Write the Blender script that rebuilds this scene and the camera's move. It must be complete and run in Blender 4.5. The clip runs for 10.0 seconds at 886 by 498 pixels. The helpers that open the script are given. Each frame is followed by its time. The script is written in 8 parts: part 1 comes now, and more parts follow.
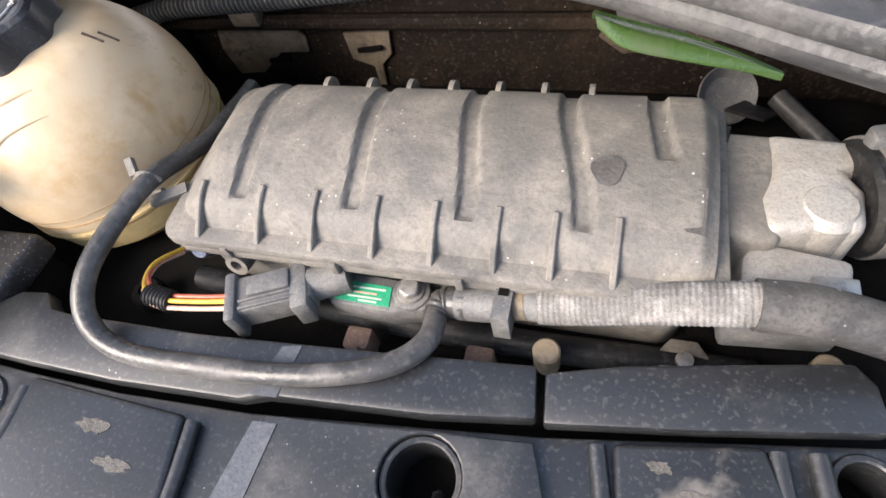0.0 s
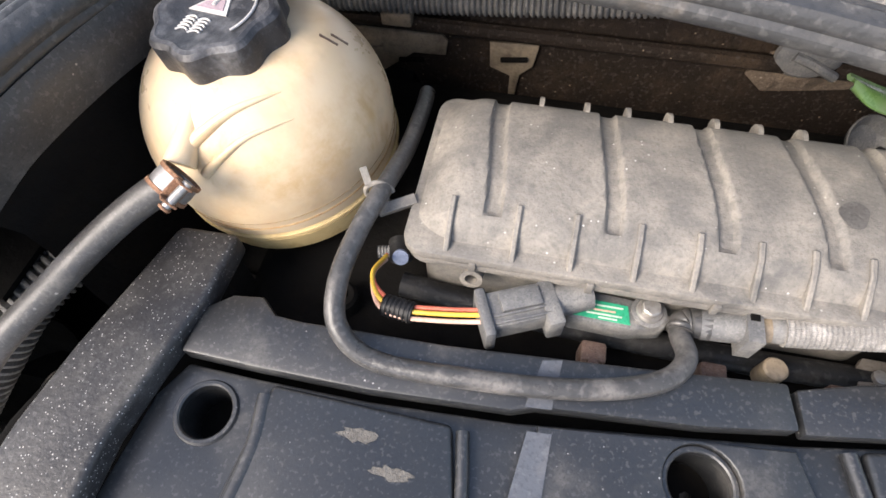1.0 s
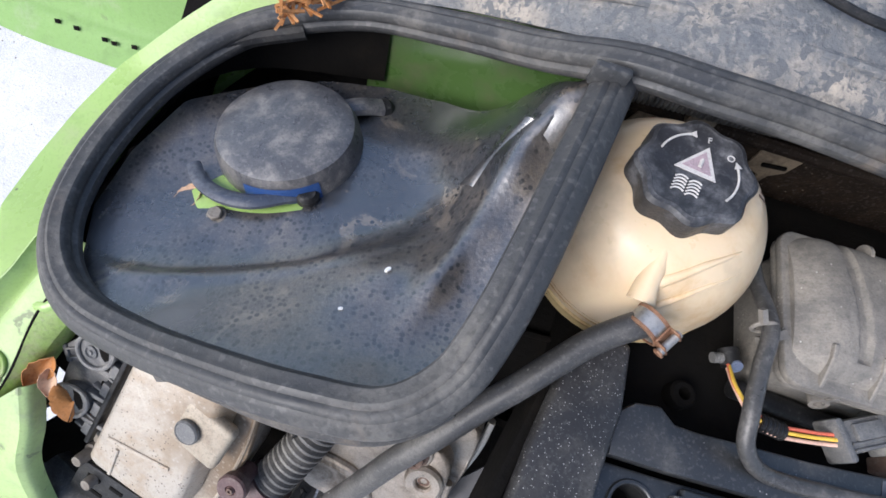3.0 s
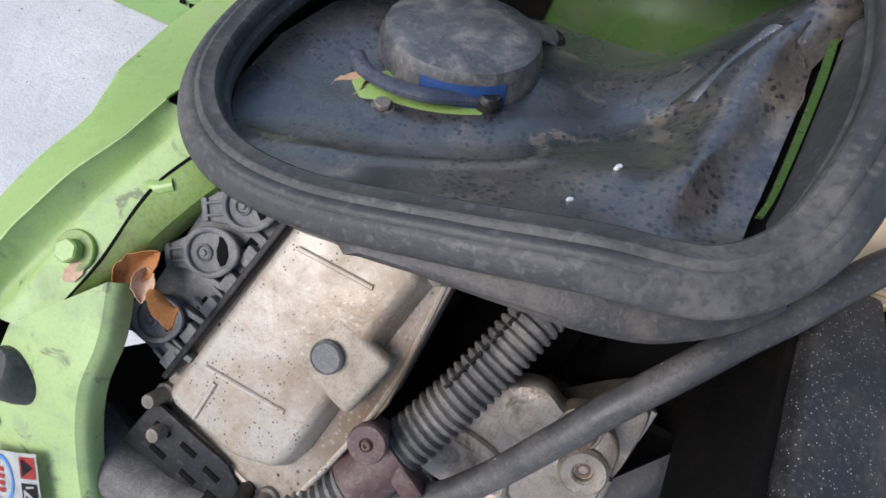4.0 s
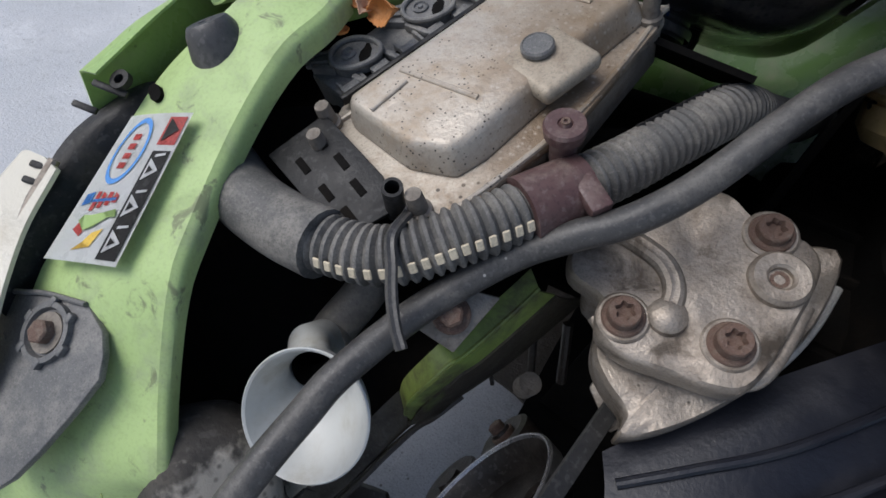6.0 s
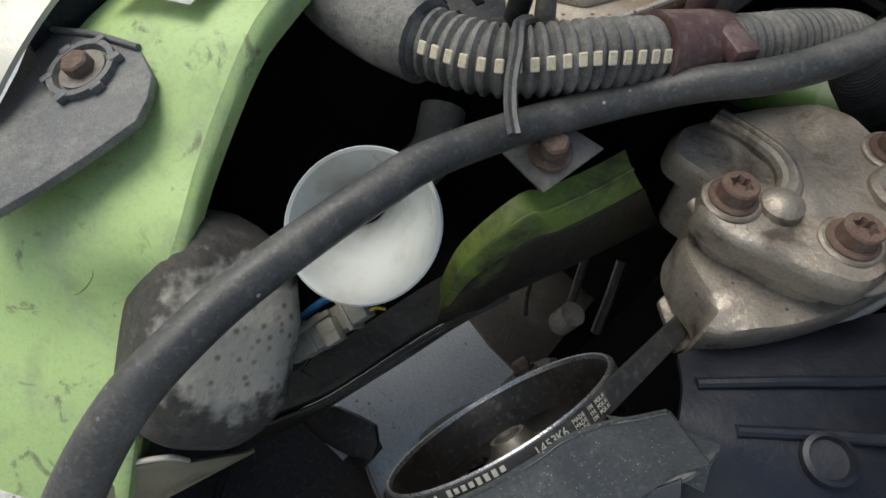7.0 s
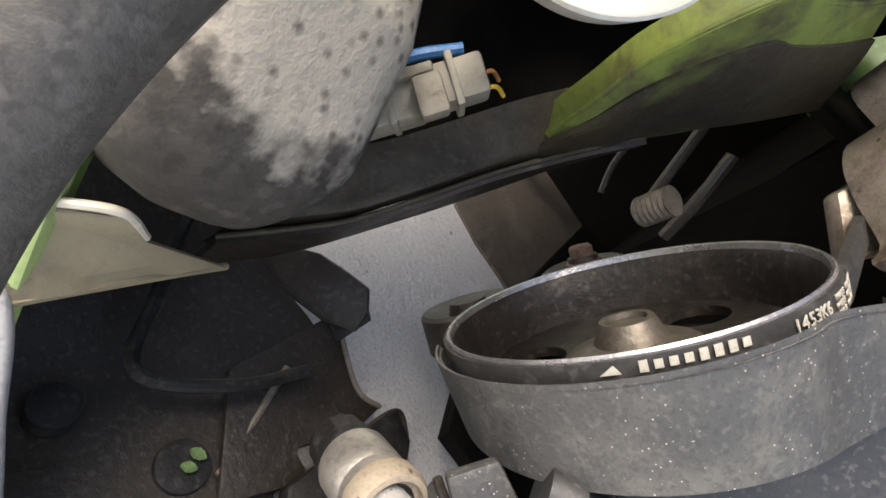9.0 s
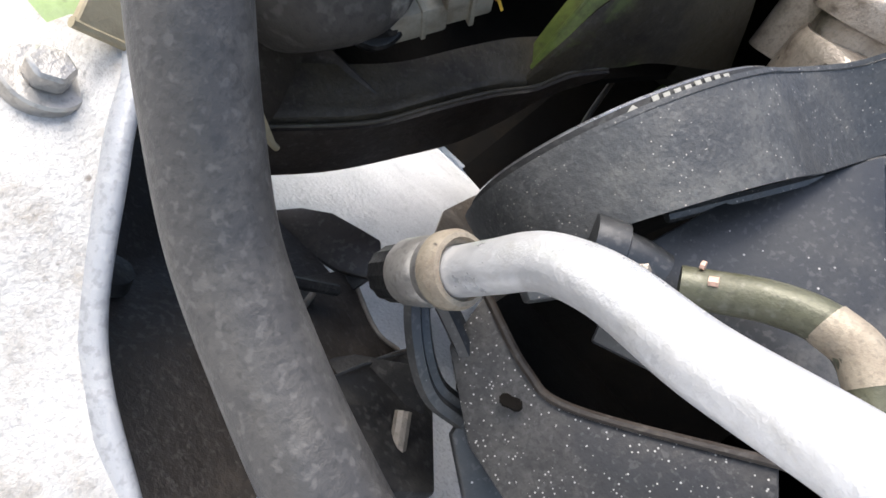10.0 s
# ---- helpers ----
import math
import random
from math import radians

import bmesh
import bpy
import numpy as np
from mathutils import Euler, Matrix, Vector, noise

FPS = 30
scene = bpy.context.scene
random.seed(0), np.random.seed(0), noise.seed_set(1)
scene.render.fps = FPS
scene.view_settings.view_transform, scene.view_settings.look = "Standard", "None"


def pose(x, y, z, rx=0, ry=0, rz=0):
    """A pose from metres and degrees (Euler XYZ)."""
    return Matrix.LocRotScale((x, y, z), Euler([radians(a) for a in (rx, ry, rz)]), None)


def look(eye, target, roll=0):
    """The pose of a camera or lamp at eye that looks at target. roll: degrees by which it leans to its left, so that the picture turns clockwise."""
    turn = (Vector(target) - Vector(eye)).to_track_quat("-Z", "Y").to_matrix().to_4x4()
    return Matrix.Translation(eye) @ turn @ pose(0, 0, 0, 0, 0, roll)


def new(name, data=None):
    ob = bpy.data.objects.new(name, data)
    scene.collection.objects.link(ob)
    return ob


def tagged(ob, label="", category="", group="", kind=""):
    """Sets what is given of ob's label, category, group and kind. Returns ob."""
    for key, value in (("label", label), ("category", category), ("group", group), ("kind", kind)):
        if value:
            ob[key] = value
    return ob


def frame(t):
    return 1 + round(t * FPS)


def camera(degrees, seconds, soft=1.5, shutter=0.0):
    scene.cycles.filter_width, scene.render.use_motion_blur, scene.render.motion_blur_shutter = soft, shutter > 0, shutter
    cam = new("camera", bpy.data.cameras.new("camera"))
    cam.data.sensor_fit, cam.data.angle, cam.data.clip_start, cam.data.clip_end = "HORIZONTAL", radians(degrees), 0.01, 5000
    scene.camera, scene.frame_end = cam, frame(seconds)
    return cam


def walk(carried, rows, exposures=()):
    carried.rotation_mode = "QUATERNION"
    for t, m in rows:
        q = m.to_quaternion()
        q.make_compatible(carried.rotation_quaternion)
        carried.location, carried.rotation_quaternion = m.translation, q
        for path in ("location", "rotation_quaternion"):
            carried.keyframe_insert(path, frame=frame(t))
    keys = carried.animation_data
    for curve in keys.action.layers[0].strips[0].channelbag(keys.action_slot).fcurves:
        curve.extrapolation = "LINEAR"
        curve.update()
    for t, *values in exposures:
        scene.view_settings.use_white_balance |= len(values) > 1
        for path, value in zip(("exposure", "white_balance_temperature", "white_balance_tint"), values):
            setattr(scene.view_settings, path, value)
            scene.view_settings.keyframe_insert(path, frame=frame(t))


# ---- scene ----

# ---- camera ----
cam = camera(78.0, 10.0, soft=1.6)
PATH = [
    (0, (0.1550, -0.0413, 1.0683), (-0.2062, 0.1189, 0.1449), -59.94),
    (0.5, (0.0733, -0.0563, 1.1043), (-0.2008, 0.1157, 0.1680), -50.62),
    (1, (-0.0034, -0.0486, 1.1326), (-0.2179, 0.0950, 0.1818), -47.96),
    (1.5, (-0.0942, -0.0311, 1.1687), (-0.2230, 0.0899, 0.1974), -37.75),
    (2, (-0.1606, -0.0014, 1.2056), (-0.2608, 0.0717, 0.2134), -43.16),
    (2.5, (-0.2373, 0.0129, 1.2188), (-0.3136, 0.0505, 0.2224), -50.61),
    (2.7, (-0.2660, 0.0117, 1.2255), (-0.3312, 0.0500, 0.2283), -46.03),
    (3.8, (-0.3928, -0.1135, 1.1554), (-0.4248, 0.0830, 0.1754), 11.33),
    (4, (-0.4094, -0.1353, 1.1391), (-0.4498, 0.0773, 0.1627), 10.11),
    (4.5, (-0.4516, -0.1758, 1.1182), (-0.4767, 0.0689, 0.1490), 17.50),
    (5, (-0.4455, -0.2460, 1.0918), (-0.5213, 0.0966, 0.1553), 12.98),
    (5.2, (-0.4277, -0.2808, 1.0708), (-0.5835, 0.1165, 0.1664), 5.70),
    (6.3, (-0.3662, -0.4525, 0.9378), (-0.6735, 0.2320, 0.2767), 12.87),
    (6.5, (-0.3651, -0.4637, 0.9126), (-0.6776, 0.2334, 0.2673), 15.46),
    (7, (-0.3704, -0.4850, 0.8553), (-0.6573, 0.2477, 0.2381), 24.05),
    (7.5, (-0.3738, -0.4750, 0.8018), (-0.6150, 0.2685, 0.1781), 31.70),
    (8, (-0.4078, -0.4714, 0.7545), (-0.5432, 0.3046, 0.1384), 41.94),
    (8.5, (-0.4114, -0.4687, 0.7288), (-0.5088, 0.3226, 0.1253), 46.85),
    (9, (-0.4206, -0.4819, 0.7036), (-0.4848, 0.3323, 0.1267), 48.76),
    (9.5, (-0.4058, -0.5247, 0.6789), (-0.4911, 0.3394, 0.1828), 47.42),
    (10, (-0.3508, -0.5485, 0.6174), (-0.5643, 0.3742, 0.2965), 40.44),
]
walk(cam, [(t, look(eye, target, roll)) for t, eye, target, roll in PATH],
     exposures=[(0.0, 1.63, 7050, 13), (1.5, 1.63, 7000, 12), (2.5, 1.18, 6250, 11), (4.5, 0.23, 6100, 12), (5.0, 0.14, 6000, 12), (6.5, 0.0, 6400, 7), (7.0, 0.18, 6650, 3), (7.5, 0.2, 6950, 2), (8.0, 0.4, 7000, 5), (8.5, 0.76, 7250, 11), (9.0, 1.53, 7700, 12), (9.5, 1.78, 6800, 12), (10.0, 1.33, 6650, 10)])

# ---- light: open shade under a bright, slightly hazy sky ----
world = bpy.data.worlds.new("sky")
scene.world = world
world.use_nodes = True
wn = world.node_tree.nodes
sky = wn.new("ShaderNodeTexSky")
sky.sky_type = "NISHITA"
sky.sun_disc = False
sky.sun_elevation = radians(54)
sky.sun_rotation = radians(-121)
sky.dust_density = 3.0
world.node_tree.links.new(sky.outputs["Color"], wn["Background"].inputs["Color"])
wn["Background"].inputs["Strength"].default_value = 0.135
sun_data = bpy.data.lights.new("sun", "SUN")
sun_data.energy = 1.9
sun_data.angle = radians(40)
sun_data.color = (1.0, 0.985, 0.97)
sun = new("sun", sun_data)
sun.matrix_world = look((-2.7, -1.9, 5.4), (0, 0, 0.8))

# ---- materials ----
def surface(name, base, dust, rough=0.6, metal=0.0, amount=0.5, scale=18.0, fine=160.0, bump=0.25,
            fleck=None, fleck_scale=220.0, fleck_size=0.10, fleck_at=0.5, stain=None, stain_scale=7.0, stain_at=0.58,
            stain_size=0.06, spec=0.5, speck=1.0):
    """A worn surface: base paint, dust in broad patches, fine grain, flecks and stains of their own shape."""
    m = bpy.data.materials.new(name)
    m.use_nodes = True
    nt = m.node_tree
    nodes, link = nt.nodes, nt.links.new
    bsdf = nodes["Principled BSDF"]
    co = nodes.new("ShaderNodeTexCoord")
    where = co.outputs["Object"]

    def noise_tex(sc, detail=5.0, rough_n=0.6, dist=0.0):
        n = nodes.new("ShaderNodeTexNoise")
        n.inputs["Scale"].default_value, n.inputs["Detail"].default_value = sc, detail
        n.inputs["Roughness"].default_value, n.inputs["Distortion"].default_value = rough_n, dist
        link(where, n.inputs["Vector"])
        return n.outputs["Fac"]

    def ramp(fac, lo, hi, a=0.0, b=1.0):
        r = nodes.new("ShaderNodeMapRange")
        r.interpolation_type = "SMOOTHSTEP"
        for key, val in (("From Min", lo), ("From Max", hi), ("To Min", a), ("To Max", b)):
            r.inputs[key].default_value = val
        link(fac, r.inputs["Value"])
        return r.outputs["Result"]

    def mix(fac, c1, c2):
        x = nodes.new("ShaderNodeMix")
        x.data_type = "RGBA"
        link(fac, x.inputs["Factor"])
        for sock, c in ((x.inputs["A"], c1), (x.inputs["B"], c2)):
            if isinstance(c, tuple):
                sock.default_value = (*c, 1)
            else:
                link(c, sock)
        return x.outputs["Result"]

    broad, grain = noise_tex(scale, 6.0, 0.65, 0.3), noise_tex(fine, 4.0, 0.7)
    patch = ramp(broad, 0.62 - 0.34 * amount, 0.80 - 0.22 * amount)
    add = nodes.new("ShaderNodeMath")
    add.operation = "MULTIPLY"
    link(patch, add.inputs[0])
    link(ramp(grain, 0.25, 0.65, 0.35, 1.0), add.inputs[1])
    colour = mix(add.outputs[0], base, dust)
    dark = tuple(0.72 * c for c in base)
    colour = mix(ramp(noise_tex(fine * 0.35, 3.0), 0.52, 0.72, 0.0, 0.45), colour, dark)
    colour = mix(ramp(noise_tex(fine * 2.6, 2.0, 0.5), 0.50, 0.66, 0.0, 0.38 * speck), colour, tuple(0.45 * c for c in base))
    colour = mix(ramp(noise_tex(fine * 1.7, 2.0, 0.5), 0.56, 0.68, 0.0, 0.5 * speck), colour, tuple(min(1.0, 0.5 * c + 0.5 * d + 0.03) for c, d in zip(base, dust)))
    if stain:
        colour = mix(ramp(noise_tex(stain_scale, 5.0, 0.6, 0.8), stain_at, stain_at + stain_size, 0.0, 0.85), colour, stain)
    if fleck:
        v = nodes.new("ShaderNodeTexVoronoi")
        v.inputs["Scale"].default_value = fleck_scale
        link(where, v.inputs["Vector"])
        spot = ramp(v.outputs["Distance"], fleck_size, fleck_size * 1.8, 1.0, 0.0)
        gate = nodes.new("ShaderNodeMath")
        gate.operation = "MULTIPLY"
        link(spot, gate.inputs[0])
        link(ramp(noise_tex(scale * 1.7, 3.0), fleck_at, fleck_at + 0.12), gate.inputs[1])
        sep = nodes.new("ShaderNodeSeparateColor")
        link(v.outputs["Color"], sep.inputs["Color"])
        keep = nodes.new("ShaderNodeMath")
        keep.operation = "MULTIPLY"
        link(gate.outputs[0], keep.inputs[0])
        link(ramp(sep.outputs["Red"], 0.55, 0.75), keep.inputs[1])
        colour = mix(keep.outputs[0], colour, fleck)
    link(colour, bsdf.inputs["Base Color"])
    link(ramp(broad, 0.3, 0.7, max(0.05, rough - 0.12), min(1.0, rough + 0.14)), bsdf.inputs["Roughness"])
    bsdf.inputs["Metallic"].default_value = metal
    bsdf.inputs["Specular IOR Level"].default_value = spec
    bp = nodes.new("ShaderNodeBump")
    bp.inputs["Strength"].default_value, bp.inputs["Distance"].default_value = bump, 0.0022
    link(grain, bp.inputs["Height"])
    link(bp.outputs["Normal"], bsdf.inputs["Normal"])
    return m


def plain(name, colour, rough=0.5, metal=0.0):
    return surface(name, colour, tuple(min(1, c * 1.25 + 0.01) for c in colour), rough, metal, 0.3, 40, 300, 0.1)


m_plenum = surface("dusty_grey_plastic", (0.135, 0.126, 0.112), (0.245, 0.222, 0.188), 0.62, amount=0.75, scale=30, fine=240, bump=0.35, fleck=(0.5, 0.48, 0.44), fleck_scale=260, stain=(0.075, 0.073, 0.068), stain_scale=17, stain_at=0.60, stain_size=0.16, speck=0.6)
m_tank = surface("aged_cream_plastic", (0.66, 0.515, 0.335), (0.52, 0.345, 0.175), 0.36, amount=0.55, scale=12, fine=120, bump=0.06, stain=(0.42, 0.25, 0.09), stain_scale=20, stain_at=0.60, stain_size=0.2, speck=0.0)
m_tank.node_tree.nodes["Principled BSDF"].inputs["Subsurface Weight"].default_value = 0.12
m_tank.node_tree.nodes["Principled BSDF"].inputs["Subsurface Radius"].default_value = (0.02, 0.012, 0.006)
m_tank_low = surface("yellowed_tank_base", (0.62, 0.46, 0.22), (0.30, 0.18, 0.06), 0.45, amount=0.6, scale=25, bump=0.1, speck=0.0)
m_cap = surface("worn_black_cap_plastic", (0.022, 0.022, 0.024), (0.16, 0.16, 0.165), 0.45, amount=0.45, scale=45, fine=300, speck=0.35)
m_capmark = plain("grey_cap_marking", (0.5, 0.48, 0.45), 0.6)
m_capred = plain("faded_purple_marking", (0.34, 0.26, 0.28), 0.6)
m_rubber = surface("weathered_seal_rubber", (0.042, 0.042, 0.042), (0.118, 0.111, 0.10), 0.55, amount=0.5, scale=16, fine=130, bump=0.3, stain=(0.16, 0.13, 0.10), stain_scale=11, stain_at=0.62, stain_size=0.15)
m_seal_skirt = surface("brown_grey_seal_skirt", (0.040, 0.038, 0.036), (0.10, 0.088, 0.075), 0.5, amount=0.55, scale=22, fine=240, bump=0.25, fleck=(0.34, 0.31, 0.27), fleck_scale=180, fleck_size=0.08, stain=(0.11, 0.09, 0.07), stain_scale=14, stain_at=0.6, stain_size=0.12)
m_hose = surface("dusty_black_hose_rubber", (0.048, 0.046, 0.044), (0.115, 0.107, 0.096), 0.45, amount=0.5, scale=26, fine=260, bump=0.2, fleck=(0.4, 0.38, 0.34), fleck_scale=180)
m_hose_thin = surface("smooth_black_hose", (0.05, 0.049, 0.047), (0.14, 0.13, 0.12), 0.36, amount=0.5, scale=30)
m_braid = surface("dusty_braided_sleeve", (0.17, 0.16, 0.145), (0.38, 0.36, 0.33), 0.85, amount=0.6, scale=90, fine=700, bump=0.5)
m_cover = surface("satin_black_cover_plastic", (0.018, 0.019, 0.020), (0.085, 0.08, 0.072), 0.40, amount=0.28, scale=16, fine=260, bump=0.12, fleck=(0.45, 0.43, 0.40), fleck_scale=240, fleck_size=0.07, stain=(0.20, 0.18, 0.15), stain_scale=9, stain_at=0.66, stain_size=0.08)
m_cover.node_tree.nodes["Principled BSDF"].inputs["Coat Weight"].default_value = 0.6
m_cover.node_tree.nodes["Principled BSDF"].inputs["Coat Roughness"].default_value = 0.42
m_duct = surface("speckled_black_plastic", (0.026, 0.025, 0.025), (0.080, 0.076, 0.070), 0.5, amount=0.5, scale=22, fine=240, bump=0.2, fleck=(0.42, 0.41, 0.38), fleck_scale=640, fleck_size=0.15, fleck_at=0.3)
m_tray = surface("grimy_black_tray_plastic", (0.030, 0.032, 0.037), (0.115, 0.094, 0.074), 0.30, amount=0.50, scale=11, fine=260, bump=0.4, fleck=(0.010, 0.010, 0.011), fleck_scale=290, fleck_size=0.33, fleck_at=0.36, stain=(0.155, 0.128, 0.10), stain_scale=30, stain_at=0.56, stain_size=0.14, spec=0.9, speck=1.0)
m_tray.node_tree.nodes["Principled BSDF"].inputs["Coat Weight"].default_value = 1.0
m_tray.node_tree.nodes["Principled BSDF"].inputs["Coat Roughness"].default_value = 0.22
m_tray.node_tree.nodes["Principled BSDF"].inputs["Coat IOR"].default_value = 1.85
m_dome = surface("black_dome_paint", (0.070, 0.070, 0.074), (0.22, 0.205, 0.185), 0.36, amount=0.55, scale=48, fine=200, bump=0.3)
m_dome.node_tree.nodes["Principled BSDF"].inputs["Coat Weight"].default_value = 0.8
m_dome.node_tree.nodes["Principled BSDF"].inputs["Coat Roughness"].default_value = 0.38
m_strap = surface("blue_black_rubber", (0.040, 0.050, 0.075), (0.12, 0.125, 0.135), 0.45, amount=0.5, scale=30)
m_blue = surface("dusty_blue_plastic", (0.02, 0.06, 0.19), (0.07, 0.08, 0.11), 0.45, amount=0.55, scale=30, speck=0.35)
m_green = surface("green_car_paint", (0.285, 0.42, 0.12), (0.33, 0.37, 0.19), 0.30, amount=0.30, scale=14, fine=140, bump=0.05, stain=(0.13, 0.19, 0.05), stain_scale=24, stain_at=0.66, stain_size=0.07, fleck=(0.08, 0.09, 0.04), fleck_scale=90, speck=0.35)
m_green_rail = surface("grime_mottled_green_paint", (0.38, 0.51, 0.20), (0.31, 0.38, 0.20), 0.55, amount=0.5, scale=34, fine=200, bump=0.1, stain=(0.15, 0.17, 0.09), stain_scale=48, stain_at=0.58, stain_size=0.1, speck=0.4)
m_loose = surface("chalky_green_paint", (0.20, 0.33, 0.11), (0.27, 0.35, 0.19), 0.6, amount=0.35, scale=10, fine=120, bump=0.05, stain=(0.15, 0.2, 0.09), stain_scale=16, stain_at=0.66, stain_size=0.07, spec=0.2, speck=0.3)
# body green darkened by hand for the panels that lie in shade
m_green_shaded = surface("shaded_green_paint", (0.055, 0.105, 0.028), (0.085, 0.105, 0.048), 0.25, amount=0.35, scale=30, fine=160, bump=0.08, speck=0.2)
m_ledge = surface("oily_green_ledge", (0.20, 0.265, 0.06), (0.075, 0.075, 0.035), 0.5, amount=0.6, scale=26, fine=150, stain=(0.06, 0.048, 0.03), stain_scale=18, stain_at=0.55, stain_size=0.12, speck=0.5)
m_green_dirty = surface("grimy_green_body_paint", (0.20, 0.31, 0.06), (0.20, 0.17, 0.10), 0.5, amount=0.62, scale=16, fine=150, stain=(0.10, 0.09, 0.05), stain_scale=15, stain_at=0.58, stain_size=0.1)
m_ecu = surface("spattered_alloy", (0.41, 0.365, 0.305), (0.31, 0.24, 0.165), 0.45, 0.25, amount=0.55, scale=26, fine=190, bump=0.3, fleck=(0.055, 0.046, 0.04), fleck_scale=460, fleck_size=0.20, stain=(0.27, 0.19, 0.115), stain_scale=18, stain_at=0.64, stain_size=0.1, speck=0.5, fleck_at=0.42)
m_ecu_flange = surface("dirty_alloy_flange", (0.44, 0.39, 0.32), (0.26, 0.19, 0.125), 0.5, 0.25, amount=0.55, scale=40, fine=260, bump=0.3, fleck=(0.06, 0.05, 0.04), fleck_scale=170, fleck_size=0.14, fleck_at=0.4)
m_ecu_boss = surface("grimed_beige_alloy", (0.34, 0.29, 0.22), (0.24, 0.19, 0.14), 0.6, 0.2, amount=0.5, scale=50, fine=260, bump=0.3, fleck=(0.05, 0.04, 0.035), fleck_scale=160, fleck_size=0.12)
m_cast = surface("dirty_cast_alloy", (0.33, 0.285, 0.235), (0.13, 0.10, 0.074), 0.44, 0.5, amount=0.6, scale=34, fine=300, bump=0.32, fleck=(0.05, 0.04, 0.03), fleck_scale=160, fleck_size=0.12, stain=(0.075, 0.058, 0.042), stain_scale=34, stain_at=0.54, stain_size=0.12)
m_alloy = surface("throttle_alloy", (0.45, 0.425, 0.385), (0.34, 0.31, 0.27), 0.5, 0.35, amount=0.5, scale=30, fine=300, bump=0.35)
m_steel = surface("dull_zinc_steel", (0.46, 0.44, 0.41), (0.30, 0.27, 0.23), 0.4, 0.75, amount=0.4, scale=60)
m_rust = surface("rusted_steel", (0.135, 0.082, 0.060), (0.21, 0.165, 0.13), 0.75, 0.2, amount=0.5, scale=120, fine=500, bump=0.6)
m_clamp_rust = surface("rust_brown_clamp_steel", (0.24, 0.12, 0.065), (0.34, 0.21, 0.13), 0.6, 0.3, amount=0.5, scale=140, fine=500, bump=0.4)
m_seam = surface("brown_seam_stain", (0.36, 0.21, 0.085), (0.55, 0.38, 0.18), 0.5, amount=0.5, scale=40)
m_oil_mark = surface("dark_oily_dust", (0.075, 0.07, 0.064), (0.13, 0.122, 0.11), 0.5, amount=0.5, scale=60, fine=240)
m_grime_metal = surface("grimy_grey_steel", (0.21, 0.185, 0.155), (0.12, 0.10, 0.08), 0.6, 0.3, amount=0.5, scale=40, bump=0.5)
m_conduit = surface("dusty_conduit_plastic", (0.085, 0.082, 0.077), (0.22, 0.205, 0.18), 0.6, amount=0.65, scale=36, fine=320, bump=0.3)
m_beige = plain("beige_stripe_paint", (0.58, 0.50, 0.36), 0.7)
m_clip = surface("maroon_clip_plastic", (0.085, 0.045, 0.042), (0.17, 0.13, 0.11), 0.55, amount=0.5, scale=60)
m_connector = surface("dusty_grey_connector", (0.11, 0.11, 0.108), (0.22, 0.21, 0.19), 0.55, amount=0.6, scale=50, fine=400)
m_white = surface("white_funnel_plastic", (0.48, 0.49, 0.47), (0.34, 0.32, 0.27), 0.35, amount=0.4, scale=20, bump=0.05, speck=0.0)
m_firewall = surface("brown_grimy_firewall", (0.018, 0.0125, 0.009), (0.050, 0.034, 0.022), 0.8, spec=0.15, amount=0.45, scale=14, fine=180, bump=0.7, fleck=(0.30, 0.24, 0.17), fleck_scale=200, stain=(0.27, 0.21, 0.15), stain_scale=12, stain_at=0.70, stain_size=0.06)
m_cream_steel = surface("dirty_cream_primer", (0.26, 0.205, 0.14), (0.10, 0.074, 0.05), 0.6, amount=0.65, scale=40, stain=(0.05, 0.035, 0.024), stain_scale=45, stain_at=0.60, stain_size=0.1)
m_cowl = surface("lichen_grey_cowl", (0.115, 0.120, 0.125), (0.36, 0.315, 0.255), 0.75, amount=0.60, scale=16, fine=110, bump=0.9, stain=(0.085, 0.092, 0.10), stain_scale=120, stain_at=0.52, stain_size=0.05)
m_glass = plain("dark_screen_edge", (0.02, 0.021, 0.022), 0.35)
m_dark_concrete = surface("dark_concrete", (0.085, 0.070, 0.055), (0.15, 0.13, 0.11), 0.5, amount=0.4, scale=20, fine=260, bump=0.9, fleck=(0.03, 0.025, 0.02), fleck_scale=120, fleck_size=0.12)
m_asphalt = surface("pale_worn_concrete", (0.50, 0.505, 0.51), (0.64, 0.64, 0.64), 0.5, amount=0.5, scale=6.0, fine=200, bump=0.9, fleck=(0.16, 0.15, 0.14), fleck_scale=110, fleck_size=0.12)
m_leaf = surface("dry_leaf", (0.42, 0.17, 0.045), (0.50, 0.25, 0.10), 0.7, amount=0.5, scale=60)
m_leaf_pale = surface("pale_dry_leaf", (0.52, 0.34, 0.22), (0.42, 0.24, 0.14), 0.7, amount=0.5, scale=60)
m_green_leaf = plain("green_leaf", (0.10, 0.17, 0.06), 0.6)
# near-black for unlit gaps and hollows: shade put into the colour
m_void = surface("shade_black", (0.006, 0.0055, 0.005), (0.012, 0.010, 0.008), 0.85, amount=0.5, scale=20, bump=0.4, spec=0.08, speck=0.0)
m_black = surface("black_plastic", (0.012, 0.012, 0.0125), (0.035, 0.033, 0.03), 0.5, amount=0.45, scale=40, spec=0.3)
m_timing = surface("blue_black_timing_cover", (0.009, 0.010, 0.015), (0.018, 0.018, 0.023), 0.40, amount=0.4, scale=18, bump=0.2, speck=0.15)
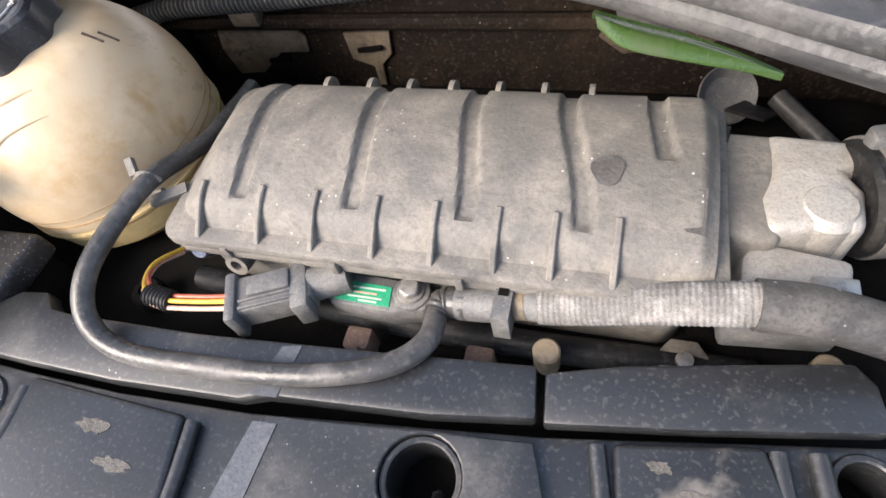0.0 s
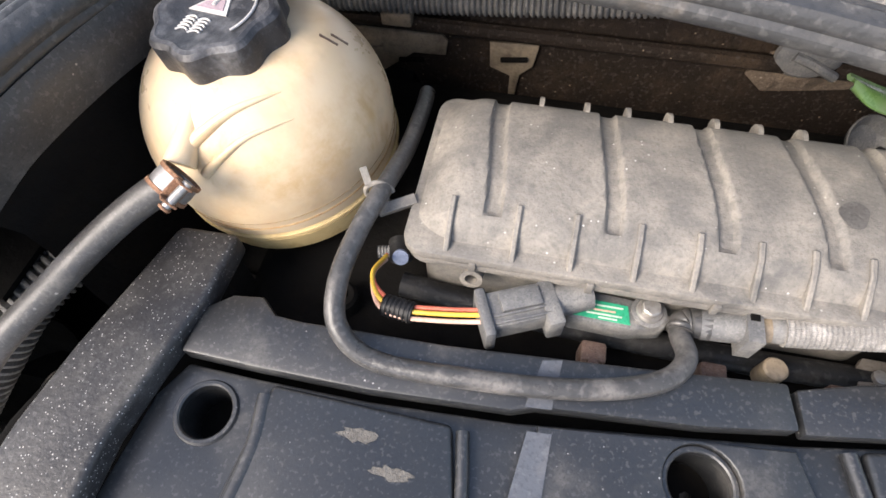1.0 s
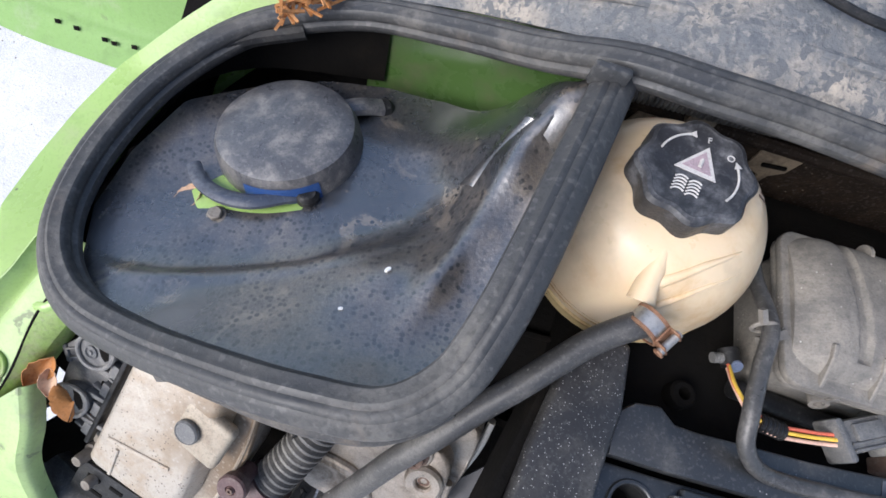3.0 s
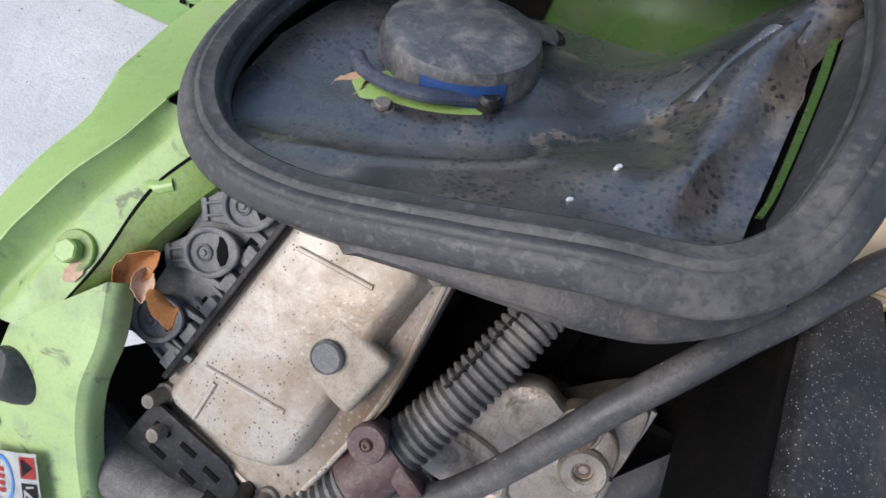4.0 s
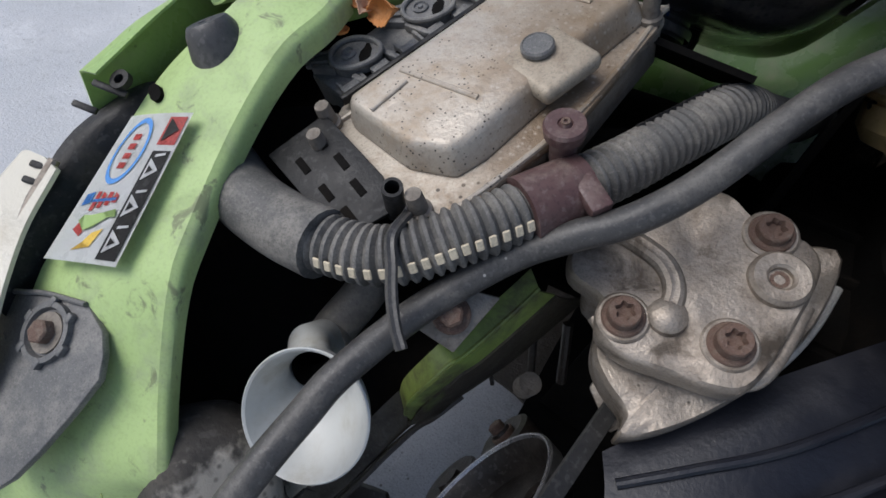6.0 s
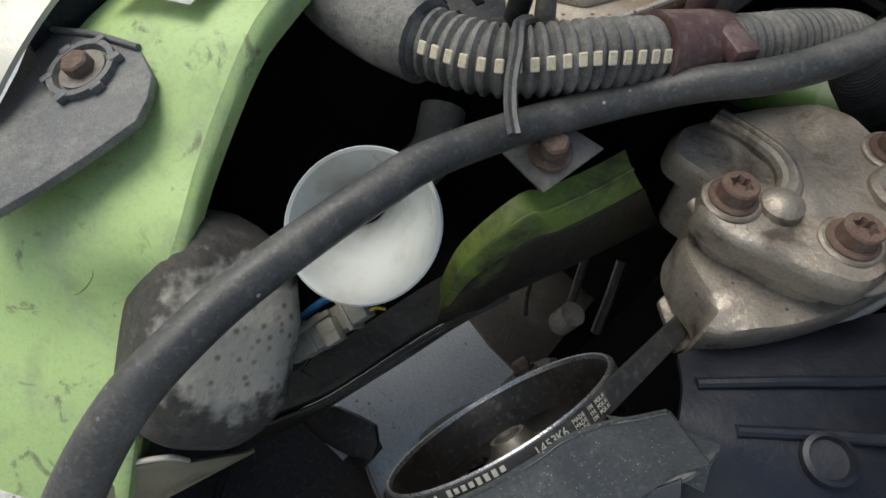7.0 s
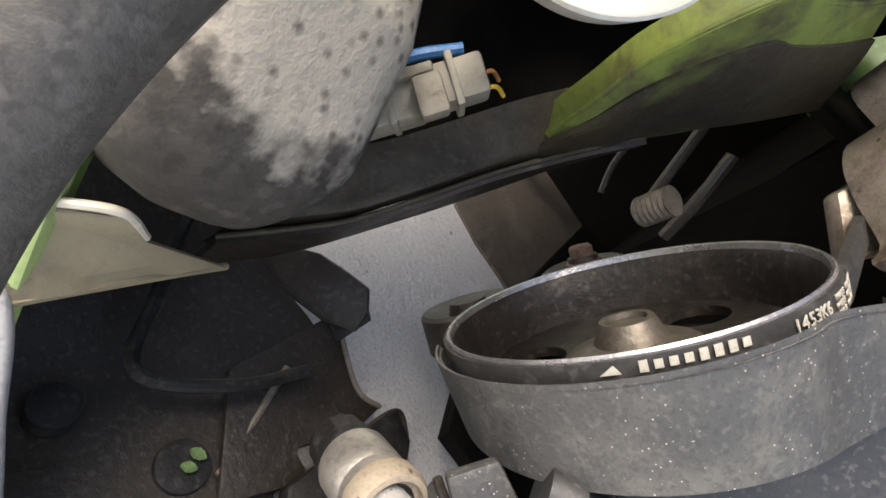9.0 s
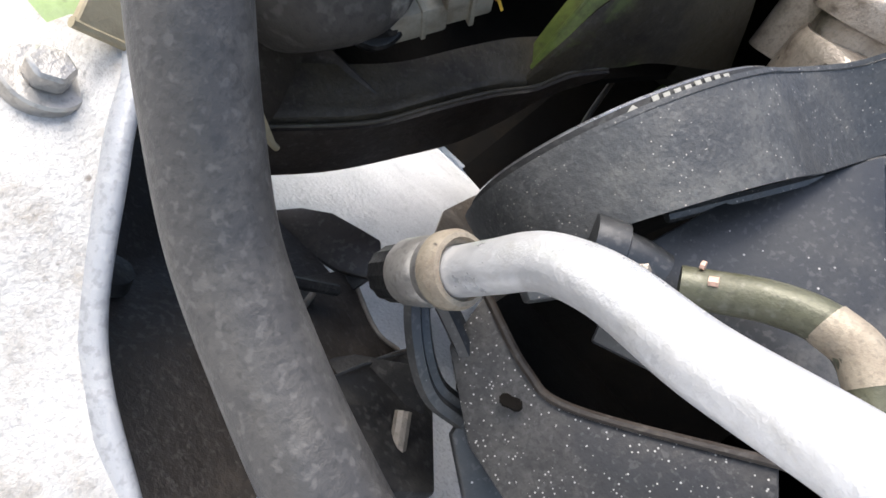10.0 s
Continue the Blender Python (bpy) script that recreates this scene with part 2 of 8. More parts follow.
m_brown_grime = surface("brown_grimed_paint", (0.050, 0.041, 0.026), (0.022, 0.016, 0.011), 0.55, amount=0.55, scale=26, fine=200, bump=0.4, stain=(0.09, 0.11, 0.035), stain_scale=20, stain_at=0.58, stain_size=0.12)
m_brown_pan = surface("brown_grimed_plastic", (0.016, 0.0125, 0.0095), (0.040, 0.031, 0.023), 0.6, amount=0.5, scale=24, fine=200, bump=0.4)
m_lip = surface("smooth_grey_lip_plastic", (0.30, 0.31, 0.325), (0.40, 0.40, 0.40), 0.4, amount=0.4, scale=20)
m_oily = surface("brown_oily_steel", (0.022, 0.016, 0.012), (0.05, 0.039, 0.029), 0.5, amount=0.5, scale=40, bump=0.3)
m_canister = surface("mottled_grey_canister", (0.040, 0.036, 0.031), (0.085, 0.076, 0.064), 0.75, amount=0.45, scale=22, fine=90, bump=0.5, fleck=(0.05, 0.047, 0.042), fleck_scale=110, fleck_size=0.16)

def dusted(mat, centre, near, far, colour, spots):
    """A dried pale splash of dust round one place on the thing, broken by noise and dark spots."""
    nt = mat.node_tree
    bsdf = nt.nodes["Principled BSDF"]
    old = bsdf.inputs["Base Color"].links[0].from_socket
    geo, dist, noise, spot, add, rng, rng2, mul, mix = (nt.nodes.new(k) for k in ("ShaderNodeNewGeometry", "ShaderNodeVectorMath", "ShaderNodeTexNoise", "ShaderNodeTexVoronoi", "ShaderNodeMath", "ShaderNodeMapRange", "ShaderNodeMapRange", "ShaderNodeMath", "ShaderNodeMix"))
    dist.operation = "DISTANCE"
    dist.inputs[1].default_value = centre
    noise.inputs["Scale"].default_value, noise.inputs["Detail"].default_value = 90, 8
    spot.inputs["Scale"].default_value = spots
    add.operation, mul.operation, mix.data_type = "MULTIPLY_ADD", "MULTIPLY", "RGBA"
    add.inputs[1].default_value = 0.05
    for v, k in ((near + 0.025, 1), (far + 0.025, 2), (1.0, 3), (0.0, 4)):
        rng.inputs[k].default_value = v
    for v, k in ((0.10, 1), (0.34, 2), (0.30, 3), (1.0, 4)):
        rng2.inputs[k].default_value = v
    mix.inputs[7].default_value = (*colour, 1)
    for a, b in ((geo.outputs["Position"], dist.inputs[0]), (geo.outputs["Position"], noise.inputs["Vector"]), (geo.outputs["Position"], spot.inputs["Vector"]), (noise.outputs["Fac"], add.inputs[0]), (dist.outputs["Value"], add.inputs[2]),
                 (add.outputs[0], rng.inputs[0]), (spot.outputs["Distance"], rng2.inputs[0]), (rng.outputs[0], mul.inputs[0]), (rng2.outputs[0], mul.inputs[1]), (mul.outputs[0], mix.inputs[0]), (old, mix.inputs[6]), (mix.outputs[2], bsdf.inputs["Base Color"])):
        nt.links.new(a, b)


dusted(m_ecu, (-0.437, -0.143, 0.848), 0.018, 0.062, (0.235, 0.175, 0.115), 260)
dusted(m_ecu_flange, (-0.415, -0.165, 0.83), 0.03, 0.09, (0.19, 0.135, 0.085), 260)
dusted(m_canister, (-0.484, -0.370, 0.645), 0.030, 0.041, (0.33, 0.305, 0.26), 170)
m_shroud = surface("speckled_grey_black_plastic", (0.055, 0.056, 0.056), (0.115, 0.113, 0.105), 0.45, amount=0.5, scale=26, fine=240, bump=0.3, fleck=(0.40, 0.37, 0.33), fleck_scale=640, fleck_size=0.12, fleck_at=0.42, spec=0.6)
m_grey_plug = surface("pale_grey_connector_plastic", (0.31, 0.29, 0.235), (0.19, 0.165, 0.125), 0.55, amount=0.6, scale=60, speck=0.3, stain=(0.11, 0.095, 0.07), stain_scale=70, stain_at=0.60, stain_size=0.1)
m_pulley = surface("worn_pulley_steel", (0.020, 0.017, 0.015), (0.050, 0.042, 0.036), 0.42, 0.4, amount=0.45, scale=24)
m_hub = surface("worn_hub_steel", (0.14, 0.125, 0.105), (0.10, 0.085, 0.07), 0.4, 0.6, amount=0.5, scale=40)
m_pulley_rim = surface("polished_pulley_rim", (0.30, 0.30, 0.31), (0.16, 0.15, 0.14), 0.28, 0.75, amount=0.4, scale=30)
m_belt = surface("black_belt_rubber", (0.022, 0.022, 0.022), (0.05, 0.048, 0.045), 0.6, amount=0.4, scale=50)
m_print = plain("white_belt_print", (0.36, 0.35, 0.31), 0.7)
m_pipe = surface("bright_alloy_pipe", (0.70, 0.70, 0.70), (0.55, 0.54, 0.52), 0.34, 0.55, amount=0.35, scale=40, fleck=(0.1, 0.1, 0.1), fleck_scale=50, fleck_size=0.06, speck=0.0)
m_olive = surface("olive_painted_tube", (0.095, 0.095, 0.06), (0.17, 0.165, 0.13), 0.5, 0.2, amount=0.45, scale=50)
m_flap = surface("cream_sealed_steel", (0.33, 0.28, 0.18), (0.22, 0.18, 0.115), 0.6, amount=0.5, scale=24, speck=0.0)
m_white_panel = surface("mud_splashed_white_plastic", (0.46, 0.45, 0.43), (0.27, 0.245, 0.205), 0.5, amount=0.55, scale=45, fine=300, bump=0.4, fleck=(0.15, 0.13, 0.11), fleck_scale=240, fleck_size=0.16, stain=(0.20, 0.175, 0.14), stain_scale=45, stain_at=0.60, stain_size=0.08)
m_lamp = surface("yellowed_clear_lens", (0.62, 0.58, 0.48), (0.50, 0.45, 0.35), 0.25, amount=0.4, scale=20, speck=0.0)
m_sticker = surface("scuffed_white_sticker", (0.70, 0.70, 0.69), (0.50, 0.49, 0.46), 0.35, amount=0.3, scale=60, speck=0.0)
m_tag_green = plain("green_sensor_label", (0.02, 0.33, 0.17), 0.4)
m_tag_print = plain("pale_label_print", (0.50, 0.62, 0.50), 0.5)
m_red, m_ink_blue, m_yellow = plain("sticker_red", (0.55, 0.06, 0.05)), plain("sticker_blue", (0.05, 0.22, 0.55)), plain("sticker_yellow", (0.65, 0.42, 0.04))
m_wire_red, m_wire_yellow, m_wire_pink = plain("wire_red", (0.62, 0.14, 0.08)), plain("wire_yellow", (0.72, 0.46, 0.06)), plain("wire_pink", (0.66, 0.42, 0.32))
m_bluecap = plain("blue_grey_cap", (0.20, 0.24, 0.34), 0.5)


# ---- building helpers ----
HOME = {}


def basis(o, u, v):
    """A pose with its x axis along u and its y axis towards v."""
    x = Vector(u).normalized()
    y = Vector(v)
    y = (y - x * y.dot(x)).normalized()
    z = x.cross(y)
    m = Matrix((x, y, z)).transposed().to_4x4()
    m.translation = Vector(o)
    return m


# last fine placing of whole things along x, y and z, in millimetres
NUDGE = {"front_wing": (2.5, -4.5, 1.5), "wing_bolt": (3.5, -6.5, 2.5), "front_rail": (2.5, -2.5, -1.5), "bonnet_buffer": (4, -4, -1), "slam_hole": (2.5, -2.5, -1.5),
         "warning_sticker": (2.5, -2.5, -1.5), "finger_bracket": (2, -2, -1), "control_unit_plugs": (1.5, -4, 0), "control_unit": (0, -1.5, -1), "engine_mount": (-2.5, 2, -0.5)}


def nudge(name):
    return Matrix.Translation(Vector(NUDGE.get(name, (0, 0, 0))) * 0.001)


def thing(name, m, label, category, group="", kind=""):
    ob = new(name)
    ob.empty_display_size = 0.02
    ob.matrix_basis = nudge(name) @ m
    HOME[ob] = m
    return tagged(ob, label, category, group, kind)


def finish(bm, sharp=32):
    bmesh.ops.recalc_face_normals(bm, faces=bm.faces)
    lim = radians(sharp)
    for f in bm.faces:
        f.smooth = True
    for e in bm.edges:
        if len(e.link_faces) == 2 and e.calc_face_angle(0) > lim:
            e.smooth = False


def part(name, bm, material, parent, label="", world=False, sharp=32):
    """Links a bmesh as one mesh under a thing or a part; world: its vertices are given in the world."""
    top = parent
    while top.parent:
        top = top.parent
    if world:
        bmesh.ops.transform(bm, matrix=HOME[top].inverted(), verts=bm.verts)
    finish(bm, sharp)
    me = bpy.data.meshes.new(name)
    bm.to_mesh(me)
    bm.free()
    me.materials.append(material)
    ob = new(name, me)
    ob.parent = parent
    if label:
        ob["label"] = label
    return ob


def single(name, bm, material, label, category, kind="", group="", sharp=32):
    """One mesh that is a whole thing, given in the world."""
    finish(bm, sharp)
    me = bpy.data.meshes.new(name)
    bm.to_mesh(me)
    bm.free()
    me.materials.append(material)
    return tagged(new(name, me), label, category, group, kind)


def moved(bm, m):
    bmesh.ops.transform(bm, matrix=m, verts=bm.verts)
    return bm


def joined(*bms):
    out = bms[0]
    for b in bms[1:]:
        me = bpy.data.meshes.new("join")
        b.to_mesh(me)
        b.free()
        out.from_mesh(me)
        bpy.data.meshes.remove(me)
    return out


def rounded(bm, r, seg=2, lim=25):
    if r > 0:
        edges = [e for e in bm.edges if len(e.link_faces) == 2 and e.calc_face_angle(0) > radians(lim)]
        bmesh.ops.bevel(bm, geom=edges, offset=r, segments=seg, profile=0.5, affect="EDGES", clamp_overlap=True)
    return bm


def box(sx, sy, sz, c=(0, 0, 0), r=0.0, seg=2, m=None):
    bm = bmesh.new()
    bmesh.ops.create_cube(bm, size=1)
    bmesh.ops.scale(bm, vec=(sx, sy, sz), verts=bm.verts)
    rounded(bm, r, seg)
    bmesh.ops.translate(bm, vec=c, verts=bm.verts)
    return moved(bm, m) if m else bm


def prism(outline, z0, z1, r=0.0, seg=2, holes=()):
    """An outline in x and y, drawn up from z0 to z1; holes: circles (x, y, radius) cut right through."""
    bm = bmesh.new()
    if holes:
        edges = []
        loops = [outline] + [[(x + h * math.cos(a), y + h * math.sin(a)) for a in np.linspace(0, 2 * math.pi, 25)[:-1]] for x, y, h in holes]
        for loop in loops:
            vs = [bm.verts.new((x, y, z0)) for x, y in loop]
            edges += [bm.edges.new((vs[i], vs[(i + 1) % len(vs)])) for i in range(len(vs))]
        bmesh.ops.triangle_fill(bm, use_beauty=True, use_dissolve=False, edges=edges)
    else:
        bm.faces.new([bm.verts.new((x, y, z0)) for x, y in outline])
    up = bmesh.ops.extrude_face_region(bm, geom=bm.faces[:])
    bmesh.ops.translate(bm, vec=(0, 0, z1 - z0), verts=[g for g in up["geom"] if isinstance(g, bmesh.types.BMVert)])
    bmesh.ops.recalc_face_normals(bm, faces=bm.faces)
    return rounded(bm, r, seg, 40)


def lathe(profile, seg=32, arc=2 * math.pi, wave=None, caps=True):
    """A profile of (radius, height) turned about z; wave(angle, radius, height) may change the radius."""
    bm = bmesh.new()
    rings = []
    for r, z in profile:
        ring = []
        for i in range(seg):
            a = arc * i / seg
            q = wave(a, r, z) if wave else r
            ring.append(bm.verts.new((q * math.cos(a), q * math.sin(a), z)))
        rings.append(ring)
    for p, q in zip(rings, rings[1:]):
        for i in range(seg):
            bm.faces.new((p[i], p[(i + 1) % seg], q[(i + 1) % seg], q[i]))
    same = Vector(profile[0]) == Vector(profile[-1])
    for ring in (rings[0], rings[-1]):
        if caps and not same and profile[rings.index(ring)][0] > 1e-4:
            bm.faces.new(ring)
    bmesh.ops.remove_doubles(bm, verts=bm.verts, dist=1e-6)
    return bm


def smooth_line(points, res=8, closed=False):
    """Catmull-Rom through the points."""
    p = [Vector(q) for q in points]
    n = len(p)
    out = []
    spans = n if closed else n - 1
    for i in range(spans):
        a = p[(i - 1) % n] if closed or i > 0 else p[0] * 2 - p[1]
        b, c = p[i], p[(i + 1) % n]
        d = p[(i + 2) % n] if closed or i + 2 < n else p[-1] * 2 - p[-2]
        for k in range(res):
            t = k / res
            out.append(0.5 * (2 * b + (c - a) * t + (2 * a - 5 * b + 4 * c - d) * t * t + (3 * b - a - 3 * c + d) * t ** 3))
    if not closed:
        out.append(p[-1])
    return out


def even(points, n):
    """n points at even steps along a line."""
    d = [0.0]
    for a, b in zip(points, points[1:]):
        d.append(d[-1] + (b - a).length)
    out, j = [], 0
    for i in range(n):
        s = d[-1] * i / (n - 1)
        while j < len(d) - 2 and d[j + 1] < s:
            j += 1
        f = (s - d[j]) / max(d[j + 1] - d[j], 1e-9)
        out.append(points[j].lerp(points[j + 1], f))
    return out


def tube(points, radius, seg=16, res=8, closed=False, ring=None, up=(0, 0, 1), steps=0, caps=True):
    """A tube along a line. radius: a number or f(share of length); ring: f(angle, share) times the radius."""
    line = smooth_line(points, res, closed)
    if steps:
        line = even(line, steps)
    bm = bmesh.new()
    n = len(line)
    nrm_v = Vector(up)
    rings = []
    for i, c in enumerate(line):
        a, b = (line[(i - 1) % n], line[(i + 1) % n]) if closed else (line[max(i - 1, 0)], line[min(i + 1, n - 1)])
        t = (b - a).normalized()
        nrm_v = (nrm_v - t * nrm_v.dot(t)).normalized()
        side = t.cross(nrm_v)
        s = i / (n - 1)
        r = radius(s) if callable(radius) else radius
        row = []
        for k in range(seg):
            ang = 2 * math.pi * k / seg
            q = r * (ring(ang, s) if ring else 1.0)
            row.append(bm.verts.new(c + nrm_v * (q * math.cos(ang)) + side * (q * math.sin(ang))))
        rings.append(row)
    pairs = list(zip(rings, rings[1:])) + ([(rings[-1], rings[0])] if closed else [])
    for p, q in pairs:
        for k in range(seg):
            bm.faces.new((p[k], p[(k + 1) % seg], q[(k + 1) % seg], q[k]))
    if caps and not closed:
        bm.faces.new(rings[0])
        bm.faces.new(rings[-1])
    return bm


def sheet(lines, n=24, thick=0.0, across=1):
    """A skin through several lines laid side by side, each smoothed; thick: its depth."""
    rows = [even(smooth_line(l, 8), n) for l in lines]
    if across > 1:
        cols = [smooth_line([r[i] for r in rows], across) for i in range(n)]
        rows = [[cols[i][j] for i in range(n)] for j in range(len(cols[0]))]
    bm = bmesh.new()
    vs = [[bm.verts.new(p) for p in r] for r in rows]
    for a, b in zip(vs, vs[1:]):
        for i in range(n - 1):
            bm.faces.new((a[i], a[i + 1], b[i + 1], b[i]))
    bmesh.ops.recalc_face_normals(bm, faces=bm.faces)
    if thick:
        bmesh.ops.solidify(bm, geom=bm.faces[:], thickness=thick)
    return bm


def panel(points, thick, r=0.0):
    """A flat-ish plate through corners given in the world, thickened to both sides."""
    p = [Vector(q) for q in points]
    c = sum(p, Vector()) / len(p)
    nrm_v = sum(((a - c).cross(b - c) for a, b in zip(p, p[1:] + p[:1])), Vector()).normalized()
    bm = bmesh.new()
    top = [bm.verts.new(q + nrm_v * thick / 2) for q in p]
    low = [bm.verts.new(q - nrm_v * thick / 2) for q in p]
    bm.faces.new(top)
    bm.faces.new(low[::-1])
    for i in range(len(p)):
        j = (i + 1) % len(p)
        bm.faces.new((top[i], low[i], low[j], top[j]))
    bmesh.ops.recalc_face_normals(bm, faces=bm.faces)
    return rounded(bm, r, 2, 40)


def hexbolt(head, height, washer=0.0, deep=0.004):
    """A hexagon head on its washer, standing on z = 0."""
    hexa = [(head * math.cos(radians(60 * i + 30)), head * math.sin(radians(60 * i + 30))) for i in range(6)]
    bm = prism(hexa, 0.0012, height, height * 0.12, 1)
    if washer:
        bm = joined(bm, lathe([(washer, -deep), (washer, 0.0006), (washer * 0.93, 0.0014), (0.0, 0.0014)], 24))
    return bm


def star_bolt(r, height):
    """A round bolt head with a six-point socket, and its flange."""
    outer = lathe([(r * 1.35, -0.004), (r * 1.35, 0.001), (r * 1.25, 0.002), (r * 1.02, 0.002), (r, height - 0.001), (r * 0.92, height),
                   (r * 0.56, height), (r * 0.42, height - 0.004), (0, height - 0.004)], 36,
                  wave=lambda a, q, z: q * (1 + 0.16 * math.cos(6 * a)) if q < r * 0.6 else q)
    return outer


def writing(text, size, material, parent, m, depth=0.0002, name="writing"):
    cu = bpy.data.curves.new(name, "FONT")
    cu.body, cu.size, cu.extrude = text, size, depth
    cu.align_x, cu.align_y = "CENTER", "CENTER"
    cu.materials.append(material)
    ob = new(name, cu)
    ob.parent = parent
    ob.matrix_basis = m
    return ob


ENGINE = basis((0, 0, 0.85), (0.9948, -0.022, -0.0991), (-0.0168, 0.927, -0.3748))   # along, back, up


def eng(u, v, n):
    return ENGINE @ Vector((u, v, n))


def eng_at(u, v, n):
    return ENGINE @ Matrix.Translation((u, v, n))



# ---- the setting: ground, the dark bay, firewall, cowl ----
GROUND = 0.45
g = bmesh.new()
bmesh.ops.create_grid(g, x_segments=2, y_segments=2, size=60)
bmesh.ops.translate(g, vec=(0, 0, GROUND), verts=g.verts)
tagged(single("ground", g, m_asphalt, "pale worn concrete yard under the car", "ground", "structure"))

# engine block and added walls that close the bay, shade put into their colour
single("engine_block", box(0.50, 0.30, 0.26, (0.05, 0.045, -0.20), 0.02, m=ENGINE), m_void, "near-black engine block filling the dark deep in the bay", "engine")
fw = thing("firewall", eng_at(0, 0.212, -0.05), "brown grimy bulkhead behind the engine", "bulkhead", kind="structure")
part("panel", box(0.95, 0.006, 0.34, (0.02, 0.004, -0.10), 0.001), m_firewall, fw)
for outline, name in (([(-0.186, 0.013), (-0.118, 0.014), (-0.108, 0.002), (-0.110, -0.012), (-0.137, -0.013), (-0.163, -0.034), (-0.188, -0.036), (-0.193, -0.01)], "cutout_plate"),
                      ([(-0.074, 0.006), (-0.035, 0.008), (-0.038, -0.013), (-0.048, -0.023), (-0.052, -0.062), (-0.056, -0.063), (-0.056, -0.025), (-0.073, -0.018)], "cutout_plate")):
    b = prism([(x, y) for x, y in outline], 0, 0.003, 0.0008)
    moved(b, Matrix.Rotation(radians(90), 4, "X"))
    part(name, b, m_cream_steel, fw, "dirty cream painted steel showing through a cut-out")
for x in (-0.140, -0.054):
    b = box(0.022, 0.003, 0.004, (x, -0.005, 0.001), 0.001)
    moved(b, Matrix.Rotation(radians(-8), 4, "Y"))
    part("slot", b, m_void, fw)
part("swage", tube([(-0.30, -0.006, 0.018), (0.0, -0.008, 0.02), (0.30, -0.006, 0.018)], 0.006, 10), m_firewall, fw)

# left inner wing below tray and behind control unit, painted near-black for shade
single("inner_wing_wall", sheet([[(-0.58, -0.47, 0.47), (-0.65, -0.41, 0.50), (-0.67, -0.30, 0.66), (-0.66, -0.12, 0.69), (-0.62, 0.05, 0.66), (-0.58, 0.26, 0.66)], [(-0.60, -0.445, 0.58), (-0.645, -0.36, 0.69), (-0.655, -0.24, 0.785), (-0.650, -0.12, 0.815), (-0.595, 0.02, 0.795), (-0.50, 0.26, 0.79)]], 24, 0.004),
       m_void, "near-black inner wing wall, shade put into its colour", "body panel", "structure")
# unseen floor sheet, added near-black so gaps above it stay dark
single("bay_floor", panel([(-0.385, -0.20, 0.470), (-0.36, -0.27, 0.475), (0.40, -0.28, 0.475), (0.40, 0.34, 0.475), (-0.385, 0.34, 0.475)], 0.01), m_void, "added near-black sheet closing the bay below the engine", "undertray", "structure")
# made-up block, near-black, hides bright ground below the tank
gb = thing("gearbox", Matrix.Translation((-0.235, 0.07, 0.61)), "added near-black block filling the dark below the tank", "gearbox")
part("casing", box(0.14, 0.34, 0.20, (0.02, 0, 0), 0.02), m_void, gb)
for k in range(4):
    part("block_rib", box(0.12, 0.006, 0.010, (0.02, -0.10 + 0.06 * k, 0.103), 0.002), m_void, gb)
# darker concrete, laid from a straight left edge
single("dark_patch", prism([(-0.510, 0.02), (-0.476, -0.070), (-0.437, -0.083), (-0.400, -0.088), (-0.30, -0.12), (-0.25, 0.6), (-0.60, 0.6)], GROUND, GROUND + 0.003), m_dark_concrete, "dark straight-edged patch on the concrete", "stain", "structure")
# unseen front and far walls, added near-black to keep the bay dark
single("front_wall", panel([(-0.20, -0.33, 0.46), (0.38, -0.25, 0.46), (0.38, -0.20, 0.80), (-0.20, -0.20, 0.74)], 0.01), m_void, "added near-black wall closing the front of the bay", "body panel", "structure")
single("side_wall", panel([(0.36, -0.25, 0.46), (0.36, 0.33, 0.46), (0.36, 0.33, 0.86), (0.36, -0.05, 0.80)], 0.01), m_void, "added near-black wall closing the far side of the bay", "body panel", "structure")

# added sheet that stands in for the dark between hose and tower
single("tower_gap_sheet", panel([(-0.50, -0.150, 0.690), (-0.345, -0.150, 0.700), (-0.300, -0.08, 0.705), (-0.310, 0.02, 0.715), (-0.330, 0.30, 0.715), (-0.64, 0.30, 0.70), (-0.64, 0.0, 0.70)], 0.006), m_void, "added near-black sheet filling the gap beside the strut tower", "strut tower", "structure")

# added sheet, near-black, so the space behind the belt reads unlit
single("belt_gap_sheet", panel([(-0.372, -0.095, 0.476), (-0.20, -0.12, 0.476), (-0.20, -0.12, 0.72), (-0.345, -0.095, 0.70)], 0.006), m_void, "added near-black sheet behind the belt drive", "subframe", "structure")
# added sheet that paints the bulkhead's end as dark as its shade
single("bulkhead_gap_sheet", panel([eng(-0.50, 0.200, -0.36), eng(-0.215, 0.205, -0.36), eng(-0.215, 0.205, 0.02), eng(-0.29, 0.204, 0.0), eng(-0.32, 0.203, -0.115), eng(-0.50, 0.200, -0.115)], 0.003), m_void, "added near-black sheet over the shaded end of the bulkhead", "bulkhead", "structure")
# unseen wall, added near-black to close off the bright yard behind
single("wheelarch_back", panel([(-0.70, 0.26, 0.46), (-0.30, 0.26, 0.46), (-0.30, 0.26, 0.80), (-0.60, 0.24, 0.84)], 0.01), m_void, "added near-black wall closing the back of the wheel arch", "body panel", "structure")
# added wall, its black standing for shade beside the tank
single("strut_tower_wall", panel([(-0.345, -0.075, 0.46), (-0.345, 0.26, 0.46), (-0.330, 0.20, 0.735), (-0.340, -0.06, 0.72)], 0.006), m_void, "added near-black side of the strut tower", "body panel", "structure")

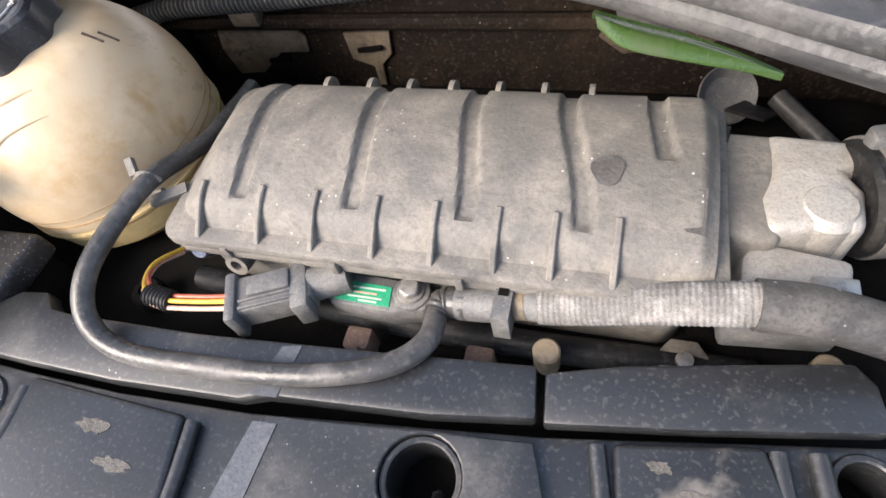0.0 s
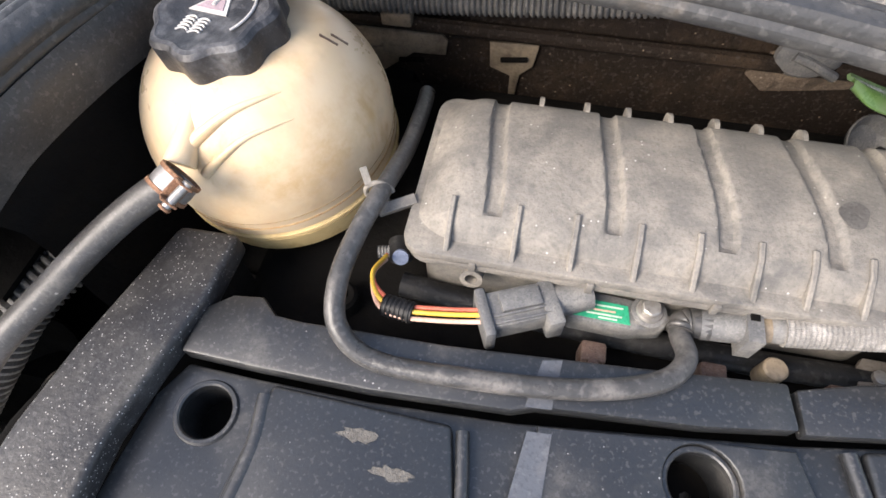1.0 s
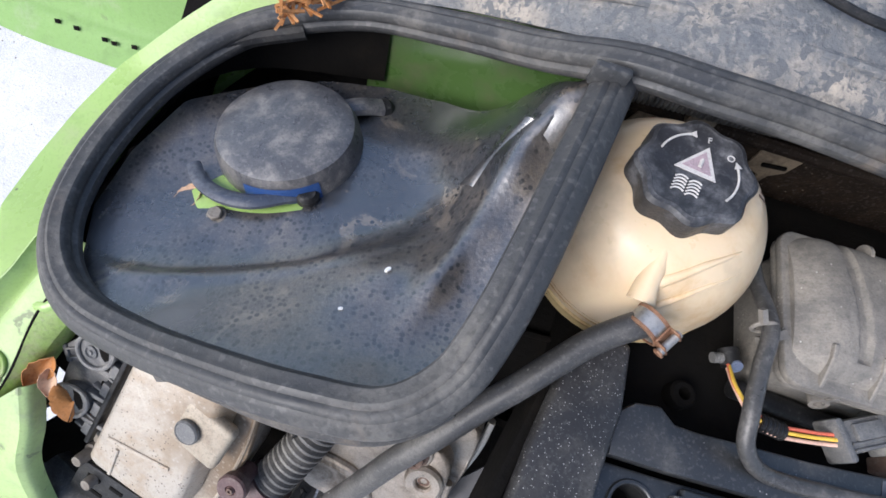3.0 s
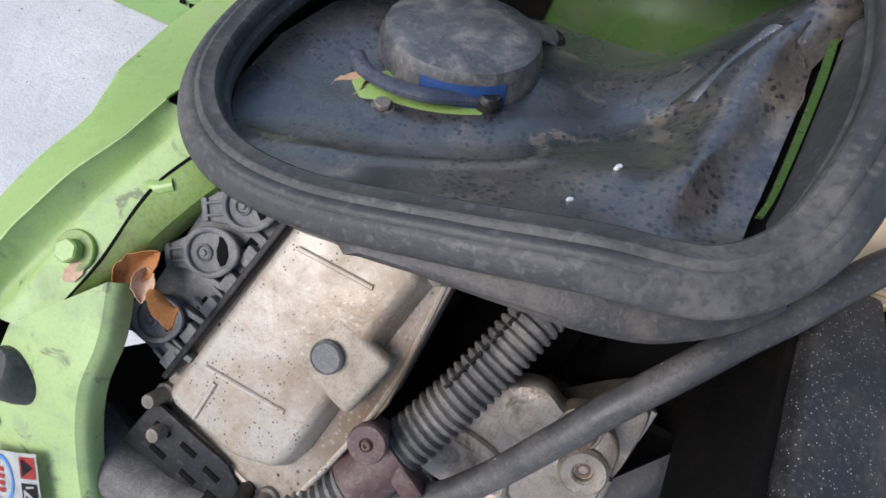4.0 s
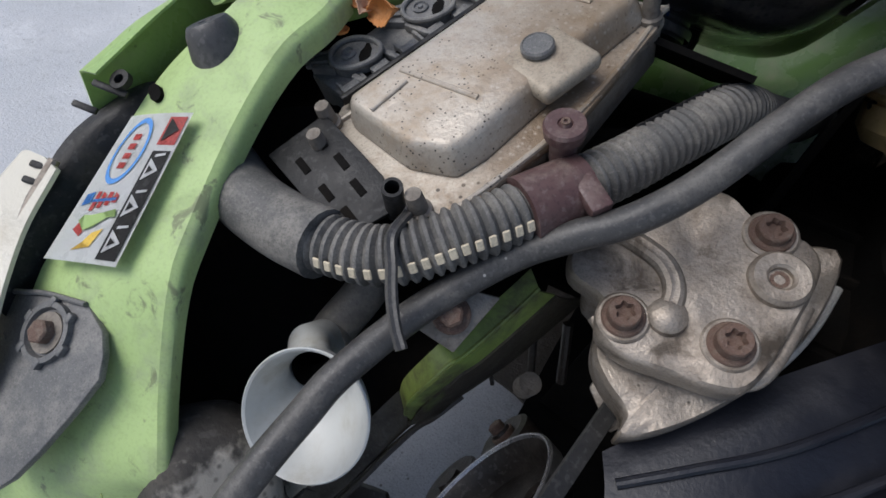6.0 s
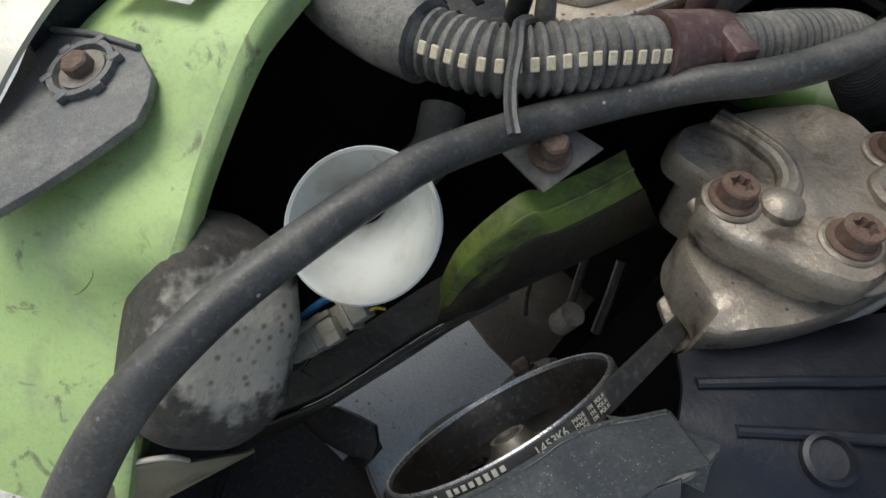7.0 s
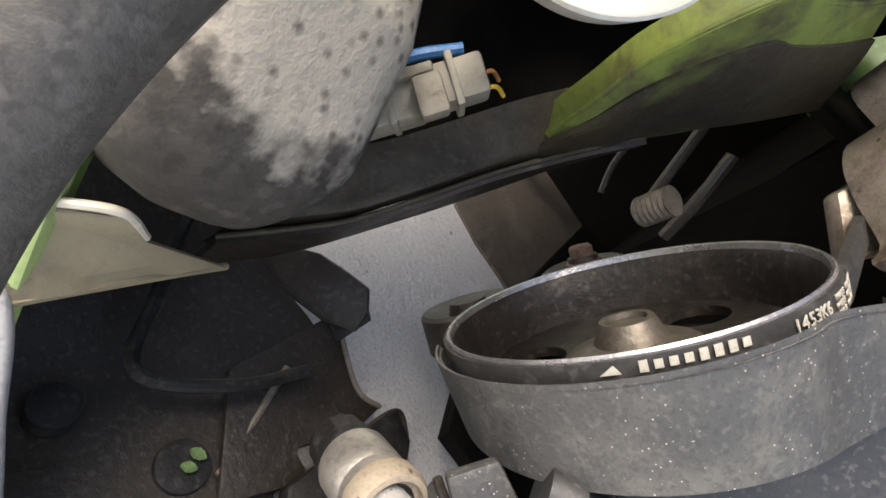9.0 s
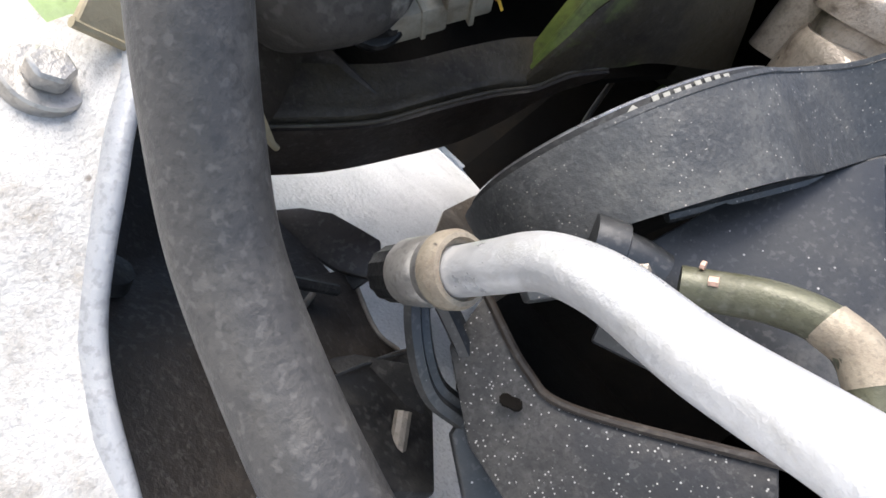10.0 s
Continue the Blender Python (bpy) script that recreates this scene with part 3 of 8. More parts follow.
# scuttle: conduit along the bulkhead, bonnet seal and the windscreen cowl
def ribbed(points, r, pitch, deep, stripes=14):
    line = even(smooth_line(points, 8), 60)
    length = sum((b - a).length for a, b in zip(line, line[1:]))
    n = int(length / pitch)
    return tube(points, lambda s: r * (1 - deep * (0.5 + 0.5 * math.cos(2 * math.pi * s * n)) ** 2), stripes, 8, steps=n * 6 + 1)

c = thing("bulkhead_conduit", eng_at(-0.1, 0.195, -0.02), "black corrugated cable conduit along the bulkhead", "conduit")
part("sleeve", ribbed([eng(-0.246, 0.197, -0.022), eng(-0.20, 0.198, -0.013), eng(-0.11, 0.199, -0.007), eng(0.0, 0.199, 0.004), eng(0.10, 0.197, 0.018), eng(0.20, 0.190, 0.03)], 0.0085, 0.0042, 0.22), m_conduit, c, world=True)
part("clip", box(0.024, 0.012, 0.018, (-0.045, 0.006, 0.0), 0.002), m_cream_steel, c, "dirty metal conduit clip")

seal = thing("bonnet_seal", eng_at(-0.25, 0.1, 0.08), "weathered black rubber bonnet seal with grey bloom", "rubber seal")
SEAL = [(-0.2555, 0.112, 0.0700), (-0.262, 0.085, 0.0725), (-0.274, 0.034, 0.0760), (-0.285, -0.015, 0.0735), (-0.294, -0.052, 0.060), (-0.306, -0.080, 0.045), (-0.332, -0.100, 0.034),
        (-0.372, -0.103, 0.024), (-0.419, -0.099, 0.0), (-0.483, -0.089, -0.035), (-0.530, -0.075, -0.050), (-0.560, -0.047, -0.056), (-0.574, -0.008, -0.057),
        (-0.572, 0.045, -0.053), (-0.552, 0.106, -0.045), (-0.505, 0.160, -0.030), (-0.431, 0.182, -0.008), (-0.356, 0.166, 0.020), (-0.297, 0.140, 0.050),
        (-0.250, 0.118, 0.080), (-0.205, 0.108, 0.089), (-0.150, 0.104, 0.092), (-0.058, 0.096, 0.092), (0.03, 0.092, 0.088), (0.11, 0.080, 0.083), (0.155, 0.064, 0.081), (0.19, 0.047, 0.080), (0.24, 0.02, 0.080), (0.30, -0.02, 0.080)]


def seal_ring(a, s):
    """Two lips and a groove round the bulb."""
    lips = ((1.1, 0.22, 0.16), (1.75, 0.16, -0.20), (0.25, 0.10, -0.10), (0.55, 0.14, 0.05), (6.0, 0.10, -0.07), (5.2, 0.3, 0.12), (4.5, 0.18, -0.18))
    return 1.0 + sum(h * math.exp(-((a - c0) / w) ** 2) for c0, w, h in lips)


nn = ENGINE.to_3x3() @ Vector((0, 0, 1))
part("seal_bulb", tube([eng(*p) for p in SEAL], 0.0125, 48, 8, ring=seal_ring, up=nn), m_rubber, seal, world=True)
SKIRT = [(-0.530, -0.079, -0.058), (-0.487, -0.096, -0.046), (-0.453, -0.102, -0.038), (-0.422, -0.108, -0.029), (-0.388, -0.115, -0.015), (-0.354, -0.117, -0.007), (-0.328, -0.111, 0.000), (-0.304, -0.095, 0.017), (-0.290, -0.066, 0.042)]
ROOT = [(-0.532, -0.078, -0.054), (-0.485, -0.094, -0.040), (-0.450, -0.099, -0.022), (-0.419, -0.103, -0.006), (-0.390, -0.106, 0.008), (-0.368, -0.107, 0.015), (-0.332, -0.104, 0.024), (-0.304, -0.087, 0.034), (-0.290, -0.060, 0.050)]
SKIRT = [tuple(0.72 * q + 0.28 * w for q, w in zip(a, c_)) for a, c_ in zip(SKIRT, ROOT)]
part("seal_skirt", sheet([[eng(*q) for q in ROOT], [eng((a[0] + c_[0]) / 2, (a[1] + c_[1]) / 2 - 0.006, (a[2] + c_[2]) / 2 + 0.001) for a, c_ in zip(ROOT, SKIRT)], [eng(q[0], q[1] - 0.001, q[2] + 0.006) for q in SKIRT], [eng(*q) for q in SKIRT], [eng(q[0], q[1] + 0.006, q[2] - 0.002) for q in SKIRT]], 48, 0.002, 6), m_seal_skirt, seal, "brown-grey hanging skirt of the seal", world=True)
BRANCH = [(-0.290, -0.063, 0.049), (-0.2815, -0.042, 0.058), (-0.274, -0.014, 0.066), (-0.263, 0.036, 0.068), (-0.251, 0.086, 0.066), (-0.246, 0.108, 0.064)]
part("branch_skirt", sheet([[eng(u_, v_, n_) for u_, v_, n_ in BRANCH], [eng(u_ + 0.003, v_, n_ - 0.012) for u_, v_, n_ in BRANCH], [eng(u_ + 0.001, v_, n_ - 0.032 - 0.02 * max(0, v_ + 0.06)) for u_, v_, n_ in BRANCH]], 24, 0.002, 3), m_seal_skirt, seal, "brown-grey skirt under the side run", world=True)
part("inner_lip", sheet([[eng(u_ - 0.005, v_, n_ - 0.001) for u_, v_, n_ in BRANCH[::-1]], [eng(u_ - 0.0085, v_, n_ - 0.012 - 0.06 * (0.108 - v_)) for u_, v_, n_ in BRANCH[::-1]], [eng(-0.2605, 0.108, 0.049), eng(-0.2655, 0.062, 0.033), eng(-0.2820, -0.010, 0.018), eng(-0.289, -0.034, 0.013)]], 24, 0.0015, 3), m_rubber, seal, "grey rubber lip along the tray", world=True)
# made-up sheet: the open space below the seal is painted dark
single("seal_gap_sheet", sheet([[eng(u_ - 0.002, v_, n_ - 0.008) for u_, v_, n_ in BRANCH[::-1]], [eng(-0.260, 0.112, 0.030), eng(-0.264, 0.062, 0.020), eng(-0.281, -0.012, 0.004), eng(-0.290, -0.042, -0.002)], [eng(-0.262, 0.122, -0.06), eng(-0.268, 0.062, -0.07), eng(-0.286, -0.012, -0.08), eng(-0.296, -0.042, -0.08)], [eng(-0.262, 0.130, -0.22), eng(-0.268, 0.062, -0.22), eng(-0.286, -0.012, -0.21), eng(-0.296, -0.042, -0.20)]], 16, 0.0, 3), m_void, "added near-black sheet for the open dark under the seal", "body panel", "structure")
part("seal_end", box(0.022, 0.006, 0.016, (-0.014, 0.0, 0.004), 0.002), m_rubber, seal)

cowl = thing("windscreen_cowl", eng_at(-0.15, 0.15, 0.10), "dusty lichen-spotted grey plastic scuttle panel", "scuttle panel")
edge0 = [eng(*p) for p in [(-0.45, 0.192, -0.005), (-0.37, 0.182, 0.022), (-0.30, 0.155, 0.055), (-0.22, 0.122, 0.090), (-0.10, 0.115, 0.097), (0.05, 0.100, 0.095), (0.15, 0.076, 0.086), (0.28, 0.01, 0.084)]]
edge1 = [eng(*p) for p in [(-0.47, 0.225, 0.005), (-0.38, 0.215, 0.045), (-0.30, 0.190, 0.075), (-0.20, 0.160, 0.112), (-0.08, 0.152, 0.118), (0.06, 0.135, 0.118), (0.29, 0.06, 0.115)]]
edge2 = [eng(*p) for p in [(-0.48, 0.35, 0.03), (-0.40, 0.34, 0.08), (-0.30, 0.33, 0.12), (-0.18, 0.32, 0.16), (-0.05, 0.31, 0.17), (0.10, 0.30, 0.17), (0.32, 0.24, 0.16)]]
part("panel", sheet([edge0, edge1, edge2], 40, 0.004, 4), m_cowl, cowl, world=True)
part("wiper_arm", tube([eng(-0.24, 0.19, 0.122), eng(-0.19, 0.172, 0.126), eng(-0.13, 0.152, 0.127), (eng(-0.03, 0.15, 0.13)), eng(0.10, 0.13, 0.13)], 0.0028, 10), m_black, cowl, "thin black wiper arm lying on the panel", world=True)
part("panel_step", tube([eng(-0.36, 0.192, 0.040), eng(-0.26, 0.162, 0.088), eng(-0.15, 0.14, 0.108), eng(0.0, 0.128, 0.110), eng(0.2, 0.07, 0.105)], 0.004, 10), m_cowl, cowl, world=True)
single("windscreen", panel([eng(-0.50, 0.34, 0.03), eng(0.35, 0.24, 0.16), eng(0.30, 0.62, 0.48), eng(-0.40, 0.68, 0.40)], 0.006), m_glass, "dark lower edge of the windscreen", "windscreen", "structure")
for i in range(26):
    rr = random.Random(i)
    s_ = rr.random()
    p = eng(-0.488 + 0.030 * s_ + 0.012 * rr.random(), 0.131 + 0.041 * s_ + 0.012 * rr.random(), 0.004 + 0.014 * rr.random())
    b = box(0.020 + 0.012 * rr.random(), 0.002, 0.0015, m=Matrix.Translation(p) @ Euler((rr.random(), rr.random() * 0.6, rr.random() * 3)).to_matrix().to_4x4())
    single("dry_needle", b, m_leaf, "dry brown leaf stalk caught in the scuttle corner", "leaf", group="leaf litter in the scuttle")

# hinge reinforcement under the seal, body colour darkened for shade
HT = [(0.1205, 0.0985, 0.0485), (0.1383, 0.0990, 0.0425), (0.1629, 0.0990, 0.0352), (0.1852, 0.0970, 0.0275), (0.2026, 0.0945, 0.0205)]
HB = [(0.1225, 0.0940, 0.0450), (0.1355, 0.0889, 0.0384), (0.1612, 0.0898, 0.0313), (0.1855, 0.0915, 0.0249), (0.2015, 0.0918, 0.0200)]
single("hinge_arm", sheet([[eng(x, y + 0.002, z + 0.0005) for x, y, z in HT], [eng(*q) for q in HT], [eng((a[0] + c_[0]) / 2, (a[1] + c_[1]) / 2 - 0.001, (a[2] + c_[2]) / 2 + 0.003) for a, c_ in zip(HT, HB)], [eng(*q) for q in HB], [eng(x, y + 0.002, z - 0.002) for x, y, z in HB]], 30, 0.002, 4), m_green_shaded, "green painted bonnet hinge arm, darkened for shade", "hinge")
h = thing("bulkhead_flap", eng_at(0.197, 0.162, -0.052), "grey cupped rubber drain flap on the bulkhead", "drain flap")
part("cup", moved(lathe([(0.002, -0.008), (0.012, -0.004), (0.018, 0.004), (0.0175, 0.0055), (0.011, -0.002), (0.0, -0.005)], 24), Euler((radians(40), radians(20), 0)).to_matrix().to_4x4()), m_connector, h)
part("tab", panel([(0.0, -0.012, 0.0), (0.020, -0.022, 0.002), (0.030, -0.010, -0.004), (0.012, 0.0, -0.004)], 0.002), m_black, h)
rub = surface("loose_brown_dirt", (0.12, 0.088, 0.060), (0.24, 0.185, 0.13), 0.9, amount=0.45, scale=60, fine=240, bump=0.9, fleck=(0.5, 0.44, 0.36), fleck_scale=260, fleck_size=0.12, stain=(0.05, 0.036, 0.025), stain_scale=50, stain_at=0.55, stain_size=0.1)
part("dirt_patch", moved(prism([(0.118, 0.004), (0.135, -0.010), (0.160, -0.006), (0.190, 0.000), (0.226, 0.018), (0.232, 0.034), (0.200, 0.040), (0.178, 0.032), (0.150, 0.036), (0.128, 0.024)], 0, 0.003, 0.001), Matrix.Rotation(radians(90), 4, "X")), rub, fw, "patch of dried pale mud")
gr = thing("bulkhead_grommet", eng_at(0.150, 0.205, -0.020), "dusty grey rubber grommet in the bulkhead", "grommet")
part("pad", moved(lathe([(0.020, 0.0), (0.0195, 0.004), (0.016, 0.007), (0.006, 0.0085), (0, 0.0085)], 28, wave=lambda a, r, z: r * (1 + 0.12 * math.cos(2 * a))), Matrix.Rotation(radians(90), 4, "X")), m_connector, gr)
part("ridge", tube([(-0.012, -0.008, 0.003), (0.0, -0.010, 0.0), (0.020, -0.009, -0.010)], 0.0035, 10), m_connector, gr)
single("vacuum_hose", tube([eng(0.225, 0.16, -0.05), eng(0.245, 0.135, -0.055), eng(0.26, 0.12, -0.06), eng(0.30, 0.10, -0.08)], 0.006, 12), m_hose, "dusty thin vacuum hose behind the throttle", "hose")

# ---- intake plenum ----
pl = thing("intake_plenum", ENGINE, "dusty grey plastic intake plenum with ribbed lid", "intake plenum")
PROFILE = [(-0.0015, -0.009), (0.003, -0.002), (0.009, 0.004), (0.018, 0.0075), (0.030, 0.0105), (0.045, 0.0125), (0.060, 0.0128), (0.075, 0.0115), (0.090, 0.0075), (0.100, 0.0015), (0.106, -0.008), (0.108, -0.022)]
GROOVES = [(-0.0435, -0.0500, 0.013, 0.094), (0.0190, 0.0120, 0.013, 0.094), (0.0750, 0.0650, 0.013, 0.094), (0.1265, 0.1125, 0.014, 0.094), (0.1630, 0.1535, 0.050, 0.094)]


def step(lo, hi, x):
    t = min(max((x - lo) / (hi - lo), 0.0), 1.0)
    return t * t * (3 - 2 * t)


def plenum_body():
    prof = even(smooth_line([(v, n, 0) for v, n in PROFILE], 8), 56)
    bm = bmesh.new()
    rows = []
    nu = 210
    for i in range(nu):
        s = i / (nu - 1)
        u = -0.084 + 0.264 * s
        left, right = step(-0.085, -0.058, u), step(0.181, 0.172, u)
        size = 0.55 + 0.45 * min(math.sqrt(left), 1) if u < 0.05 else 0.80 + 0.20 * right
        row = []
        for p in prof:
            v, n = p.x, p.y
            vv = 0.052 + (v - 0.052) * (1 if u > 0.05 else 0.90 + 0.10 * math.sqrt(left))
            nn_ = -0.022 + (n + 0.022) * size
            for f, b, v0, v1 in GROOVES:
                c = f + (b - f) * step(0.012, 0.09, v)
                inside = step(0.0052, 0.0032, abs(u - c)) * step(v0 - 0.002, v0 + 0.002, v)
                nn_ -= 0.0032 * inside
            nn_ += 0.0005 * noise.noise(Vector((u * 22, v * 22, 0.3)))
            row.append(bm.verts.new((u, vv, nn_)))
        rows.append(row)
    for a, b in zip(rows, rows[1:]):
        for j in range(len(a) - 1):
            bm.faces.new((a[j], a[j + 1], b[j + 1], b[j]))
    bm.faces.new(rows[0])
    bm.faces.new(rows[-1])
    return bm


part("lid", plenum_body(), m_plenum, pl, sharp=45)


def plate(u0, u1, v0, v1, r, n=6):
    out = []
    for cx, cy, a0 in ((u1 - r, v1 - r, 0), (u0 + r, v1 - r, 90), (u0 + r, v0 + r, 180), (u1 - r, v0 + r, 270)):
        out += [(cx + r * math.cos(radians(a0 + 90 * k / n)), cy + r * math.sin(radians(a0 + 90 * k / n))) for k in range(n + 1)]
    return out


part("flange", prism(plate(-0.0895, 0.1865, -0.0095, 0.106, 0.012), -0.0135, -0.0065, 0.0014), m_plenum, pl)
part("lower_flange", prism(plate(-0.088, 0.1850, -0.0085, 0.105, 0.012), -0.0205, -0.0145, 0.0012), m_plenum, pl)
part("lower_shell", prism(plate(-0.082, 0.178, 0.000, 0.100, 0.014), -0.075, -0.021, 0.006), m_plenum, pl)
for u in (-0.065, -0.030, 0.0, 0.032, 0.061, 0.090, 0.115, 0.141):
    fin = bmesh.new()
    pts_f = [(-0.0075, -0.0068), (0.0, -0.0068), (0.020, 0.0065), (0.0185, 0.0098), (0.010, 0.0070), (0.002, 0.0015), (-0.0055, -0.0045)]
    fin.faces.new([fin.verts.new((u - 0.0014, v, n)) for v, n in pts_f])
    ext = bmesh.ops.extrude_face_region(fin, geom=fin.faces[:])
    bmesh.ops.translate(fin, vec=(0.0030, 0, 0), verts=[x for x in ext["geom"] if isinstance(x, bmesh.types.BMVert)])
    part("rib", rounded(fin, 0.0006, 1), m_plenum, pl)
for u in (-0.027, 0.0, 0.024, 0.048, 0.074, 0.098, 0.122):
    b = moved(lathe([(0.0, -0.0014), (0.0085, -0.0014), (0.0085, 0.0014), (0.0, 0.0014)], 20), Matrix.Translation((u, 0.1005, -0.0035)) @ Matrix.Rotation(radians(90), 4, "Y"))
    part("back_rib", b, m_plenum, pl)
for u, v in ((-0.050, -0.009), (0.012, -0.010), (0.075, -0.010), (0.135, -0.009)):
    part("lug", box(0.004, 0.003, 0.009, (u, v, -0.014), 0.0008), m_plenum, pl)
part("side_lug", moved(lathe([(0.0035, -0.005), (0.0065, -0.005), (0.0065, 0.005), (0.0035, 0.005), (0.0035, -0.005)], 20), Matrix.Translation((-0.050, -0.006, -0.027)) @ Matrix.Rotation(radians(75), 4, "X")), m_plenum, pl)
for u, v, r in ((0.134, 0.041, 0.0078), (0.170, 0.026, 0.0085)):
    k = [(u + r * (0.9 + 0.12 * math.sin(3 * a + u * 90)) * math.cos(a), v + r * math.sin(a)) for a in np.linspace(0, 2 * math.pi, 25)[:-1]] if u < 0.15 else [(u + 0.004, v - 0.011), (u + 0.0045, v + 0.010), (u - 0.001, v + 0.009), (u - 0.007, v + 0.004), (u - 0.0075, v - 0.004), (u - 0.003, v - 0.010)]
    n0 = 0.0121 if u < 0.15 else 0.0086
    b = prism(k, 0, 0.0006)
    tilt = Matrix.Translation((u, v, n0)) @ Matrix.Rotation(radians(8 if u < 0.15 else 13), 4, "X") @ Matrix.Translation((-u, -v, 0))
    part("grease_mark", moved(b, tilt), m_oil_mark, pl, "round dark oily mark")

# ---- throttle body and its intake duct ----
tb = thing("throttle_body", eng_at(0.205, 0.045, -0.02), "dusty cast alloy throttle body beside the plenum", "throttle body")
part("neck", prism([(-0.024, -0.018), (0.002, -0.018), (0.006, 0.0), (0.002, 0.020), (0.010, 0.044), (-0.028, 0.046)], -0.03, 0.011, 0.005, 3), m_plenum, tb)
part("housing", prism([(-0.004, -0.016), (0.020, -0.008), (0.034, -0.010), (0.036, 0.012), (0.030, 0.022), (0.039, 0.028), (0.037, 0.041), (-0.002, 0.044), (0.0, 0.02), (-0.006, 0.004)], -0.035, 0.013, 0.006, 3), m_alloy, tb)
part("shaft_boss", moved(lathe([(0.013, -0.02), (0.013, 0.006), (0.010, 0.010), (0.0, 0.011)], 24), Matrix.Translation((0.021, 0.002, 0.004))), m_alloy, tb)
part("sensor_cover", prism([(-0.014, -0.046), (0.028, -0.044), (0.032, -0.018), (-0.006, -0.012), (-0.012, -0.022)], -0.03, 0.003, 0.004, 2), m_alloy, tb)
part("sensor_rim", prism([(-0.015, -0.050), (0.031, -0.046), (0.034, -0.036), (-0.016, -0.038)], -0.032, -0.002, 0.003, 2), m_connector, tb)
part("clip_tab", box(0.017, 0.010, 0.004, (0.022, -0.034, 0.004), 0.001), m_steel, tb, "pale metal clip")
part("black_inset", prism([(-0.030, 0.028), (-0.018, 0.036), (-0.016, 0.046), (-0.026, 0.047)], 0.0, 0.013, 0.001), m_black, tb)
dm = Matrix.Translation((0.036, 0.020, -0.004)) @ Matrix.Rotation(radians(90), 4, "Y") @ Matrix.Rotation(radians(-14), 4, "X")
part("hose_collar", moved(lathe([(0.024, -0.002), (0.027, 0.0), (0.027, 0.010), (0.024, 0.012)], 40), dm), m_black, tb)
bd = lathe([(0.0265, 0.003), (0.0283, 0.003), (0.0283, 0.012), (0.0265, 0.012), (0.0265, 0.003)], 96, wave=lambda a, r, z: r - (0.0006 if (r > 0.028 and math.sin(48 * a) > 0.3) else 0))
part("hose_clamp", moved(bd, dm), m_steel, tb, "slotted steel worm clamp")
part("clamp_screw", moved(box(0.010, 0.009, 0.016, (-0.028, 0.010, 0.008), 0.002), dm), m_connector, tb)
part("intake_duct", moved(lathe([(0.022, 0.010), (0.0275, 0.012), (0.0275, 0.020), (0.024, 0.024), (0.0275, 0.030), (0.0275, 0.038), (0.024, 0.042), (0.027, 0.05), (0.027, 0.09)], 40), dm), m_conduit, tb, "dusty rubber intake duct")

# ---- manifold pressure sensor with its plug ----
ms = thing("pressure_sensor", eng_at(0.026, -0.010, -0.034), "black pressure sensor with a green label below the plenum", "sensor")
part("sensor_body", prism([(-0.028, 0.010), (0.010, 0.008), (0.030, 0.006), (0.034, 0.000), (0.030, -0.007), (0.012, -0.011), (-0.020, -0.010), (-0.027, 0.0)], -0.014, 0.0015, 0.0022, 2), m_connector, ms)
lab = part("label", prism([(-0.0225, 0.0035), (0.0105, 0.0025), (0.0120, -0.0085), (-0.0185, -0.0078)], 0.0015, 0.0019), m_tag_green, ms, "bright green printed label")
for x, y, w in ((-0.001, 0.0002, 0.018), (-0.006, -0.0026, 0.020), (-0.002, -0.0050, 0.019), (0.000, -0.0070, 0.010)):
    part("print_bar", box(w, 0.0010, 0.0002, (x, y, 0.0021)), m_tag_print if y != -0.0026 else m_wire_pink, lab)
part("boss", moved(lathe([(0.0095, -0.01), (0.0095, 0.0028), (0.0080, 0.0036), (0, 0.0036)], 24), Matrix.Translation((0.0215, 0.001, 0.0))), m_connector, ms)
part("bolt", moved(hexbolt(0.0055, 0.0055, 0.0072), Matrix.Translation((0.0215, 0.001, 0.0036))), m_steel, ms, "dusty hexagon bolt")
plug = thing("sensor_plug", eng_at(-0.022, -0.0235, -0.027) @ Matrix.Rotation(radians(24), 4, "Z"), "dusty grey three-way electrical plug", "electrical plug")
part("shell", box(0.040, 0.021, 0.016, (0.002, 0, 0), 0.002), m_connector, plug)
part("rear_rim", box(0.006, 0.028, 0.021, (-0.019, -0.001, 0), 0.002), m_connector, plug)
part("latch", box(0.022, 0.011, 0.004, (0.001, 0.002, 0.009), 0.001), m_connector, plug)
part("lock_bar", box(0.009, 0.026, 0.019, (0.016, -0.003, 0), 0.0015), m_connector, plug)
part("neck", moved(lathe([(0.009, 0), (0.009, 0.024)], 20), Matrix.Translation((0.016, 0.001, 0)) @ Matrix.Rotation(radians(90), 4, "Y")), m_connector, plug)
for y in (-0.0085, -0.0045):
    part("ridge", box(0.030, 0.0016, 0.002, (0.0, y, 0.0085), 0.0005), m_connector, plug)
wi = thing("sensor_wiring", eng_at(-0.085, -0.037, -0.027), "three coloured wires, red, yellow and pink, in a short sleeve", "wiring")
for m_w, dv, dn in ((m_wire_red, 0.0030, 0.002), (m_wire_yellow, -0.0003, 0.003), (m_wire_pink, -0.0034, 0.001)):
    part("wire", tube([eng(-0.104, 0.004 + dv * 0.4, -0.045 + dn), eng(-0.106, -0.014, -0.034 + dn), eng(-0.098, -0.030 + dv, -0.028 + dn), eng(-0.085, -0.0365 + dv, -0.027 + dn), eng(-0.06, -0.035 + dv, -0.026 + dn), eng(-0.034, -0.031 + dv, -0.025 + dn)], 0.0013, 10), m_w, wi, world=True)
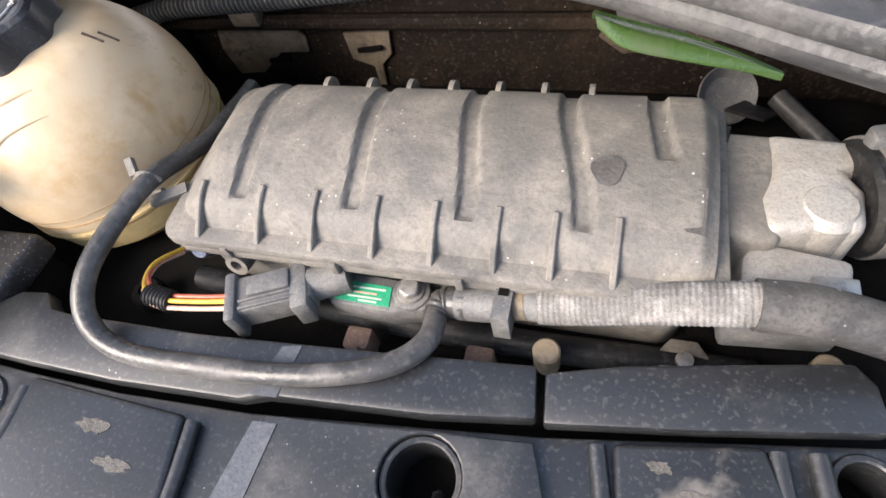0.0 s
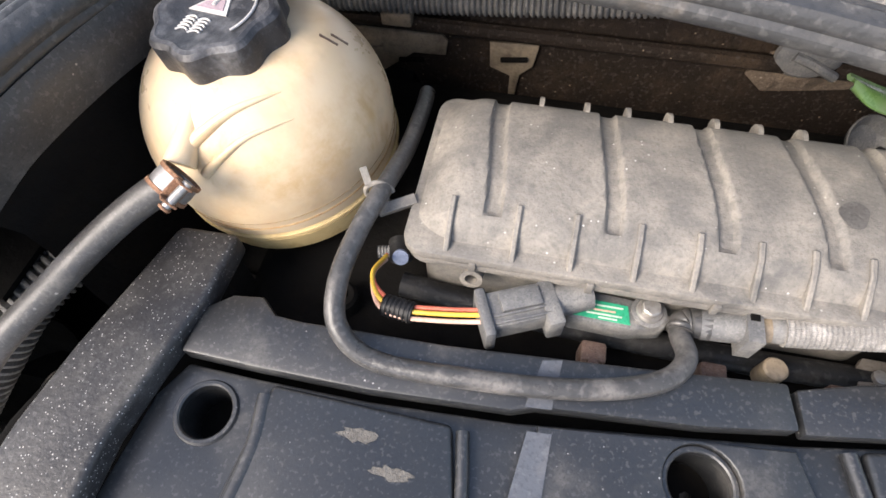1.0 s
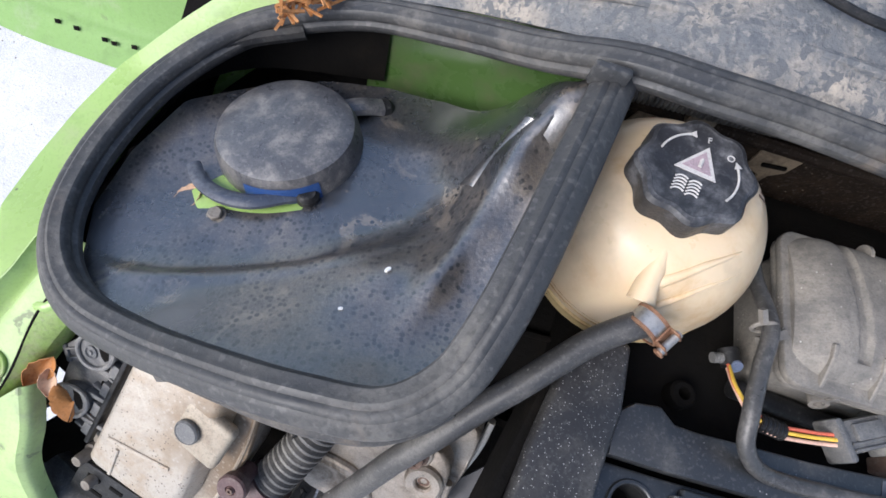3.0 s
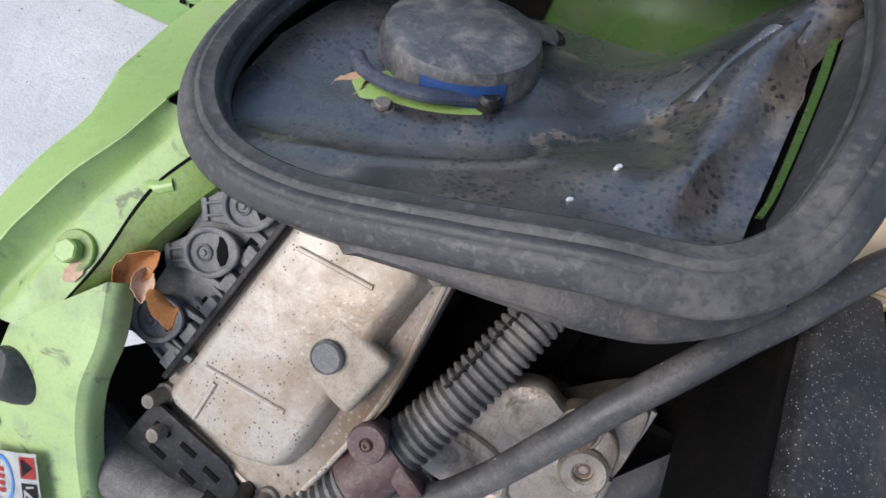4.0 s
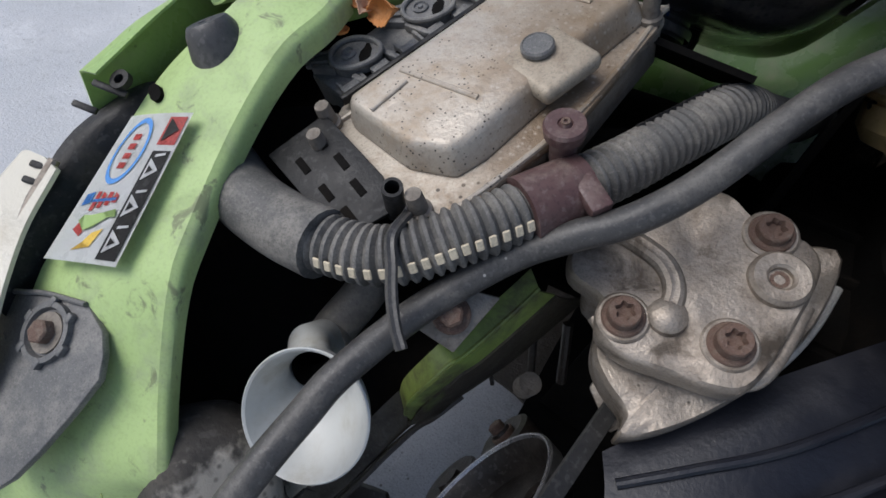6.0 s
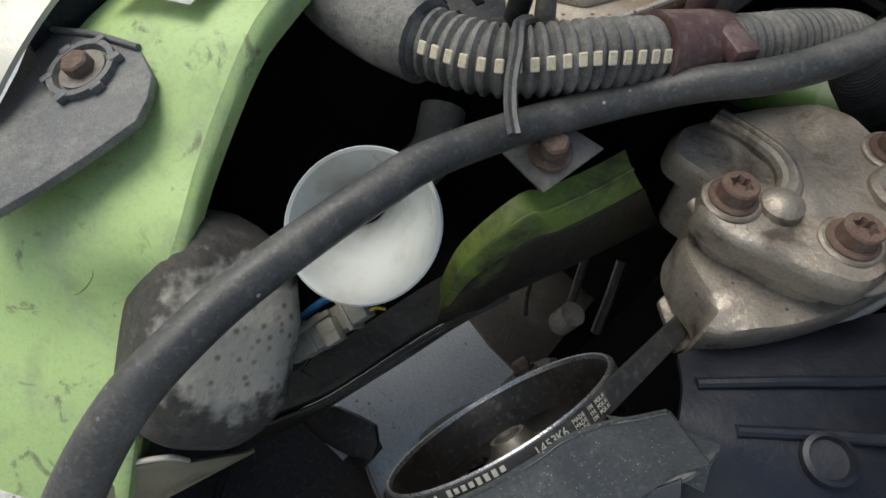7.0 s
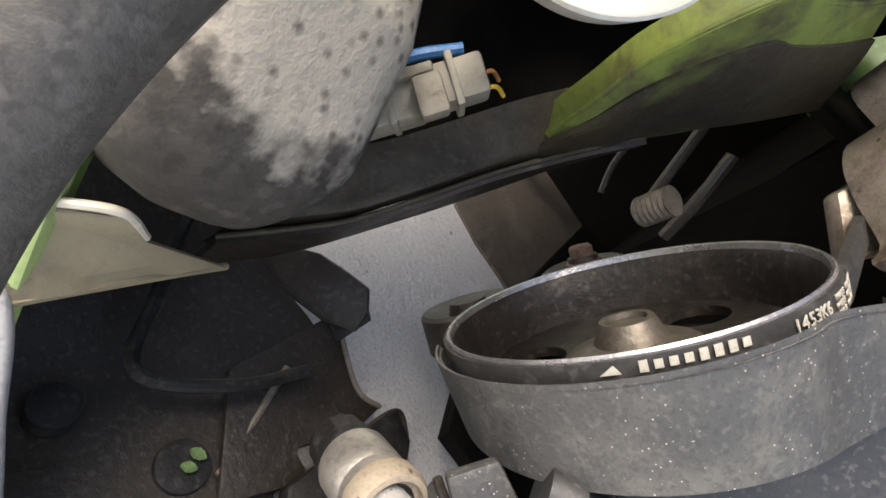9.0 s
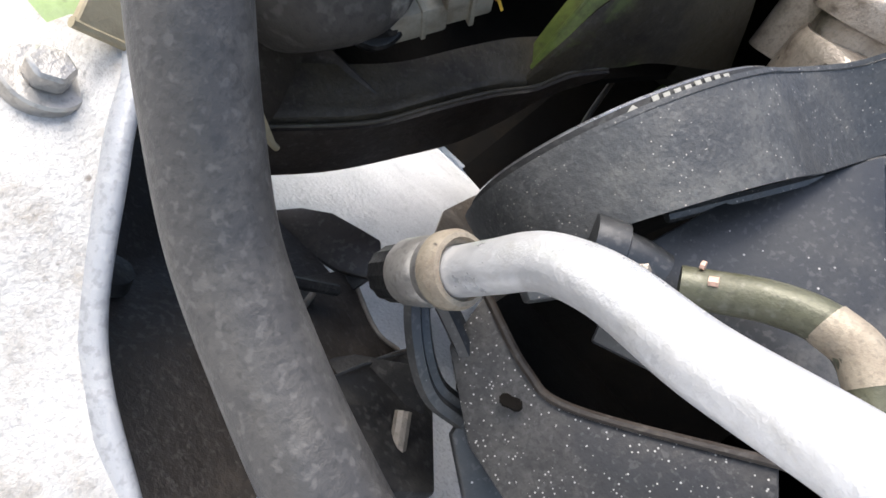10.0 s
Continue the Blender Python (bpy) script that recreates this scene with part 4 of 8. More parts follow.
part("sleeve", tube([eng(-0.0935, -0.034, -0.0275), eng(-0.0765, -0.0365, -0.0262)], 0.0062, 16, steps=40, ring=lambda a, s: 1 - 0.10 * (math.sin(s * 40) > 0.2)), m_black, wi, "black ribbed sleeve", world=True)

# ---- breather hose, quick connector, braided hose ----
bh = thing("breather_hose", eng_at(-0.11, -0.03, 0.0), "smooth black rubber breather hose looping over the cover", "hose")
BRE = [(-0.109, 0.110, 0.790), (-0.107, 0.090, 0.802), (-0.106, 0.056, 0.823), (-0.105, 0.023, 0.854), (-0.111, -0.006, 0.865), (-0.114, -0.034, 0.871), (-0.110, -0.056, 0.868), (-0.090, -0.069, 0.861), (-0.045, -0.070, 0.857), (0.0, -0.0675, 0.853), (0.032, -0.062, 0.849), (0.053, -0.054, 0.843), (0.062, -0.043, 0.834), (0.060, -0.031, 0.822), (0.061, -0.026, 0.818)]
part("hose", tube(BRE, 0.0054, 18, 10), m_hose_thin, bh, world=True)
part("clip_ring", moved(tube([(0.0075 * math.cos(a), 0.0075 * math.sin(a), 0) for a in np.linspace(0, 5.2, 12)], 0.0016, 8), Matrix.Translation((-0.1075, 0.021, 0.852)) @ Euler((radians(65), 0, radians(10))).to_matrix().to_4x4()), m_plenum, bh, "grey plastic hose clip", world=True)
part("clip_arm", box(0.022, 0.006, 0.004, m=Matrix.Translation((-0.098, 0.016, 0.846)) @ Euler((0, 0.2, 0.5)).to_matrix().to_4x4()), m_plenum, bh, world=True)
part("clip_ear", box(0.004, 0.010, 0.004, m=Matrix.Translation((-0.114, 0.027, 0.860)) @ Euler((0.3, 0.2, 0.5)).to_matrix().to_4x4()), m_plenum, bh, world=True)
qc = thing("quick_connector", eng_at(0.08, -0.015, -0.03), "dusty grey plastic quick-fit hose connector", "hose connector")
part("elbow", tube([(0.0605, -0.030, 0.8215), (0.062, -0.025, 0.8195), (0.067, -0.0235, 0.8195), (0.075, -0.0235, 0.820)], lambda s: 0.0072 + 0.0014 * s, 16, ring=lambda a, s: 1 - 0.07 * (math.sin(s * 34) > 0.3 and s < 0.6)), m_hose_thin, qc, world=True)
part("barrel", tube([(0.070, -0.0235, 0.8195), (0.094, -0.0225, 0.8215)], 0.0086, 20, steps=6), m_connector, qc, world=True)
part("collar", box(0.008, 0.020, 0.020, m=eng_at(0.0955, -0.0135, -0.0262)), m_connector, qc, world=True)
part("slot", box(0.0045, 0.0035, 0.001, m=eng_at(0.0953, -0.0100, -0.0158)), m_void, qc, world=True)
part("ferrule", tube([(0.098, -0.022, 0.821), (0.103, -0.0215, 0.8215)], 0.0070, 18, steps=4), m_cream_steel, qc, world=True)
part("stub", tube([(0.101, -0.0215, 0.821), (0.113, -0.020, 0.822)], lambda s: 0.0062 + 0.0016 * math.sin(s * 3.1), 18, steps=14), m_connector, qc, world=True)
bz = thing("braided_hose", eng_at(0.15, -0.008, -0.014), "hose in a dusty grey braided sleeve", "hose")


def weave(a, s):
    return 1.0 + 0.05 * math.sin(8 * a + 120 * s) * math.sin(8 * a - 120 * s)


part("braid", tube([(0.1085, -0.0205, 0.822), (0.130, -0.0185, 0.8225), (0.165, -0.0145, 0.8255), (0.198, -0.0115, 0.8265)], 0.0090, 48, 10, ring=weave, steps=150), m_braid, bz, world=True, sharp=60)
part("rubber_end", tube([(0.193, -0.0120, 0.8265), (0.215, -0.0125, 0.8235), (0.245, -0.018, 0.815), (0.28, -0.027, 0.800)], 0.0105, 22, 10), m_hose, bz, "plain rubber hose end", world=True)

# injector rail, plugs and small fittings under the plenum
fr = thing("fuel_rail", eng_at(-0.02, -0.005, -0.055), "black fuel rail under the plenum", "fuel rail")
part("rail", tube([eng(-0.093, -0.006, -0.056), eng(0.0, -0.012, -0.060), eng(0.10, -0.014, -0.062), eng(0.21, -0.010, -0.066)], 0.0075, 16), m_black, fr, world=True)
part("rail_end", tube([eng(-0.100, 0.020, -0.050), eng(-0.0965, 0.008, -0.050)], 0.0075, 18, steps=4), m_black, fr, world=True)
part("valve_cap", tube([eng(-0.0970, 0.0125, -0.050), eng(-0.0962, 0.006, -0.0455)], 0.0050, 18, steps=4), m_bluecap, fr, "blue grey valve cap", world=True)
part("feed_stub", tube([eng(-0.112, 0.010, -0.05), eng(-0.100, 0.013, -0.05)], 0.004, 12, steps=24, ring=lambda a, s: 1 - 0.12 * (math.sin(s * 40) > 0)), m_connector, fr, world=True)
for u in (0.022, 0.085, 0.150):
    j = thing("injector_plug", eng_at(u, -0.032, -0.052), "rust red injector plug in the shadow under the plenum", "electrical plug", group="injector plugs")
    part("plug", box(0.014, 0.012, 0.018, (0, 0, 0), 0.002), m_rust, j)
    part("latch", box(0.006, 0.004, 0.008, (0, -0.007, 0.006), 0.001), m_rust, j)
for u, v, n in ((0.116, -0.024, -0.045), (0.232, -0.012, -0.045)):
    s_ = thing("round_plug", eng_at(u, v, n), "dull round grommet beside the injectors", "grommet", group="grommets")
    part("disc", lathe([(0.0065, -0.012), (0.0065, 0.003), (0.0055, 0.004), (0, 0.004)], 24), m_cream_steel, s_)
lg = thing("lifting_eye", eng_at(0.178, -0.012, -0.060), "small rusty steel lug with a bolt", "lug")
part("tab", prism([(-0.011, -0.012), (0.011, -0.012), (0.011, 0.004), (0.006, 0.011), (-0.006, 0.011), (-0.011, 0.004)], -0.002, 0.002, 0.0006), m_grime_metal, lg)
part("bolt", moved(lathe([(0.004, 0), (0.004, 0.003), (0, 0.004)], 16), Matrix.Translation((0, 0, 0.002))), m_steel, lg)
mo = thing("mesh_boss", eng_at(-0.128, -0.020, -0.062), "grimy metal boss with a hole", "boss")
part("ring", lathe([(0.0045, -0.01), (0.010, -0.01), (0.010, 0.004), (0.008, 0.006), (0.0045, 0.006), (0.0045, -0.01)], 24), m_void, mo)

# ---- front engine cover ----
cv = thing("engine_cover", eng_at(0.0, -0.08, -0.035), "satin black plastic engine cover with dried dirt", "engine cover")
BAND_A = [(-0.192, 0.000), (-0.190, 0.026), (-0.177, 0.036), (-0.160, 0.038), (-0.150, 0.029), (-0.135, 0.028), (-0.105, 0.029), (-0.056, 0.030), (0.0, 0.034), (0.041, 0.037), (0.114, 0.043), (0.117, 0.020), (0.072, 0.013), (-0.006, 0.007), (-0.018, 0.003), (-0.090, -0.001), (-0.150, -0.001)]
part("upper_band", prism(BAND_A, -0.004, 0.0075, 0.0018), m_cover, cv)
BAND_B = [(0.120, 0.019), (0.118, 0.041), (0.150, 0.050), (0.224, 0.064), (0.236, 0.066), (0.243, 0.058), (0.246, 0.040), (0.180, 0.028)]
part("upper_band", prism(BAND_B, -0.004, 0.0060, 0.0016), m_cover, cv)
BASE = [(-0.200, -0.022), (-0.190, -0.003), (-0.150, -0.004), (-0.090, -0.004), (-0.015, 0.000), (0.12, 0.016), (0.25, 0.038), (0.30, -0.10), (0.10, -0.14), (-0.06, -0.155), (-0.215, -0.155)]
part("lower_panel", prism(BASE, -0.010, -0.0030, 0.0015, holes=[(-0.170, -0.0255, 0.0135), (0.0735, -0.0115, 0.0150), (0.238, 0.020, 0.0100)]), m_cover, cv)
for x, y, r in ((-0.170, -0.0255, 0.0135), (0.0735, -0.0115, 0.0150), (0.238, 0.020, 0.0100)):
    part("hole_rim", moved(lathe([(r, -0.030), (r, -0.0022), (r + 0.0008, -0.0014), (r + 0.0024, -0.0014), (r + 0.0032, -0.0026), (r + 0.0032, -0.006)], 40, caps=False), Matrix.Translation((x, y, 0))), m_cover, cv)
    part("hole_floor", moved(lathe([(0, -0.036), (r, -0.036), (r, -0.030)], 24), Matrix.Translation((x, y, 0))), m_void, cv)
    part("screw", moved(hexbolt(0.004, 0.004, 0.006), Matrix.Translation((x + 0.003, y - 0.002, -0.034))), m_grime_metal, cv)
part("raised_panel", prism([(-0.140, -0.006), (-0.045, -0.008), (-0.036, -0.05), (-0.034, -0.14), (-0.150, -0.14), (-0.146, -0.06)], -0.004, 0.0022, 0.0030, 3), m_cover, cv)
part("raised_panel", prism([(-0.004, 0.000), (0.117, 0.012), (0.128, -0.02), (0.133, -0.13), (-0.002, -0.14), (-0.006, -0.05)], -0.004, 0.0016, 0.0022, 3, holes=[(0.0735, -0.0115, 0.0182)]), m_cover, cv)
part("raised_panel", prism([(0.148, 0.018), (0.203, 0.028), (0.214, 0.0), (0.220, -0.09), (0.160, -0.11), (0.153, -0.03)], -0.004, 0.0026, 0.0028, 3), m_cover, cv)
part("ridge", tube([(-0.142, -0.012, -0.001), (-0.139, -0.04, -0.001), (-0.145, -0.09, -0.001), (-0.155, -0.14, -0.001)], 0.0045, 12), m_cover, cv)
part("ridge", tube([(-0.0395, -0.010, 0.0), (-0.034, -0.05, 0.0), (-0.030, -0.14, 0.0)], 0.0035, 12), m_cover, cv)
for x0 in (0.142, 0.208, 0.222):
    part("ridge", tube([(x0, 0.016 + (x0 - 0.14) * 0.16, -0.001), (x0 + 0.006, -0.02, -0.001), (x0 + 0.010, -0.09, -0.001)], 0.0038, 12), m_cover, cv)
m_mud = surface("dried_pale_mud", (0.13, 0.12, 0.105), (0.07, 0.066, 0.06), 0.9, amount=0.5, scale=90, fine=400, bump=0.5)
m_film = surface("grey_polished_patch", (0.085, 0.092, 0.105), (0.12, 0.12, 0.125), 0.5, amount=0.4, scale=50)


def blot(cx, cy, r, z, seed, squash=0.6):
    rr = random.Random(seed)
    return prism([(cx + r * (0.55 + 0.6 * rr.random()) * math.cos(a), cy + squash * r * (0.55 + 0.6 * rr.random()) * math.sin(a)) for a in np.linspace(0, 2 * math.pi, 19)[:-1]], z, z + 0.0004)


part("mud_spot", blot(0.180, 0.000, 0.012, 0.0026, 3), m_mud, cv, "splash of dried pale mud")
part("mud_spot", blot(0.166, 0.012, 0.005, 0.0026, 4), m_mud, cv)
part("mud_spot", blot(-0.090, -0.022, 0.011, 0.0022, 5, 0.35), m_mud, cv)
part("mud_spot", blot(-0.068, -0.036, 0.012, 0.0022, 7, 0.3), m_mud, cv)
part("tape_mark", prism([(-0.012, 0.006), (0.001, 0.007), (0.004, 0.033), (-0.006, 0.031)], 0.0075, 0.0079), m_film, cv, "pale rectangular wiped patch")
part("tape_mark", prism([(-0.024, -0.10), (-0.009, -0.004), (0.003, -0.003), (-0.003, -0.10)], 0.0016, 0.0020), m_film, cv)

# ---- dusty duct beside the cover ----
du = thing("belt_cover", eng_at(-0.21, -0.07, -0.025), "speckled black plastic upper belt cover", "belt cover")
part("top_face", prism([(-0.013, 0.060), (0.024, 0.061), (0.022, 0.016), (0.013, -0.022), (0.006, -0.058), (0.006, -0.10), (-0.045, -0.10), (-0.042, -0.060), (-0.034, -0.018)], -0.014, 0.004, 0.004, 3), m_duct, du)
# sides and lip are near-black so their shade is in the colour
part("body", prism([(-0.010, 0.056), (0.020, 0.056), (0.018, 0.016), (0.009, -0.022), (0.002, -0.056), (0.002, -0.096), (-0.041, -0.096), (-0.038, -0.058), (-0.030, -0.018)], -0.10, -0.014, 0.002), m_void, du, "near-black sides of the cover, shade put into the colour")
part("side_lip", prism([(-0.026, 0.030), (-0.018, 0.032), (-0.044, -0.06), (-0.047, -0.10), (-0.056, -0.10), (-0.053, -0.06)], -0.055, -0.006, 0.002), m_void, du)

# ---- coolant expansion tank ----
tank = thing("expansion_tank", basis((-0.1933, 0.0674, 0.8319), (1, 0, 0), (0, 0.944, -0.33)), "aged cream plastic ball-shaped coolant expansion tank", "coolant tank")
R = 0.0758
prof = [(0.0, -0.064)] + [(R * 0.97 * math.cos(a), R * 0.95 * math.sin(a)) for a in np.linspace(radians(-62), radians(-24), 9)] + [(R * 0.955, -0.0265), (R * 0.985, -0.0245)]
part("lower_half", lathe(prof + [(R * 0.95, -0.020), (0.0, -0.020)], 64), m_tank_low, tank, "yellowed lower half of the tank")
prof = [(R * 0.90, -0.0235), (R * 0.975, -0.0222), (R * 0.988, -0.0190)] + [(R * math.cos(a), R * math.sin(a)) for a in np.linspace(radians(-11), radians(48), 22)] + [(0.040, 0.0620), (0.030, 0.0638), (0.0, 0.0638)]
part("upper_half", lathe(prof, 72), m_tank, tank)
part("seam", lathe([(R * 0.955, -0.0275), (R * 0.992, -0.0262), (R * 0.992, -0.0244), (R * 0.95, -0.0232)], 64), m_tank_low, tank)
part("seam", lathe([(R * 0.90, -0.0385), (R * 0.935, -0.0370), (R * 0.93, -0.0350), (R * 0.89, -0.0340)], 64), m_tank_low, tank)
part("base_bracket", lathe([(R * 0.80, -0.056), (R * 0.93, -0.046), (R * 0.97, -0.0300), (R * 0.90, -0.028)], 48, arc=2 * math.pi), m_tank_low, tank)

for hh, rr_ in ((-0.0150, 0.0009), (-0.0205, 0.0012), (-0.0085, 0.0005)):
    q = math.sqrt(R * R - hh * hh) * (0.996 if hh > -0.02 else 0.992)
    part("seam_line", tube([(q * math.cos(a), q * math.sin(a), hh) for a in np.linspace(0, 2 * math.pi, 49)[:-1]], rr_, 8, 2, closed=True), m_seam, tank, "brown stained mould line")


def lobes(a, r, z):
    return r * (1 + 0.055 * math.cos(8 * a)) if r > 0.028 else r


cap = part("cap", lathe([(0.030, 0.058), (0.0345, 0.059), (0.0345, 0.0775), (0.0325, 0.0800), (0.0300, 0.0806), (0.0285, 0.0798), (0.0, 0.0798)], 128, wave=lobes), m_cap, tank, "black plastic screw cap with raised lobes")
zt = 0.0798
part("warning_triangle", moved(prism([(-0.0135, -0.001), (0.0105, -0.006), (0.0055, 0.0165)], zt, zt + 0.0006), Matrix.Identity(4)), m_capmark, cap, "pale embossed warning triangle")
part("triangle_field", prism([(-0.0095, 0.0006), (0.0075, -0.003), (0.0040, 0.0125)], zt + 0.0004, zt + 0.0010), m_capred, cap)
part("thermometer", tube([(0.0005, 0.0010, zt + 0.0012), (0.0020, 0.0065, zt + 0.0012)], 0.0011, 8, steps=3), m_capmark, cap)
for k in range(2):
    for j in range(5):
        bx, by = -0.0085 + 0.0080 * k - 0.0005 * j, -0.0075 - 0.0022 * j - 0.002 * k
        part("book_page", tube([(bx - 0.0036, by - 0.0002, zt + 0.0003), (bx - 0.0012, by + 0.0011, zt + 0.0003), (bx + 0.0016, by + 0.0009, zt + 0.0003), (bx + 0.0036, by - 0.0006, zt + 0.0003)], 0.00052, 8, 4), m_capmark, cap)
for a0, a1 in ((1.75, 2.75), (-0.75, 0.35)):
    arc = [(0.0235 * math.cos(a), 0.0235 * math.sin(a), zt + 0.0006) for a in np.linspace(a0, a1, 9)]
    part("arrow_arc", tube(arc, 0.0007, 8, 3), m_capmark, cap)
    tip = Vector(arc[0] if a0 > 1 else arc[-1])
    part("arrow_tip", moved(prism([(-0.0022, -0.0016), (0.0022, -0.0016), (0, 0.0026)], 0, 0.0006), Matrix.Translation(tip) @ Matrix.Rotation(a0 if a0 > 1 else a1, 4, "Z")), m_capmark, cap)
writing("F", 0.0055, m_capmark, cap, Matrix.Translation((0.0055, 0.0215, zt + 0.0003)))
writing("O", 0.0060, m_capmark, cap, Matrix.Translation((0.0185, 0.0125, zt + 0.0003)))
part("spout", tube([(-0.004, -0.040, 0.0560), (-0.006, -0.052, 0.0500), (-0.008, -0.062, 0.0445), (-0.009, -0.071, 0.0405)], lambda s: 0.0050 + 0.0035 * s, 20), m_tank, tank)
for dx, dy, rr_ in ((0.0, 0.0, 0.0042), (0.006, -0.008, 0.0030)):
    path = []
    for x, y in ((-0.006, -0.061), (0.006, -0.055), (0.018, -0.047), (0.030, -0.039), (0.040, -0.031)):
        x, y = x + dx, y + dy
        path.append((x, y, math.sqrt(max(R * R - x * x - y * y, 0.0004)) - 0.0004))
    part("spout_ridge", tube(path, lambda s: rr_ * (1 - 0.85 * s), 12), m_tank, tank)
part("strap_catch", tube([(-0.058, 0.01, -0.034), (-0.068, -0.008, -0.033), (-0.072, -0.014, -0.030)], 0.003, 8), m_black, tank)
part("tie", tube([(-0.050, -0.050, -0.036), (-0.020, -0.066, -0.040), (0.004, -0.066, -0.044)], 0.0022, 8), m_black, tank)
for x, y in ((0.052, 0.010), (0.055, 0.016)):
    z_ = math.sqrt(max(R * R - x * x - y * y, 0))
    part("scuff", box(0.0016, 0.011, 0.0005, m=Matrix.Translation((x, y, z_)) @ Vector((x, y, z_)).to_track_quat("Z", "Y").to_matrix().to_4x4()), m_rust, tank, "dark brown scuff")

# ---- long coolant hose from the tank to the front ----
ch = thing("coolant_hose", Matrix.Translation((-0.2, 0.004, 0.9)), "long dusty black rubber coolant hose from the tank", "hose")
HOSE = [(-0.196, 0.003, 0.8995), (-0.207, -0.003, 0.900), (-0.225, -0.017, 0.897), (-0.242, -0.035, 0.895), (-0.258, -0.053, 0.892), (-0.275, -0.071, 0.888), (-0.291, -0.089, 0.885), (-0.304, -0.104, 0.880), (-0.318, -0.121, 0.871), (-0.334, -0.145, 0.853), (-0.354, -0.175, 0.826), (-0.374, -0.197, 0.808), (-0.396, -0.211, 0.794), (-0.418, -0.226, 0.777), (-0.444, -0.267, 0.757), (-0.459, -0.311, 0.743), (-0.463, -0.335, 0.7335), (-0.4670, -0.360, 0.7215), (-0.4700, -0.390, 0.7065), (-0.4705, -0.410, 0.695), (-0.4700, -0.428, 0.682), (-0.4685, -0.442, 0.665), (-0.4650, -0.4545, 0.645), (-0.4580, -0.4650, 0.6285), (-0.4485, -0.4740, 0.6190), (-0.440, -0.4792, 0.6131), (-0.432, -0.4813, 0.6045), (-0.4216, -0.4828, 0.5950), (-0.4110, -0.4800, 0.5810), (-0.3962, -0.4767, 0.5651), (-0.3765, -0.4756, 0.5545), (-0.3551, -0.477, 0.5481), (-0.33, -0.478, 0.542)]
part("hose", tube(HOSE, lambda s: 0.0081 + 0.0013 * step(0.58, 0.72, s), 26, 10), m_hose, ch, world=True)
cq = basis((-0.1975, 0.0015, 0.9005), (-0.55, -0.83, 0.05), (0, 0, 1))
ring = cq @ Matrix.Rotation(radians(90), 4, "Y")
part("clamp", moved(lathe([(0.0095, -0.005), (0.0106, -0.005), (0.0109, 0.0), (0.0106, 0.005), (0.0095, 0.005), (0.0095, -0.005)], 32), ring), m_steel, ch, "scuffed steel hose clamp", world=True)
for e_ in (-0.0055, 0.0050):
    part("clamp_edge", moved(lathe([(0.0098, e_ - 0.0012), (0.0113, e_ - 0.0010), (0.0113, e_ + 0.0010), (0.0098, e_ + 0.0012), (0.0098, e_ - 0.0012)], 32), ring), m_clamp_rust, ch, "orange rust on the clamp's edge", world=True)
ear = cq @ Matrix.Rotation(radians(217), 4, "X")
part("clamp_ear", box(0.012, 0.0090, 0.0014, (0.0, 0.0, 0.0116), 0.0006, m=ear), m_clamp_rust, ch, world=True)
for x_ in (-0.0055, 0.0055):
    part("clamp_ear", box(0.0014, 0.0088, 0.0065, (x_, 0.0, 0.0150), 0.0005, m=ear), m_clamp_rust, ch, world=True)
part("clamp_screw", tube([ear @ Vector((-0.0075, 0.0005, 0.0158)), ear @ Vector((0.0085, 0.0005, 0.0158))], 0.0024, 14, steps=3), m_steel, ch, world=True)
part("screw_head", moved(hexbolt(0.0034, 0.0028), ear @ Matrix.Translation((0.0068, 0.0005, 0.0158)) @ Matrix.Rotation(radians(90), 4, "Y")), m_clamp_rust, ch, world=True)

# ---- strut tray inside the seal ----
def blend(controls):
    """A thin-plate height over x and y through its controls."""
    c = np.array(controls)
    def kernel(d2):
        return d2 * np.log(d2 + 1e-12)
    n_ = len(c)
    d2 = ((c[:, None, :2] - c[None, :, :2]) ** 2).sum(-1)
    a = np.zeros((n_ + 3, n_ + 3))
    a[:n_, :n_] = kernel(d2) + 2e-4 * np.eye(n_)
    a[:n_, n_], a[:n_, n_ + 1:] = 1, c[:, :2]
    a[n_:, :n_] = a[:n_, n_:].T
    w = np.linalg.solve(a, np.r_[c[:, 2], 0, 0, 0])
    return lambda x, y: float(kernel(((c[:, :2] - (x, y)) ** 2).sum(-1)) @ w[:n_] + w[n_] + w[n_ + 1] * x + w[n_ + 2] * y)


TRAY_EDGE = [(-0.264, 0.120, 0.052), (-0.268, 0.090, 0.042), (-0.271, 0.062, 0.034), (-0.279, 0.025, 0.027), (-0.288, -0.015, 0.019), (-0.298, -0.048, 0.011), (-0.314, -0.072, 0.010), (-0.345, -0.090, 0.011),
             (-0.390, -0.095, 0.001), (-0.425, -0.093, -0.012), (-0.462, -0.086, -0.024), (-0.526, -0.070, -0.054), (-0.552, -0.043, -0.066), (-0.566, -0.004, -0.070), (-0.563, 0.045, -0.070), (-0.545, 0.100, -0.067),
             (-0.500, 0.136, -0.070), (-0.450, 0.156, -0.064), (-0.400, 0.165, -0.060), (-0.350, 0.162, -0.052), (-0.312, 0.150, -0.030), (-0.282, 0.138, 0.030)]
